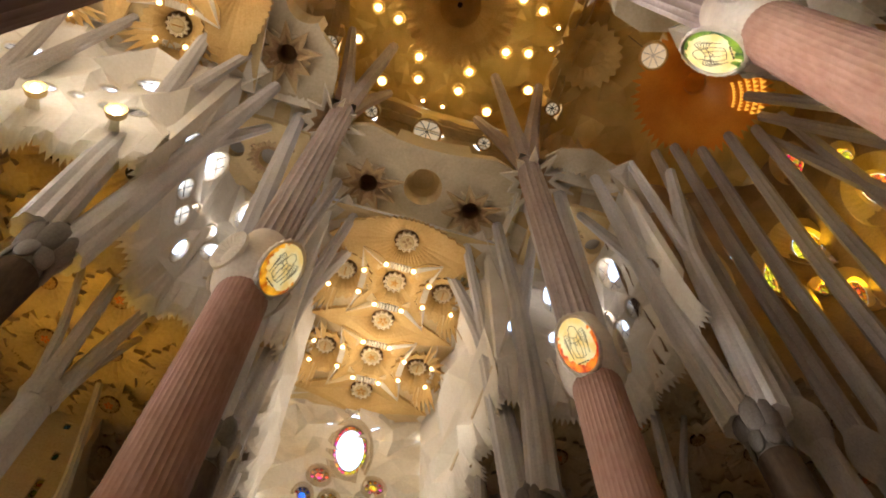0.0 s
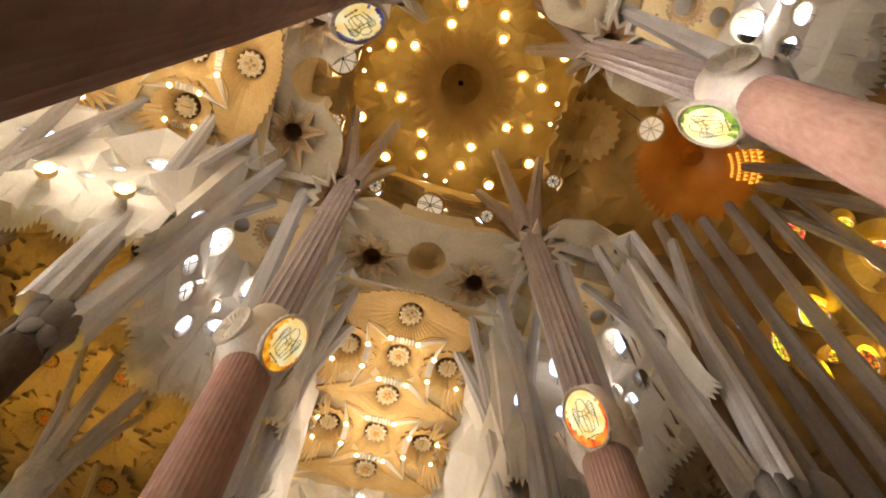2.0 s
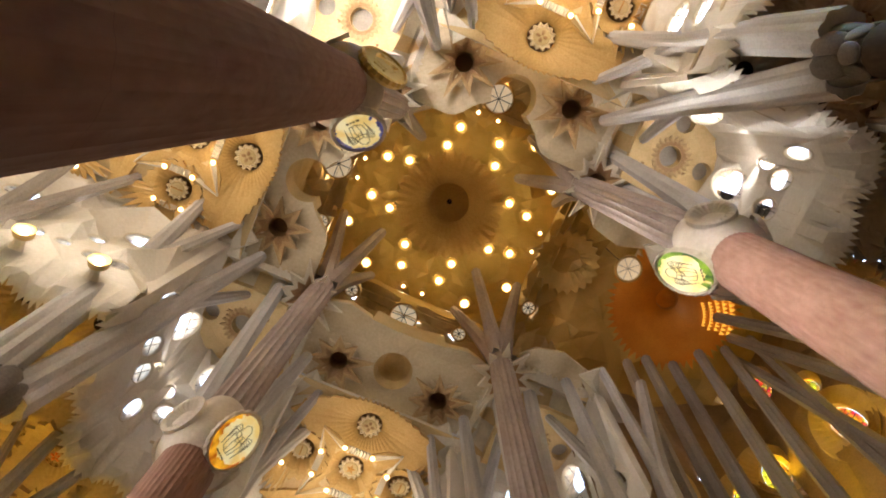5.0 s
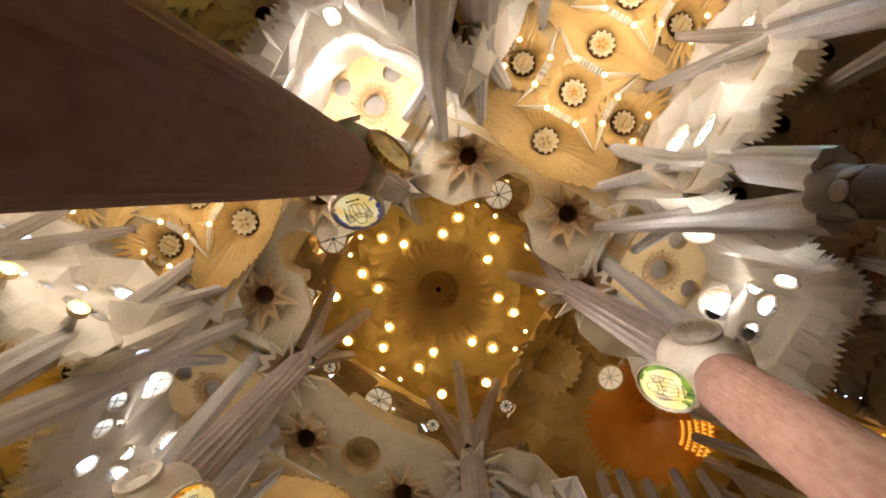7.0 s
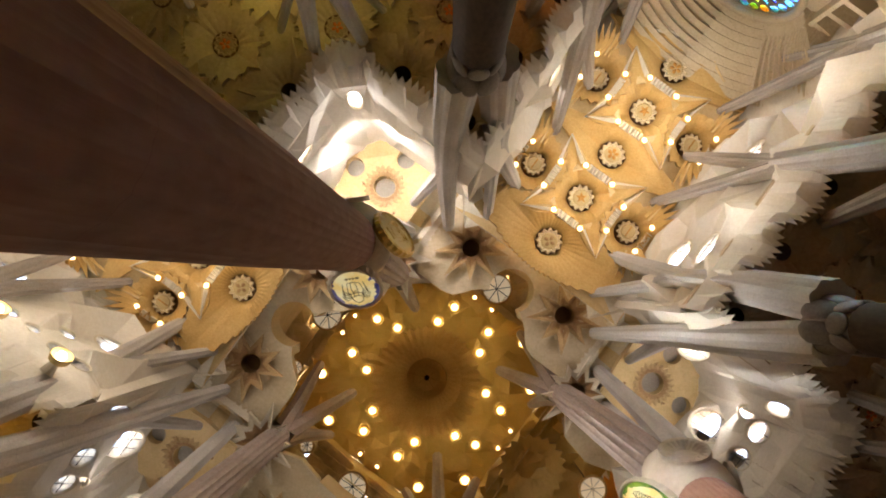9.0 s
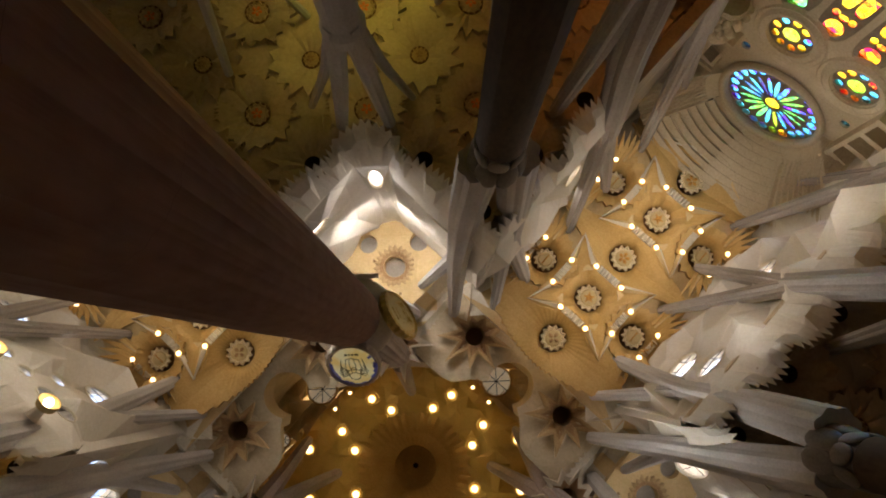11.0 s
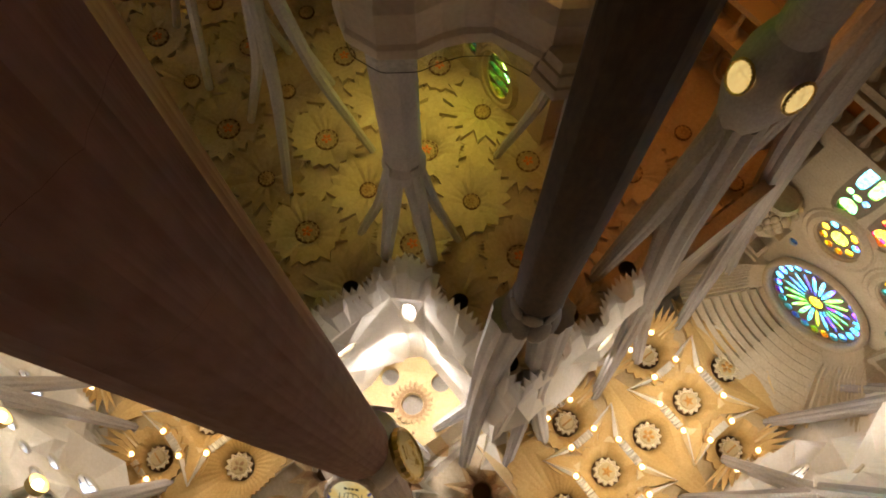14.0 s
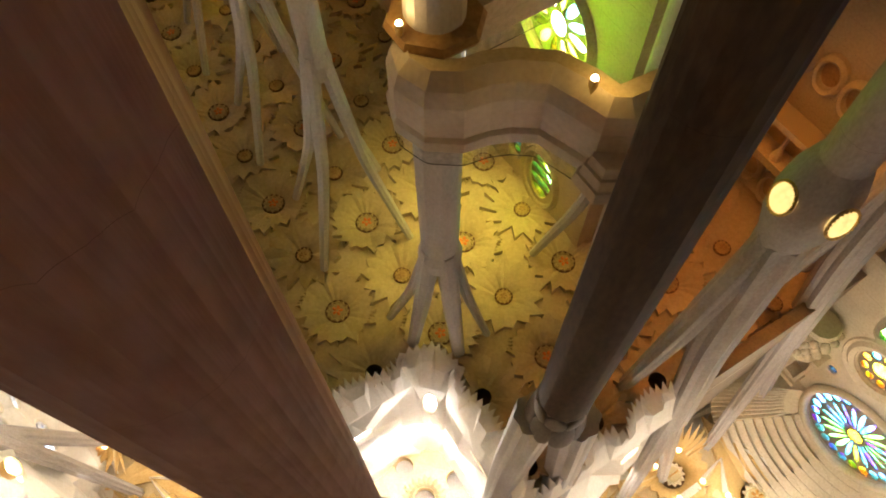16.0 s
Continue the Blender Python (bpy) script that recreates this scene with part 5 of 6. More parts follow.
slab_wall("wall_north_west", (-5.7, NORTH + 0.4), (-16, NORTH + 0.4), 30.2, 36, 1.0)
slab_wall("wall_north_east", (16, NORTH + 0.4), (5.7, NORTH + 0.4), 30.2, 36, 1.0)
oval = [[(u * 0.82, h * 0.82) for u, h in loop2(0, 0, 1.3, 2.7, 28)]]
for i in range(26):
    a0, a1 = 2 * math.pi * i / 26 + 0.02, 2 * math.pi * (i + 1) / 26 - 0.02
    oval.append([(1.3 * s * math.cos(a), 2.7 * s * math.sin(a)) for s, a in ((0.85, a0), (0.85, a1), (0.98, a1), (0.98, a0))])
rose_window("tall oval window of clear glass with a rim of red and amber pieces", (0.1, NORTH + 0.1, 43.1), (0, -1), oval, loop2(0, 0, 1.36, 2.76, 28), lambda u, h, i: CLEAR if i == 0 else pick("red", "orange", "yellow"), 0.35)
for (u, h, rw, rh), c in zip(north_win[1:], (("red", "red", "orange"), ("orange", "red", "orange"), ("blue", "cyan", "orange"), ("yellow", "orange", "white"), ("yellow", "lime", "orange"), ("orange", "red", "yellow"))):
    sh = [loop2(0, 0, rw * 0.42, rh * 0.42, 12)] + [[(rw * q[0], rh * q[1]) for q in petal(0.52, 0.95, 0.42, 2 * math.pi * i / 9)] for i in range(9)]
    rose_window("small oval window of coloured leaded glass", (u - 5.8, NORTH + 0.1, h), (0, -1), sh, loop2(0, 0, rw, rh, 20), lambda a, b, i: pick(*c), 0.4)

# ---- apse: high space with amber vault and yellow glass ----
apse = [(13.8, -9.4), (24.5, -9.4), (30.5, -6.5), (30.5, 6.5), (24.5, 9.4), (13.8, 9.4)]
apse_win = {1: [(2.0, 42.5, 0.8, 2.0), (5.2, 40.0, 0.8, 1.8), (5.0, 47.0, 0.9, 1.6)],
            2: [(6.8, 53.1, 0.55, 0.8), (7.2, 47.6, 1.15, 1.7), (9.6, 59.0, 0.8, 1.3), (10.4, 59.8, 0.4, 0.7), (3.0, 44, 1.0, 1.8)],
            3: [(0.8, 50.2, 1.25, 1.6), (0.7, 43.0, 0.7, 1.2), (5.0, 46.2, 0.6, 1.5), (4.6, 42.6, 0.45, 1.0), (2.4, 44.0, 0.5, 0.5)],
            4: [(3.0, 46.0, 0.6, 1.2)]}
for i in range(5):
    a, b = Vector(apse[i]), Vector(apse[i + 1])
    d = (b - a).normalized()
    n = (-d.y, d.x)
    mb = Mesh()
    low = 33.0 if i in (0, 4) else 0.0
    wins = apse_win.get(i, [])
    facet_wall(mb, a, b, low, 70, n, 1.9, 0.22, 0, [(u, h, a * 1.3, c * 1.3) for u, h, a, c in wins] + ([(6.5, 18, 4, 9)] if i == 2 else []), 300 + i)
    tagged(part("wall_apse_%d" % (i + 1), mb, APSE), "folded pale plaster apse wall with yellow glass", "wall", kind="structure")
    for u, h, rw, rh in wins:
        p = a + d * u
        oval_window((p.x - n[0] * 0.25, p.y - n[1] * 0.25, h), n, rw * 0.85, rh * 0.8, GLASS["orange"] if int(u * 3 + h) % 3 == 0 else GLASS["yellow"], 1, "oval apse window of yellow leaded glass in a niche", 2.5, PALE, tilt=38.0, niche=0.5, bar=0.035)
        if i in (1, 3):
            area("window_light", (p.x + n[0] * 0.3, p.y + n[1] * 0.3, h), (30.0, p.y * 0.1, h + 2), rw * 1.2, rh * 1.2, 24, (1.0, 0.64, 0.02), 160)
        else:
            area("window_light", (p.x - n[0] * 0.1, p.y - n[1] * 0.1, h), (p.x + n[0] * 3, p.y + n[1] * 3, h - 0.6), rw * 1.2, rh * 1.2, 14, (1.0, 0.58, 0.02), 178)
mb = Mesh()
AMBER_AT, AMBER_R = (18.8, -1.1), 4.75


def amber_height(r):
    q = max(0.0, (r - 0.9) / (AMBER_R - 0.9))
    return 55.5 + 1.5 * max(0.0, 1 - q) ** 2.6 - 0.3 * q * q


lathe(mb, [(0.9 + (AMBER_R - 0.9) * q / 12, amber_height(0.9 + (AMBER_R - 0.9) * q / 12)) for q in range(13)], 120, 0, AMBER_AT)
for i in range(56):
    a, b = 2 * math.pi * i / 56, 2 * math.pi * (i + 1) / 56
    tip, r = (a + b) / 2, AMBER_R + 0.7 + 0.18 * math.sin(i * 3.7)
    spot = lambda g, d, h: (AMBER_AT[0] + d * math.cos(g), AMBER_AT[1] + d * math.sin(g), h)
    mb.add([spot(a, AMBER_R, 55.2), spot(b, AMBER_R, 55.2), spot(tip, r, 55.0), spot(tip, AMBER_R - 0.2, 55.45)], [(0, 1, 2), (0, 2, 3), (1, 3, 2)], 0)
lathe(mb, [(0.9, 57.0), (0.8, 57.4), (0.01, 57.6)], 28, 0, AMBER_AT)
facets(mb, lambda x, y: (x - 19.2) ** 2 + y * y > 9, 11.8, 31, -10.6, 10.6, 1.8, 62.5, 0.4, 4, 310)
star(mb, (11.2, 0, 61.9), 0.95, 2.9, 22, 1.0, (4, 4), 0.86, 0.3, 0.5, bend=0.08)
for i in range(9):
    for j in range(5):
        # lattice of small glowing triangles under the amber funnel, standing in for backlit openings
        a, r = -0.80 + 0.085 * i + 0.04 * (j % 2), 2.6 + 0.5 * j
        cx, cy = 19.2 + r * math.cos(a), -0.2 + r * math.sin(a)
        z = amber_height(math.hypot(cx - AMBER_AT[0], cy - AMBER_AT[1])) + 0.04
        g = 0.17 + 0.045 * (r - 2.9)
        mb.add([(cx + g * 1.25 * math.cos(a + b), cy + g * math.sin(a + b), z - 0.16) for b in (0, 2.35, -2.35)], [(0, 1, 2)], 2)
LATTICE = glow("amber_lattice_glow", (1.0, 0.50, 0.06), 0.3)
tagged(part("ceiling_apse", mb, [AMBER, PALE, LATTICE, RUST, DOME]), "amber mosaic apse vault with a toothed rim", "ceiling", kind="structure")

# ---- roofs above the vaults ----
def roof(name, x0, x1, y0, y1, z):
    mb = Mesh()
    v = [(x, y, h) for h in (z, z + 0.4) for x, y in ((x0, y0), (x1, y0), (x1, y1), (x0, y1))]
    mb.add(v, [(0, 1, 2, 3), (7, 6, 5, 4), (0, 4, 5, 1), (1, 5, 6, 2), (2, 6, 7, 3), (3, 7, 4, 0)])
    tagged(part(name, mb, SAND), "plain roof slab above the vaults", "roof", kind="structure")


roof("roof_nave", -61, -14.5, -6.6, 6.6, 50.6)
roof("roof_transept_south", -6.6, 6.6, -34, -14.5, 50.6)
roof("roof_transept_north", -6.6, 6.6, 14.5, 32, 50.6)
for sx in (-1, 1):
    roof("roof_corner_side", min(sx * 6.6, sx * 15), max(sx * 6.6, sx * 15), -15, -12.9, 50.6)
    roof("roof_corner_side", min(sx * 6.6, sx * 15), max(sx * 6.6, sx * 15), 12.9, 15, 50.6)
    for y0, y1 in ((-12.9, 12.9),) if sx < 0 else ((-12.9, -9.0), (9.0, 12.9)):
        roof("roof_corner_end", min(sx * 12.9, sx * 15), max(sx * 12.9, sx * 15), y0, y1, 50.7)
roof("roof_lantern", -13, 13, -13, 13, 70.6)
roof("roof_apse", 13, 32, -10.4, 10.4, 71)
roof("roof_aisle_southwest", -61, -13.85, -24, -6.0, 35.2)
roof("roof_aisle_northwest", -61, -13.85, 6.0, 24, 35.2)
roof("roof_aisle_southeast", 13.85, 32, -24, -10.4, 35.2)
roof("roof_aisle_northeast", 13.85, 32, 10.4, 24, 35.2)
for sx in (-1, 1):
    roof("roof_transept_aisle_south", min(sx * 6.0, sx * 16.5), max(sx * 6.0, sx * 16.5), -34, -13.85, 35.6)
    roof("roof_transept_aisle_north", min(sx * 6.0, sx * 16.5), max(sx * 6.0, sx * 16.5), 13.85, 32, 35.6)


# ---- columns ----
def medallion_part(col, at, yaw, tilt, edge, lit, seed):
    """An oval enamel medallion with a toothed rim, under a column."""
    m = pose(*at, 0, 0, yaw) @ pose(0, 0, 0, 0, tilt, 0) @ Matrix.Diagonal((1, 0.98, 1.2, 1))
    mb = Mesh()
    n = 48
    v = []
    for k, (s, o) in enumerate(((1.0, 0.10), (1.04, 0.20), (1.10, 0.16), (1.14, 0.0), (1.05, -0.15))):
        for i in range(n):
            a = 2 * math.pi * i / n
            g = s + (0.05 if (k in (2, 3) and i % 2) else 0)
            v.append((o, 0.84 * g * math.cos(a), 1.12 * g * math.sin(a)))
    mb.add(v, bands(5, n))
    rim = part("medallion", mb, BRASS if not lit else CREAM, col, "oval medallion with a toothed rim", m=m)
    mb = Mesh()
    rnd = random.Random(seed)
    v = []
    for s, o in ((1.0, 0.11), (0.97, 0.15), (0.93, 0.175)):
        for i in range(n):
            a = 2 * math.pi * i / n
            t = s - (rnd.uniform(0, 0.13) + 0.12 * max(0.0, -math.sin(a + 0.5)) if s < 0.95 else 0)
            v.append((o, 0.84 * t * math.cos(a), 1.12 * t * math.sin(a)))
    start = {"blue": 1.5, "green": -0.4, "red": -1.6, "amber": -2.2}[edge]
    mb.add(v, [f for f in bands(3, n) if math.cos(2 * math.pi * (f[0] % n) / n - start) > -0.35 + 0.25 * math.sin(f[0] * 2.3)])
    part("border", mb, EDGE[edge] if lit else BRASS, rim, "%s enamel border" % edge if lit else "")
    mb = Mesh()
    v = []
    for s, o in ((0.95, 0.135), (0.6, 0.18), (0.3, 0.20)):
        v += [(o, 0.84 * s * math.cos(2 * math.pi * i / n), 1.12 * s * math.sin(2 * math.pi * i / n)) for i in range(n)]
    mb.add(v, bands(3, n) + [tuple(range(2 * n, 3 * n))])
    part("face", mb, MED_FACE if lit else MED_DIM, rim, "glowing yellow enamel face" if lit else "", smooth=True)
    # plain strokes of a winged emblem and a short bar below it
    mb = Mesh()
    x = 0.245
    lines = [[(-0.16, 0.62), (-0.2, 0.3), (-0.3, 0.0), (-0.24, -0.5)], [(0.16, 0.62), (0.2, 0.3), (0.28, 0.0), (0.2, -0.55)], [(-0.16, 0.62), (0.0, 0.74), (0.16, 0.62)],
             [(-0.2, 0.3), (0.0, 0.2), (0.2, 0.3)], [(-0.24, -0.5), (0.0, -0.6), (0.2, -0.55)], [(-0.05, 0.2), (-0.1, -0.2), (-0.06, -0.56)], [(0.08, 0.2), (0.12, -0.2), (0.08, -0.58)],
             [(-0.28, 0.1), (0.0, 0.02), (0.26, 0.1)], [(-0.12, 0.05), (-0.02, -0.12), (0.12, 0.04)]]
    for k in range(6):
        s = 0.06 * k
        lines.append([(0.2, 0.36 - s), (0.42, 0.52 - 2.2 * s), (0.52 - s * 0.5, 0.2 - 2.4 * s)])
        lines.append([(-0.2, 0.36 - s), (-0.4, 0.46 - 2.2 * s), (-0.5 + s * 0.5, 0.12 - 2.2 * s)])
    for ln in lines:
        tube(mb, [(x - 0.08 * (cy * cy * 1.4 + cz * cz), cy, cz) for cy, cz in ln], [0.012] * len(ln), 4, 0)
    for y0, w in ((-0.26, 0.12), (-0.1, 0.08), (0.02, 0.06), (0.12, 0.10)):
        tube(mb, [(x - 0.06, y0, -0.74), (x - 0.06, y0 + w, -0.76)], [0.03, 0.03], 4, 0)
    part("drawn_lines", mb, INK if lit else BRASS, rim, "dark drawn strokes")
    return rim


def shell_part(col, at, yaw, tilt):
    mb = Mesh()
    n = 40
    v = []
    for k, (s, o) in enumerate(((1.12, -0.05), (1.1, 0.12), (0.92, 0.10), (0.5, -0.05), (0.08, -0.14))):
        for i in range(n):
            a = 2 * math.pi * i / n
            g = s * (1 - (0.16 if (k == 2 and i % 2) else 0))
            v.append((o + (0.03 if (k in (2, 3) and i % 2) else 0), 0.8 * g * math.cos(a), 1.0 * g * math.sin(a)))
    mb.add(v, bands(5, n) + [tuple(range(4 * n, 5 * n))])
    return part("shell_dish", mb, CREAM, col, "unlit fluted shell dish", m=pose(*at, 0, 0, yaw) @ pose(0, 0, 0, 0, tilt, 0))


def crossing_column(turn, edge, label):
    c = thing("crossing_column", label, "column", "crossing columns")
    c.matrix_basis = pose(0, 0, 0, 0, 0, turn) @ pose(-7.5, -7.5, 0)
    mb = Mesh()
    lathe(mb, [(1.5, 0), (1.5, 0.5), (1.42, 0.62), (1.2, 0.9)], 48, caps=True)
    v, n, rows = [], 216, 26
    for k in range(rows + 1):
        z, s = 0.85 + 24.5 * k / rows, k / rows
        for i in range(n):
            a = 2 * math.pi * i / n
            broad = min(1 - 0.125 * abs(math.sin(6 * (a + 0.018 * z))) ** 0.8, 1 - 0.125 * abs(math.sin(6 * (a - 0.018 * z))) ** 0.8)
            r = (1.06 + 0.2 * (1 - s) ** 1.5) * (1 + (broad - 1) * max(0.0, 1 - s * 1.9)) * (1 - 0.013 * min(1, 0.25 + s * 1.4) * abs(math.sin(18 * a)))
            v.append((r * math.cos(a), r * math.sin(a), z))
    mb.add(v, bands(rows + 1, n))
    part("shaft", mb, PORPHYRY, c)
    mb = Mesh()
    lathe(mb, [(1.03, 25.2), (1.08, 25.32), (1.2, 25.55), (1.42, 26.0), (1.5, 26.6), (1.45, 27.3), (1.3, 28.1), (1.12, 29.0), (0.98, 29.7)], 40)
    part("knot", mb, CREAM, c, "smooth cream stone knot", smooth=True)
    for k, (yaw, lit) in enumerate(((45, True), (-45, False), (135, False), (225, False))):
        at = (1.58 * math.cos(radians(yaw)), 1.58 * math.sin(radians(yaw)), 26.35)
        if lit or (k == 1 and edge == "blue"):
            medallion_part(c, at, yaw if lit else yaw - 26, 28 if lit else 12, edge, lit, 5 + k)
        else:
            shell_part(c, (at[0] * 0.93, at[1] * 0.93, 26.9), yaw, 8)
    mb = Mesh()
    fluted(mb, [(0.95 - 0.1 * k / 12, 29.2 + 21.4 * k / 12, 1.0 if k < 11 else 0.4) for k in range(13)], 16, 0.12, 0.0, 96)
    mb.v = [(x + 0.7 * (z - 29.2) / 21.4, y + 0.7 * (z - 29.2) / 21.4, z) for x, y, z in mb.v]
    part("upper_shaft", mb, PORPHYRY_UP, c, "fluted pinkish upper shaft")
    for tip, r in (((2.75, 2.75, 65.6), 0.42), ((-1.0, 3.4, 64.0), 0.36), ((3.4, -1.0, 64.0), 0.36)):
        mb = Mesh()
        tube(mb, [(0.68, 0.68, 48.8), (0.68 + (tip[0] - 0.68) * 0.35, 0.68 + (tip[1] - 0.68) * 0.35, 55.0), tip], [0.72, 0.55, r], 24, 0.08)
        part("branch", mb, PORPHYRY_UP, c)
    for tip in ((-2.1, -0.4, 49.2), (-0.4, -2.1, 49.2)):
        mb = Mesh()
        b = Vector((tip[0], tip[1], 0)).normalized()
        tube(mb, [(b.x * 0.8, b.y * 0.8, 27.6), (b.x * 1.25, b.y * 1.25, 33), tip], [0.62, 0.52, 0.44], 16, 0.06)
        part("side_branch", mb, GRANITE, c, "pale granite side branch")
    return c


cc = "thick red porphyry column with a cream knot and %s medallion"
crossing_column(0, "blue", cc % "a blue-edged")
crossing_column(90, "green", cc % "a green-edged")
crossing_column(180, "red", cc % "a red-edged")
crossing_column(270, "amber", cc % "an amber-edged")

LOBE = Mesh()
lathe(LOBE, [(0.01, -0.8), (0.28, -0.72), (0.46, -0.45), (0.52, 0), (0.46, 0.45), (0.28, 0.72), (0.01, 0.8)], 12)
LOBE = LOBE.data("lobe", [BASALT], True)


def basalt_column(mirror, turn):
    """Dark column beside the crossing, with a lobed knot and two forked pale branches."""
    c = thing("basalt_column", "dark basalt column with lobed knot and pale forked branches", "column", "columns round the crossing")
    s = -1 if mirror else 1
    c.matrix_basis = pose(0, 0, 0, 0, 0, turn) @ pose(-7.5 * s, -15, 0)
    mb = Mesh()
    fluted(mb, [(1.1, 0, 0), (1.1, 0.5, 0), (0.95, 0.7, 0.3)] + [(0.92 - 0.08 * k / 20, 0.9 + 22.4 * k / 20, max(0.15, 1 - max(0, k - 6) / 11)) for k in range(21)], 10, 0.08, 0.02, 80)
    part("shaft", mb, BASALT_SHAFT, c)
    mb = Mesh()
    lathe(mb, [(0.70, 23.3), (0.74, 24), (0.78, 25.2), (0.7, 26.3), (0.4, 27.0)], 20, caps=True)
    part("knot", mb, BASALT, c)
    for z, r, n, t, k in ((24.15, 0.74, 7, -4, 0.95), (25.2, 0.84, 7, 8, 1.15)):
        for i in range(n):
            a = 360 * (i + 0.5 * (z > 25)) / n
            part("lobe", LOBE, None, c, m=pose(0, 0, z, 0, 0, a) @ pose(r, 0, 0, 0, t, 0) @ Matrix.Diagonal((0.30 * k, 0.76 * k, 0.95 * k, 1)))
    for pts, rad in (([(-0.35 * s, 0.5, 25.6), (-0.35 * s, 1.0, 32), (0.0, 1.75, 39.5), (1.55 * s, 3.6, 48.3)], [0.80, 0.74, 0.60, 0.36]),
                     ([(0.0, 1.7, 39.0), (-1.2 * s, 3.7, 47.8)], [0.45, 0.28]),
                     ([(0.45 * s, -0.6, 25.6), (0.75 * s, -0.95, 32), (1.35 * s, -0.95, 39.5), (3.6 * s, -1.2, 48.0)], [0.80, 0.74, 0.60, 0.36]),
                     ([(1.3 * s, -0.9, 39.0), (3.35 * s, 1.7, 48.2)], [0.45, 0.28])):
        mb = Mesh()
        tube(mb, pts, rad, 32, 0.07)
        part("branch", mb, GRANITE, c, "pale granite branch")
    return c


for turn in (0, 90, 180, 270):
    basalt_column(False, turn), basalt_column(True, turn)


def granite_column(mirror, x, y, turn=0.0, lit=False):
    c = thing("granite_column", "grey granite column with rounded knot and forked fluted trunk", "column", "columns of the arms")
    s = -1 if mirror else 1
    c.matrix_basis = pose(0, 0, 0, 0, 0, turn) @ pose(x, y, 0)
    mb = Mesh()
    fluted(mb, [(0.95, 0, 0), (0.95, 0.5, 0), (0.82, 0.7, 0.3)] + [(0.78 - 0.08 * k / 16, 0.9 + 15.4 * k / 16, max(0.15, 1 - max(0, k - 6) / 9)) for k in range(17)], 8, 0.08, 0.02, 64)
    part("shaft", mb, SHADED_GRANITE, c)
    mb = Mesh()
    lathe(mb, [(0.7, 16.1), (0.82, 16.4), (1.02, 17.1), (1.1, 18.0), (1.04, 18.9), (0.84, 19.7), (0.68, 20.3)], 32)
    part("knot", mb, SHADED_GRANITE, c, "rounded granite knot", smooth=True)
    if lit:
        for a in (18, 108):
            q = Mesh()
            v = []
            for sc, o in ((1.1, 0), (1.08, 0.1), (1.0, 0.12), (0.7, 0.2), (0.3, 0.26)):
                v += [(o, 0.38 * sc * math.cos(2 * math.pi * i / 28), 0.48 * sc * math.sin(2 * math.pi * i / 28)) for i in range(28)]
            q.add(v, bands(5, 28) + [tuple(range(112, 140))])
            part("lit_medallion", q, LIT_OVAL, c, "glowing ivory glass oval", smooth=True, m=pose(1.04 * math.cos(radians(a)), 1.04 * math.sin(radians(a)), 17.6, 0, 0, a) @ pose(0, 0, 0, 0, 12, 0))
            q = Mesh()
            tw = [(0.1, 0.43 * math.cos(2 * math.pi * i / 28), 0.54 * math.sin(2 * math.pi * i / 28)) for i in range(29)]
            tube(q, tw, [0.05] * 29, 6, 0)
            for g in range(24):
                lathe(q, [(0.01, -0.05), (0.05, 0), (0.01, 0.05)], 5, 0, (0, 0))
                q.v[-15:] = [(vx + 0.14, vy + 0.43 * math.cos(2 * math.pi * g / 24), vz + 0.54 * math.sin(2 * math.pi * g / 24)) for vx, vy, vz in q.v[-15:]]
            part("rim", q, BRASS, c, "gilt beaded rim", m=pose(1.04 * math.cos(radians(a)), 1.04 * math.sin(radians(a)), 17.6, 0, 0, a) @ pose(0, 0, 0, 0, 12, 0))
    for pts, rad, f in (([(0.05 * s, 0, 19.9), (0.6 * s, 0, 28), (1.6 * s, -0.2, 36)], [0.76, 0.72, 0.62], 0.09), ([(1.55 * s, -0.15, 35.6), (3.5 * s, 1.9, 47.8)], [0.48, 0.3], 0.1), ([(1.55 * s, -0.2, 35.6), (3.5 * s, -1.9, 47.8)], [0.48, 0.3], 0.1),
                        ([(-0.05 * s, 0.2, 20.0), (-0.3 * s, 0.9, 27), (-0.6 * s, 2.0, 33.2)], [0.52, 0.46, 0.3], 0.08), ([(-0.05 * s, -0.2, 20.0), (-0.3 * s, -0.9, 27), (-0.6 * s, -2.0, 33.2)], [0.52, 0.46, 0.3], 0.08)):
        mb = Mesh()
        tube(mb, pts, rad, 32, f)
        part("branch", mb, SHADED_GRANITE, c)
    return c


LIT_OVAL = glow("lit_ivory_glass", (0.95, 0.66, 0.24), 0.06)
_nt = LIT_OVAL.node_tree
_no, _mr = _nt.nodes.new("ShaderNodeTexNoise"), _nt.nodes.new("ShaderNodeMapRange")
_no.inputs["Scale"].default_value = 10.0
_mr.inputs["From Min"].default_value, _mr.inputs["From Max"].default_value = 0.4, 0.65
_mr.inputs["To Min"].default_value, _mr.inputs["To Max"].default_value = 0.045, 0.075
_nt.links.new(_no.outputs[0], _mr.inputs[0])
_nt.links.new(_mr.outputs[0], _nt.nodes["Principled BSDF"].inputs["Emission Strength"])
for s in (False, True):
    k = 1 if s else -1
    granite_column(s, 7.5 * k, -22.5, 0, True)
    granite_column(s, 7.5 * k, -30.0)
    granite_column(not s, 7.5 * k, -22.5, 180)
    granite_column(not s, 7.5 * k, -28.8, 180)
    for x in (22.5, 30.0, 37.5, 45.0, 52.5):
        granite_column(s, 7.5 * k, -x, -90)


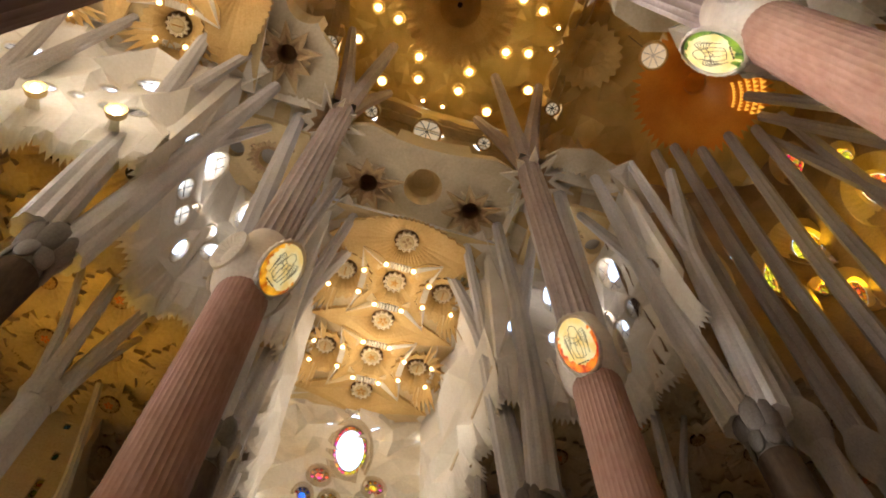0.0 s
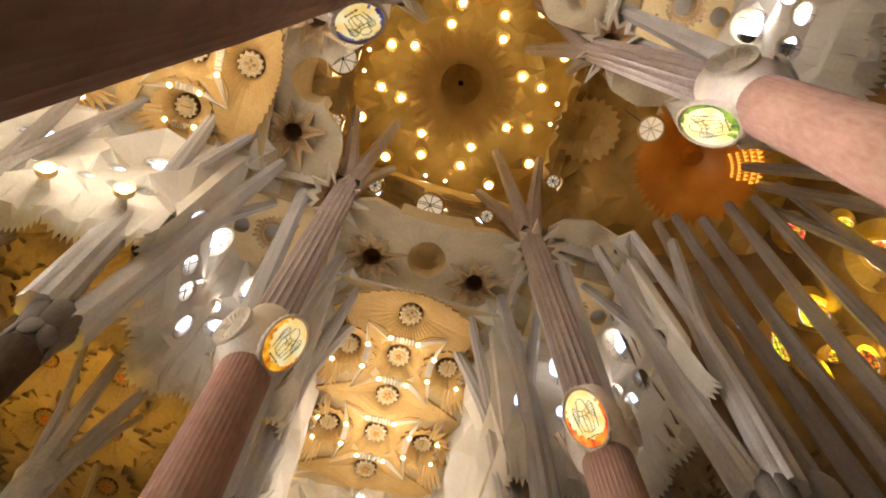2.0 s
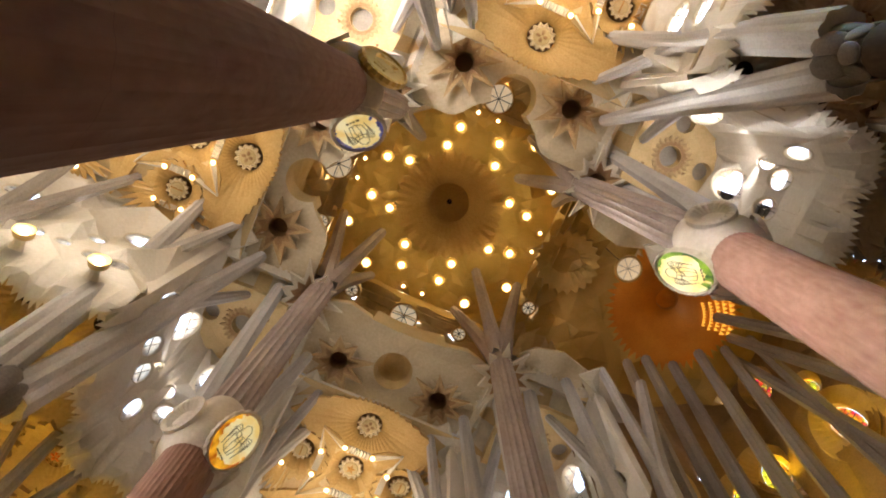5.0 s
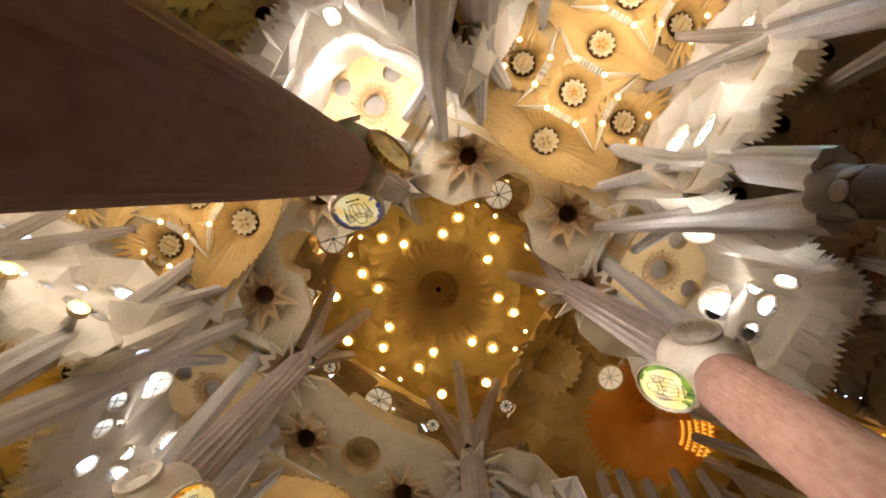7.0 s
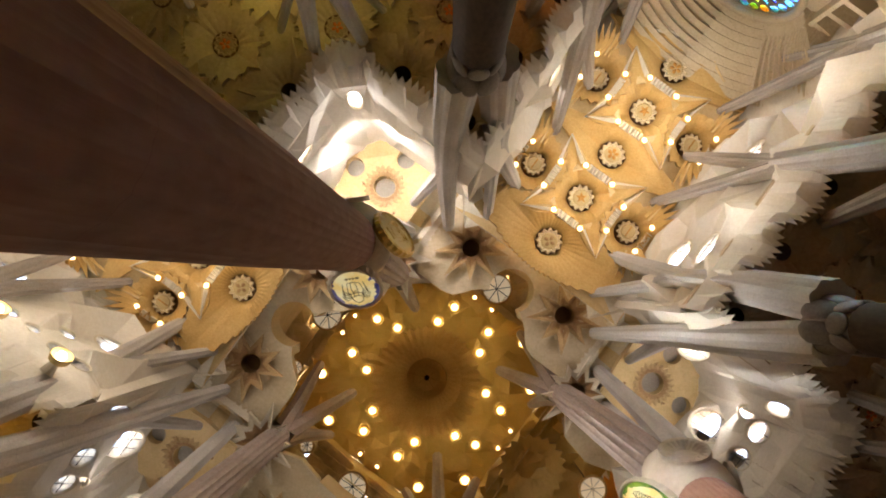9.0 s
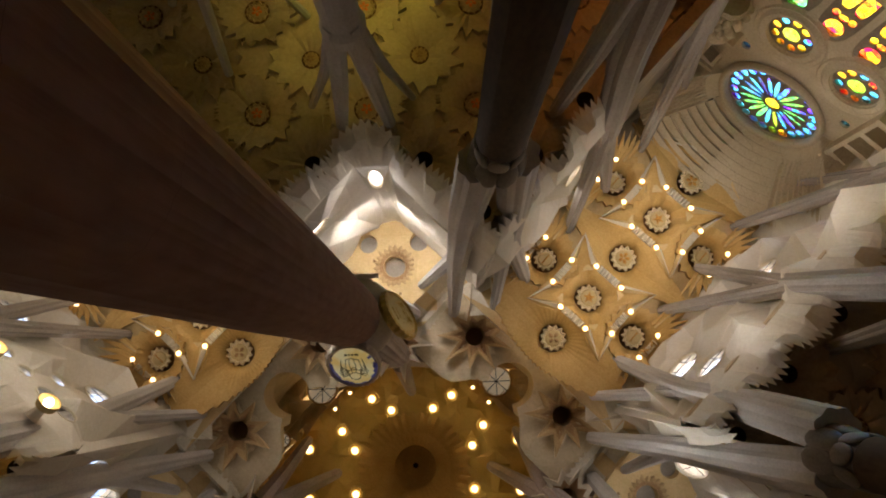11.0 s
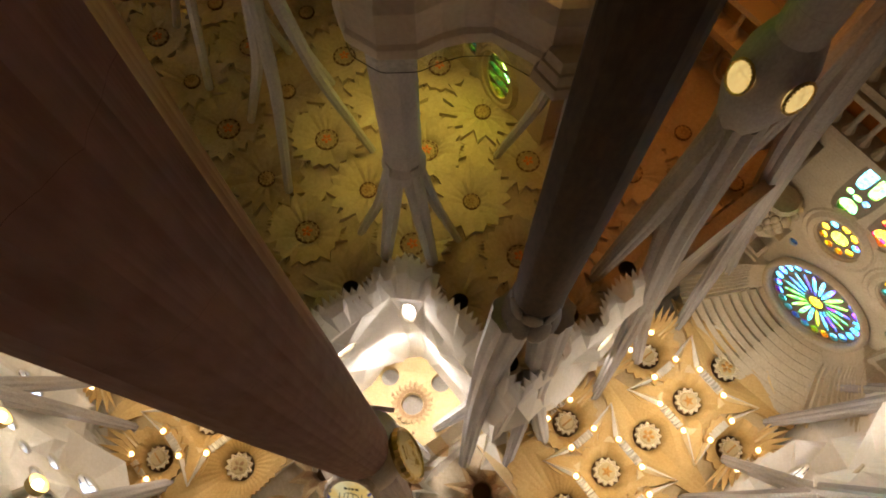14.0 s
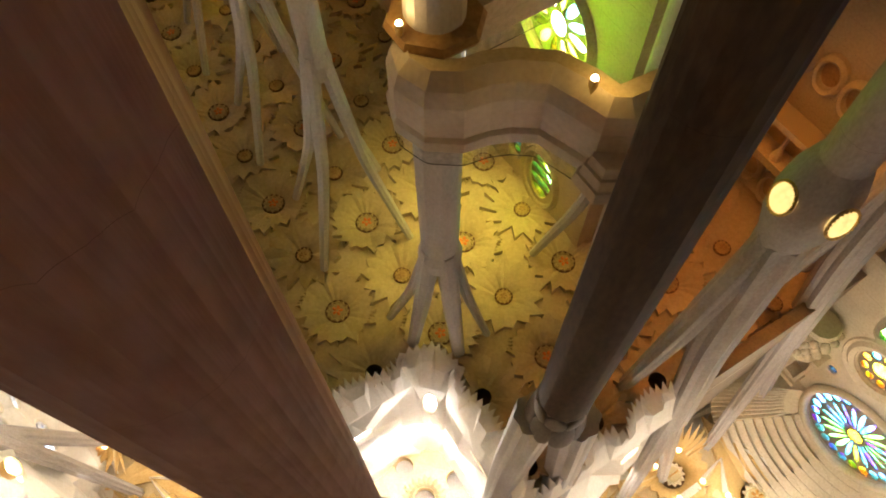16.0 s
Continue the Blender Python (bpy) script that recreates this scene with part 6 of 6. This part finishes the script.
def aisle_column(x, y, node, r=0.85, spread=2.1, top=32.8, limbs=None):
    c = thing("aisle_column", "pale stone aisle column with four slender branches", "column", "aisle columns", at=(x, y, 0))
    mb = Mesh()
    fluted(mb, [(r * 1.25, 0, 0), (r * 1.25, 0.5, 0), (r, 0.8, 0.4)] + [(r - 0.12 * k / 12 * r, 0.9 + (node - 1.6) * k / 12, 0.7) for k in range(13)] + [(r * 1.05, node - 0.2, 0.5), (r * 0.98, node + 0.5, 0.4), (r * 0.5, node + 0.9, 0.2)], 8, 0.09, 0.02, 48)
    part("shaft", mb, GRANITE, c)
    for a, reach, thick in limbs or [(math.pi / 4 + i * math.pi / 2 + 0.15, spread * 1.25, 1.0) for i in range(4)]:
        d = Vector((math.cos(a), math.sin(a), 0))
        mb = Mesh()
        tube(mb, [d * (r * 0.45) + Vector((0, 0, node - 0.6)), d * (r * 0.6 + 0.3 * reach) + Vector((0, 0, node + 0.5 * (top - node))), d * reach + Vector((0, 0, top))], [r * 0.48 * thick, r * 0.42 * thick, r * 0.32 * thick], 16, 0.06)
        part("branch", mb, GRANITE, c)
    return c


for sx, sy in SPOTS:
    # the thick limbs lean to the crossing's two arms, the thin ones along the aisles
    aisle_column(sx * 15, sy * 15, 25.6, limbs=[(math.atan2(-sy * v, -sx * u), reach, thick) for u, v, reach, thick in ((1, 0.06, 1.65, 1.0), (0.06, 1, 1.65, 1.0), (-0.64, 0.77, 2.5, 0.62), (0.72, -0.7, 2.2, 0.62))])
for x in (-22.5, -30, -37.5, -45):
    aisle_column(x, -14.2, 21.5, 0.6, 2.6)
    aisle_column(x, 14.2, 21.5, 0.6, 2.6)
for sx, sy in SPOTS:
    aisle_column(sx * 13.6, sy * 22.5, 22.0, 0.6, 2.2)


def apse_column(bx, by, tx, ty, top=55.0):
    c = thing("apse_column", "tall slender grey apse column that leans inward", "column", "apse columns", at=(bx, by, 0))
    mb = Mesh()
    fluted(mb, [(0.8, 0, 0), (0.8, 0.5, 0), (0.68, 0.7, 0.4)] + [(0.66, 0.9 + 25 * k / 10, 0.8) for k in range(11)], 8, 0.1, 0.02, 48)
    part("shaft", mb, SHADED_GRANITE, c)
    mb = Mesh()
    lathe(mb, [(0.62, 25.6), (0.95, 26.6), (0.95, 27.6), (0.6, 28.6)], 20)
    part("knot", mb, SHADED_GRANITE, c, smooth=True)
    mb = Mesh()
    tube(mb, [(0, 0, 28.2), ((tx - bx) * 0.4, (ty - by) * 0.4, 42), (tx - bx, ty - by, top)], [0.55, 0.5, 0.36], 24, 0.1)
    part("upper_shaft", mb, SHADED_GRANITE, c)
    return c


for s in (-1, 1):
    for bx, by, tx, ty in ((18.5, 8.0, 17.4, 4.6), (22.4, 8.7, 18.6, 3.7), (23.6, 7.6, 20.8, 3.3), (27.3, 7.4, 22.2, 1.6), (28.4, 5.2, 24.0, 0.5), (28.9, 1.0, 25.4, -1.0)):
        apse_column(bx, by * s, tx, ty * s)

# ---- medallions in the vaults ----
def vault_medallion(kind, r):
    c = thing("vault_medallion", {"star": "ivory scalloped vault medallion with an orange gilt star", "bar": "ivory scalloped vault medallion with a slim gilt bar", "flower": "ivory scalloped vault medallion with a rosette", "cross": "ivory scalloped vault medallion with a rust cross rosette",
                                  "aisle": "brown vault medallion with a red rosette in a dark red ring", "aisle_small": "small brown vault medallion with a dark ring"}[kind], "medallion", "vault medallions")
    mb = Mesh()
    n = 48
    v = []
    lobes = 12
    for s, z in ((1.0, 0.0), (0.98, -0.08), (0.86, -0.14), (0.72, -0.06), (0.55, -0.10)):
        for i in range(n):
            a = 2 * math.pi * i / n
            g = r * s * (1 + (0.26 * abs(math.cos(lobes * a / 2)) ** 2 - 0.12) * (s > 0.7))
            v.append((g * math.cos(a), g * math.sin(a), z))
    mb.add(v, bands(5, n) + [tuple(range(4 * n, 5 * n)), tuple(range(n))])
    part("disc", mb, {"aisle": AISLE_DEEP, "aisle_small": TAN}.get(kind, BRONZE), c)
    if not kind.startswith("aisle"):
        mb = Mesh()
        v = [(r * s * (1 + k * 0.05) * math.cos(2 * math.pi * i / n), r * s * (1 + k * 0.05) * math.sin(2 * math.pi * i / n), z) for s, z in ((0.70, -0.07), (0.56, -0.13)) for i in range(n) for k in ((-1) ** i,)]
        mb.add(v, bands(2, n) + [tuple(range(n, 2 * n))])
        part("field", mb, FIELD, c, "dull gold field")
    mb = Mesh()
    e = r * 0.5
    if kind == "star":
        v = [((e if i % 2 == 0 else e * 0.42) * math.cos(math.pi * i / 5), (e if i % 2 == 0 else e * 0.42) * math.sin(math.pi * i / 5), -0.17) for i in range(10)]
        mb.add(v + [(0, 0, -0.24)], [(i, (i + 1) % 10, 10) for i in range(10)])
    elif kind == "bar":
        mb.add([(-0.06 * r, -e * 1.1, -0.15), (0.06 * r, -e * 1.1, -0.15), (0.06 * r, e * 1.1, -0.15), (-0.06 * r, e * 1.1, -0.15), (0, -e * 1.1, -0.2), (0, e * 1.1, -0.2)], [(0, 4, 5, 3), (4, 1, 2, 5)])
    else:
        for i in range(5 if kind != "cross" else 4):
            a = 2 * math.pi * i / (5 if kind != "cross" else 4)
            q = petal(e * 0.15, e, e * 0.7, a, 6)
            mb.add([(x, y, -0.15) for x, y in q] + [(0.55 * e * math.cos(a), 0.55 * e * math.sin(a), -0.21)], [(k, (k + 1) % 12, 12) for k in range(12)])
    part("emblem", mb, {"star": GILT, "bar": GILT, "flower": GILT, "cross": RUST, "aisle": RED, "aisle_small": RUST}[kind], c)
    if kind.startswith("aisle"):
        mb = Mesh()
        tube(mb, [(r * 1.02 * math.cos(2 * math.pi * i / 24), r * 1.02 * math.sin(2 * math.pi * i / 24), -0.05) for i in range(25)], [0.05] * 25, 6, 0)
        part("ring", mb, RUST_DARK, c, "dark red-brown ring")
    return c


PLACED = {}


def put_medallion(kind, r, at, yaw=0.0):
    key = kind
    m = pose(*at, 0, 0, yaw)
    if key not in PLACED:
        PLACED[key] = vault_medallion(kind, r)
        PLACED[key].matrix_basis = m
    else:
        copy_thing(PLACED[key], m)


BULBS = {}
# self-lit dish added round each bulb to imitate its halo
LAMP_HALO = glow("amber_lamp_halo", (1.0, 0.62, 0.16), 0.2)


def ceiling_lamp(at, r, mat, size):
    m = pose(*at)
    if size in BULBS:
        return copy_thing(BULBS[size], m)
    c = thing("ceiling_lamp", "%s warm glowing ceiling lamp in a vault hollow" % size, "lamp", "ceiling lamps")
    mb = Mesh()
    lathe(mb, [(0.01, -r * 0.5), (r * 0.6, -r * 0.4), (r * 0.95, 0), (r * 0.8, r * 0.45), (0.01, r * 0.6)], 16)
    part("bulb", mb, mat, c, "glowing bulb", smooth=True)
    mb = Mesh()
    lathe(mb, [(0.01, r * 0.5), (r * 0.9, r * 0.35), (r * 1.3, r * 0.15), (r * 1.35, r * 0.3), (r * 0.9, r * 0.7), (0.01, r * 0.9)], 20)
    part("dish", mb, LAMP_HALO, c, "glowing amber dish for the lamp's halo")
    c.matrix_basis = m
    BULBS[size] = c
    return c


for turn, far in ((0, 32), (180, 30), (-90, 46)):
    R = pose(0, 0, 0, 0, 0, turn)
    axis = [14.55 + 3.58 * k for k in range(int((far - 14.6) / 3.58) + 1)]
    for k, y in enumerate(axis):
        p = R @ Vector((0, -y, Z_ARM + 0.72))
        put_medallion(("cross" if k == 0 else "star" if k % 2 else "flower"), 0.8, p, 20 * k + turn)
        if k < len(axis) - 1:
            for s in (-1, 1):
                ceiling_lamp(R @ Vector((s * 1.05, -y - 1.72, Z_ARM - 0.3)), 0.15, LAMP_SMALL, "small")
    for y in [18.12 + 7.16 * k for k in range(int((far - 18.2) / 7.16) + 1)]:
        for s in (-1, 1):
            put_medallion("bar", 0.7, R @ Vector((s * 3.82, -y, Z_ARM + 0.68)), turn)
            put_medallion("cross", 0.5, R @ Vector((s * 5.8, -y, Z_ARM + 0.3)), turn)
            for a in (2.5, 4.78):
                for b in (-0.95, 0.95):
                    ceiling_lamp(R @ Vector((s * a, -y + b, Z_ARM - 0.35)), 0.15, LAMP_SMALL, "small")
    for y in axis[:-1:2] if far < 40 else axis[:6:2]:
        bulb_light(R @ Vector((0, -y - 1.75, Z_ARM - 1.6)), 27, (1.0, 0.76, 0.46), 0.4)
for a, b, s in top_lamps:
    ceiling_lamp((a, b, Z_TOP - (0.5 if s else 0.45)), 0.28 if s == 1 else 0.33 if s == 2 else 0.14, LAMP, "large" if s == 1 else "wide" if s == 2 else "pin")
    if s == 1:
        bulb_light((a, b, Z_TOP - 1.0), 10.0, (1.0, 0.75, 0.32), 0.2)
for spots in (SPOTS_SW, SPOTS_NW, SPOTS_SE, SPOTS_NE):
    for x, y, big, i, j in spots:
        if big and abs(x) < 42:
            put_medallion("aisle", 0.55, (x, y, Z_AISLE + 0.40), 30 * i)
        elif not big and i + j >= 9 and abs(x) < 42:
            put_medallion("aisle_small", 0.39, (x, y, Z_AISLE + 0.36), 30 * j)


def oculus(at, r, bars=None):
    c = thing("oculus", "round pale glass oculus with radial bars", "oculus", "oculi", at=at)
    mb = Mesh()
    mb.add(ring(0, 0, 0.25, r, 28) + ring(0, 0, 0.4, r * 0.5, 28), bands(2, 28) + [tuple(range(28, 56))])
    part("pane", mb, MILK, c, smooth=True)
    for i in range(8):
        a = 2 * math.pi * i / 8
        mb = Mesh()
        tube(mb, [(0, 0, 0.3), (r * math.cos(a), r * math.sin(a), 0.15)], [0.035, 0.035], 5, 0)
        part("bar", mb, bars or IRON, c)
    mb = Mesh()
    tube(mb, [(r * math.cos(2 * math.pi * i / 28), r * math.sin(2 * math.pi * i / 28), 0.1) for i in range(29)], [0.1] * 29, 6, 0)
    part("rim", mb, GOLD, c)
    return c


# the pane's own glow replaces light from behind the oculus
MILK = glow("glowing_milk_glass", (0.95, 0.80, 0.56), 0.11)
for a, b in ((0, 10.4), (0, -10.4), (-10.4, 0)):
    oculus((a, b, 62.0), 1.25)
for a, b in SMALL_OCULI:
    oculus((a, b, 61.95), 0.62)
hung = oculus((13.95, -2.4, 54.4), 1.0, CREAM)
mb = Mesh()
tube(mb, [(0, 0, 0.35), (0, 0, 8.2)], [0.03, 0.03], 6, 0)
part("hanger", mb, IRON, hung, "thin iron hanger")

# ---- south-west gallery round the aisle column ----
def gallery():
    g = thing("choir_gallery", "curved pale stone choir gallery with a glass rail", "balcony")
    path = [(-15.9, -19.5), (-15.85, -16.4)] + [(-14.25 + 1.6 * math.cos(radians(a)), -14.9 + 1.6 * math.sin(radians(a))) for a in range(198, 17, -36)]
    path += [(-12.6, -15.1), (-12.4, -15.6), (-12.0, -16.15), (-11.3, -16.4), (-10.5, -16.65), (-10.05, -17.3), (-9.8, -20.4)]
    P = [Vector((*p, 0)) for p in path]
    nrm = []
    for i, p in enumerate(P):
        d = (P[min(i + 1, len(P) - 1)] - P[max(i - 1, 0)]).normalized()
        nrm.append(Vector((-d.y, d.x, 0)))

    def strip(prof, name, mat, label=""):
        mb = Mesh()
        v = []
        for o, z in prof:
            v += [(p.x + n.x * o, p.y + n.y * o, z) for p, n in zip(P, nrm)]
        mb.add(v, bands(len(prof), len(P), False) + [tuple(k * len(P) + len(P) - 1 for k in range(len(prof)))])
        return part(name, mb, mat, g, label)
    strip([(-0.55, 13.75), (-0.2, 14.1), (-0.06, 14.55), (-0.06, 15.6), (0.02, 15.75), (0.02, 16.1), (-0.14, 16.12), (-0.16, 15.2), (-0.5, 15.0)], "parapet", CREAM, "faceted pale stone parapet")
    strip([(-0.5, 13.8), (-1.05, 13.85), (-1.05, 15.0), (-0.4, 15.0)], "floor_slab", SAND)
    low, high = -0.06, 16.75
    # the rail is one run of panes with fine gaps
    for i in range(len(P) - 1):
        a, b = P[i] + nrm[i] * low, P[i + 1] + nrm[i + 1] * low
        side = (b - a).normalized() * 0.015
        mb = Mesh()
        mb.add([(a.x + side.x, a.y + side.y, 16.1), (b.x - side.x, b.y - side.y, 16.1), (b.x - side.x, b.y - side.y, high), (a.x + side.x, a.y + side.y, high)], [(0, 1, 2, 3)])
        part("glass_rail", mb, RAIL, g, "clear glass rail").visible_shadow = False
    mb = Mesh()
    tube(mb, [(p.x + n.x * low, p.y + n.y * low, high) for p, n in zip(P, nrm)], [0.013] * len(P), 6, 0)
    part("rail_edge", mb, IRON, g, "thin dark rail edge")
    mb = Mesh()
    v = []
    for r, z in ((0.74, 13.55), (1.18, 13.62), (1.28, 13.8), (1.2, 13.95), (0.74, 14.0)):
        v += ring(-15, -15, z, r, 8, 0.39)
    mb.add(v, bands(5, 8))
    part("collar", mb, RUST, g, "brown octagonal collar under the gallery")
    # stepped stone end of the parapet
    mb = Mesh()
    for k in range(3):
        lathe(mb, [(0.01, 15.2 + 0.35 * k), (0.5 + 0.14 * k, 15.2 + 0.35 * k), (0.58 + 0.14 * k, 15.5 + 0.35 * k), (0.01, 15.55 + 0.35 * k)], 6, 0, (-10.25, -17.0))
    part("corbel", mb, CREAM, g, "stepped pale stone corbel")
    for x, y, z in ((-14.85, -13.95, 13.3), (-11.2, -16.75, 13.35)):
        mb = Mesh()
        lathe(mb, [(0.01, z - 0.10), (0.07, z - 0.08), (0.09, z)], 14, 0, (x, y))
        s = part("spotlight", mb, FLOOD, g, "glowing spotlight")
        mb = Mesh()
        lathe(mb, [(0.095, z - 0.04), (0.12, z), (0.11, z + 0.2), (0.01, z + 0.5)], 14, 0, (x, y))
        part("housing", mb, BRASS, s)
    return g


RAIL = stained("rail_glass", (0.97, 0.98, 0.975), False)
gallery()
bulb_light((-11.15, -17.05, 13.2), 6, (1.0, 0.62, 0.15), 0.15)
bulb_light((-15.0, -13.7, 12.9), 6, (1.0, 0.62, 0.15), 0.15)

# stained glass of the aisle walls
green_rose = [loop2(0, 0, 0.5, 0.55, 12)] + [petal(0.65, 1.75, 0.55, 2 * math.pi * i / 12) for i in range(12)]


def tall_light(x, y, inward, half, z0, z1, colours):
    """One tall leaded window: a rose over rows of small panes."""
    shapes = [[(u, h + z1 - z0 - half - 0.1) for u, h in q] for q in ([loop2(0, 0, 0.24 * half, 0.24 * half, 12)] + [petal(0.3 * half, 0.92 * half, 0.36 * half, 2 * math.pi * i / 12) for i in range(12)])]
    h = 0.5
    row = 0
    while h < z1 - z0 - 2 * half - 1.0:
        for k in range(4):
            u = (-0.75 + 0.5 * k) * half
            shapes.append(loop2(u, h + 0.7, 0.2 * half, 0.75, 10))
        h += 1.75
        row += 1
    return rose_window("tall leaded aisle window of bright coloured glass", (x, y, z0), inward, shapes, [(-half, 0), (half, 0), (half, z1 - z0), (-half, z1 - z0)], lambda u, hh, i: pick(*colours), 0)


mb = Mesh()
plate(mb, [(-22.5, 0), (-15.0, 0), (-15.0, 36), (-22.5, 36)], [loop2(-19.3, 21.6, 1.9, 1.95, 32), loop2(-18.5, 31.0, 0.85, 1.75, 20), loop2(-20.6, 30.4, 0.5, 1.1, 20)], lambda u, h, t: (u, -23 - t, h), 1.0)
tagged(part("wall_gallery_back", mb, SAND), "pale plaster wall behind the gallery, greened by added lamps", "wall", kind="structure")
rose_window("round window of green and white petals behind the gallery", (-19.3, -23.1, 21.6), (0, 1), green_rose, loop2(0, 0, 1.95, 2.0, 32), lambda u, h, i: pick("white", "cyan", "lime", "white"), 0.3)
for x, z, a, b in ((-18.5, 31.2, 1.15, 1.75), (-20.6, 30.4, 0.5, 1.1)):
    sh = [loop2(0, b * (-0.66 + 0.44 * k), a * 0.85 * (1 - 0.22 * abs(k - 1.5)), b * 0.205, 12) for k in range(4)]
    rose_window("slim oval window of green and lime glass", (x, -23.1, z), (0, 1), sh, loop2(0, 0, a * 1.03, b * 1.03, 20), lambda u, h, i: pick("green", "lime", "cyan", "yellow"), 0.35)
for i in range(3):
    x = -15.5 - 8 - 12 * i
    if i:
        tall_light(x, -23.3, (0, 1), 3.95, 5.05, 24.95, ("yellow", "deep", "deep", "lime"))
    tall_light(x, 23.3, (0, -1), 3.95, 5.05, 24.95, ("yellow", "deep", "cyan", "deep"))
for u, z, a, b, colours in NW_LIGHTS:
    panes = 3 if b > 0.5 else 1
    rose_window("small slit of coloured glass high in the aisle wall", (-15.0 - u, 23.1, z), (0, -1), [loop2(0, b * (2 * k + 1 - panes) / panes, a * 0.85, b / panes * 0.88, 10) for k in range(panes)], [(-a, -b), (a, -b), (a, b), (-a, b)], lambda x, h, i: GLASS[colours[i % len(colours)]], 0)
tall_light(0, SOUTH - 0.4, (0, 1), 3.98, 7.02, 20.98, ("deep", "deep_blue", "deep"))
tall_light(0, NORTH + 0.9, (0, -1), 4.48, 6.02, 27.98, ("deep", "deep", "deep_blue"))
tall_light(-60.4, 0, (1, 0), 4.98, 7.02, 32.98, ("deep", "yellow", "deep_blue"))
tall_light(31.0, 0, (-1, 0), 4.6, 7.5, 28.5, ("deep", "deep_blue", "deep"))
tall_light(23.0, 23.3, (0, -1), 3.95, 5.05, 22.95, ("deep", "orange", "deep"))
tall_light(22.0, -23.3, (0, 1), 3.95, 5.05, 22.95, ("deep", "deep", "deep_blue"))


def floodlight(at, inward):
    f = thing("floodlight", "round glowing floodlight in a pale plaster bowl on the ledge", "floodlight", "ledge floodlights", at=at)
    turn = pose(0, 0, 0, 0, 0, math.degrees(math.atan2(inward[1], inward[0]))) @ pose(0, 0, 0, 0, 105, 0)
    mb = Mesh()
    lathe(mb, [(0.01, 0.3), (0.16, 0.24), (0.24, 0.08), (0.18, -0.1), (0.01, -0.14)], 18)
    part("bulb", mb, FLOOD, f, "glowing bulb", smooth=True, m=turn)
    mb = Mesh()
    lathe(mb, [(0.5, 0.16), (0.42, -0.12), (0.26, -0.26), (0.01, -0.3), (0.26, -0.36), (0.48, -0.18), (0.54, 0.16)], 20)
    part("bowl", mb, PALE, f, "pale gold plaster bowl", m=turn)
    mb = Mesh()
    tube(mb, [(-inward[0] * 0.2, -inward[1] * 0.2, -0.1), (-inward[0] * 0.85, -inward[1] * 0.85, -0.3)], [0.2, 0.34], 12, 0)
    part("bracket", mb, WHITE, f, "white plaster bracket")
    return f


for x, y, z in FLOODS_AND_FILL[8:]:
    floodlight((x, y, z), (0 if abs(x) > 10 else -x / 5.0, 0 if abs(x) < 10 else -y / 5.0))
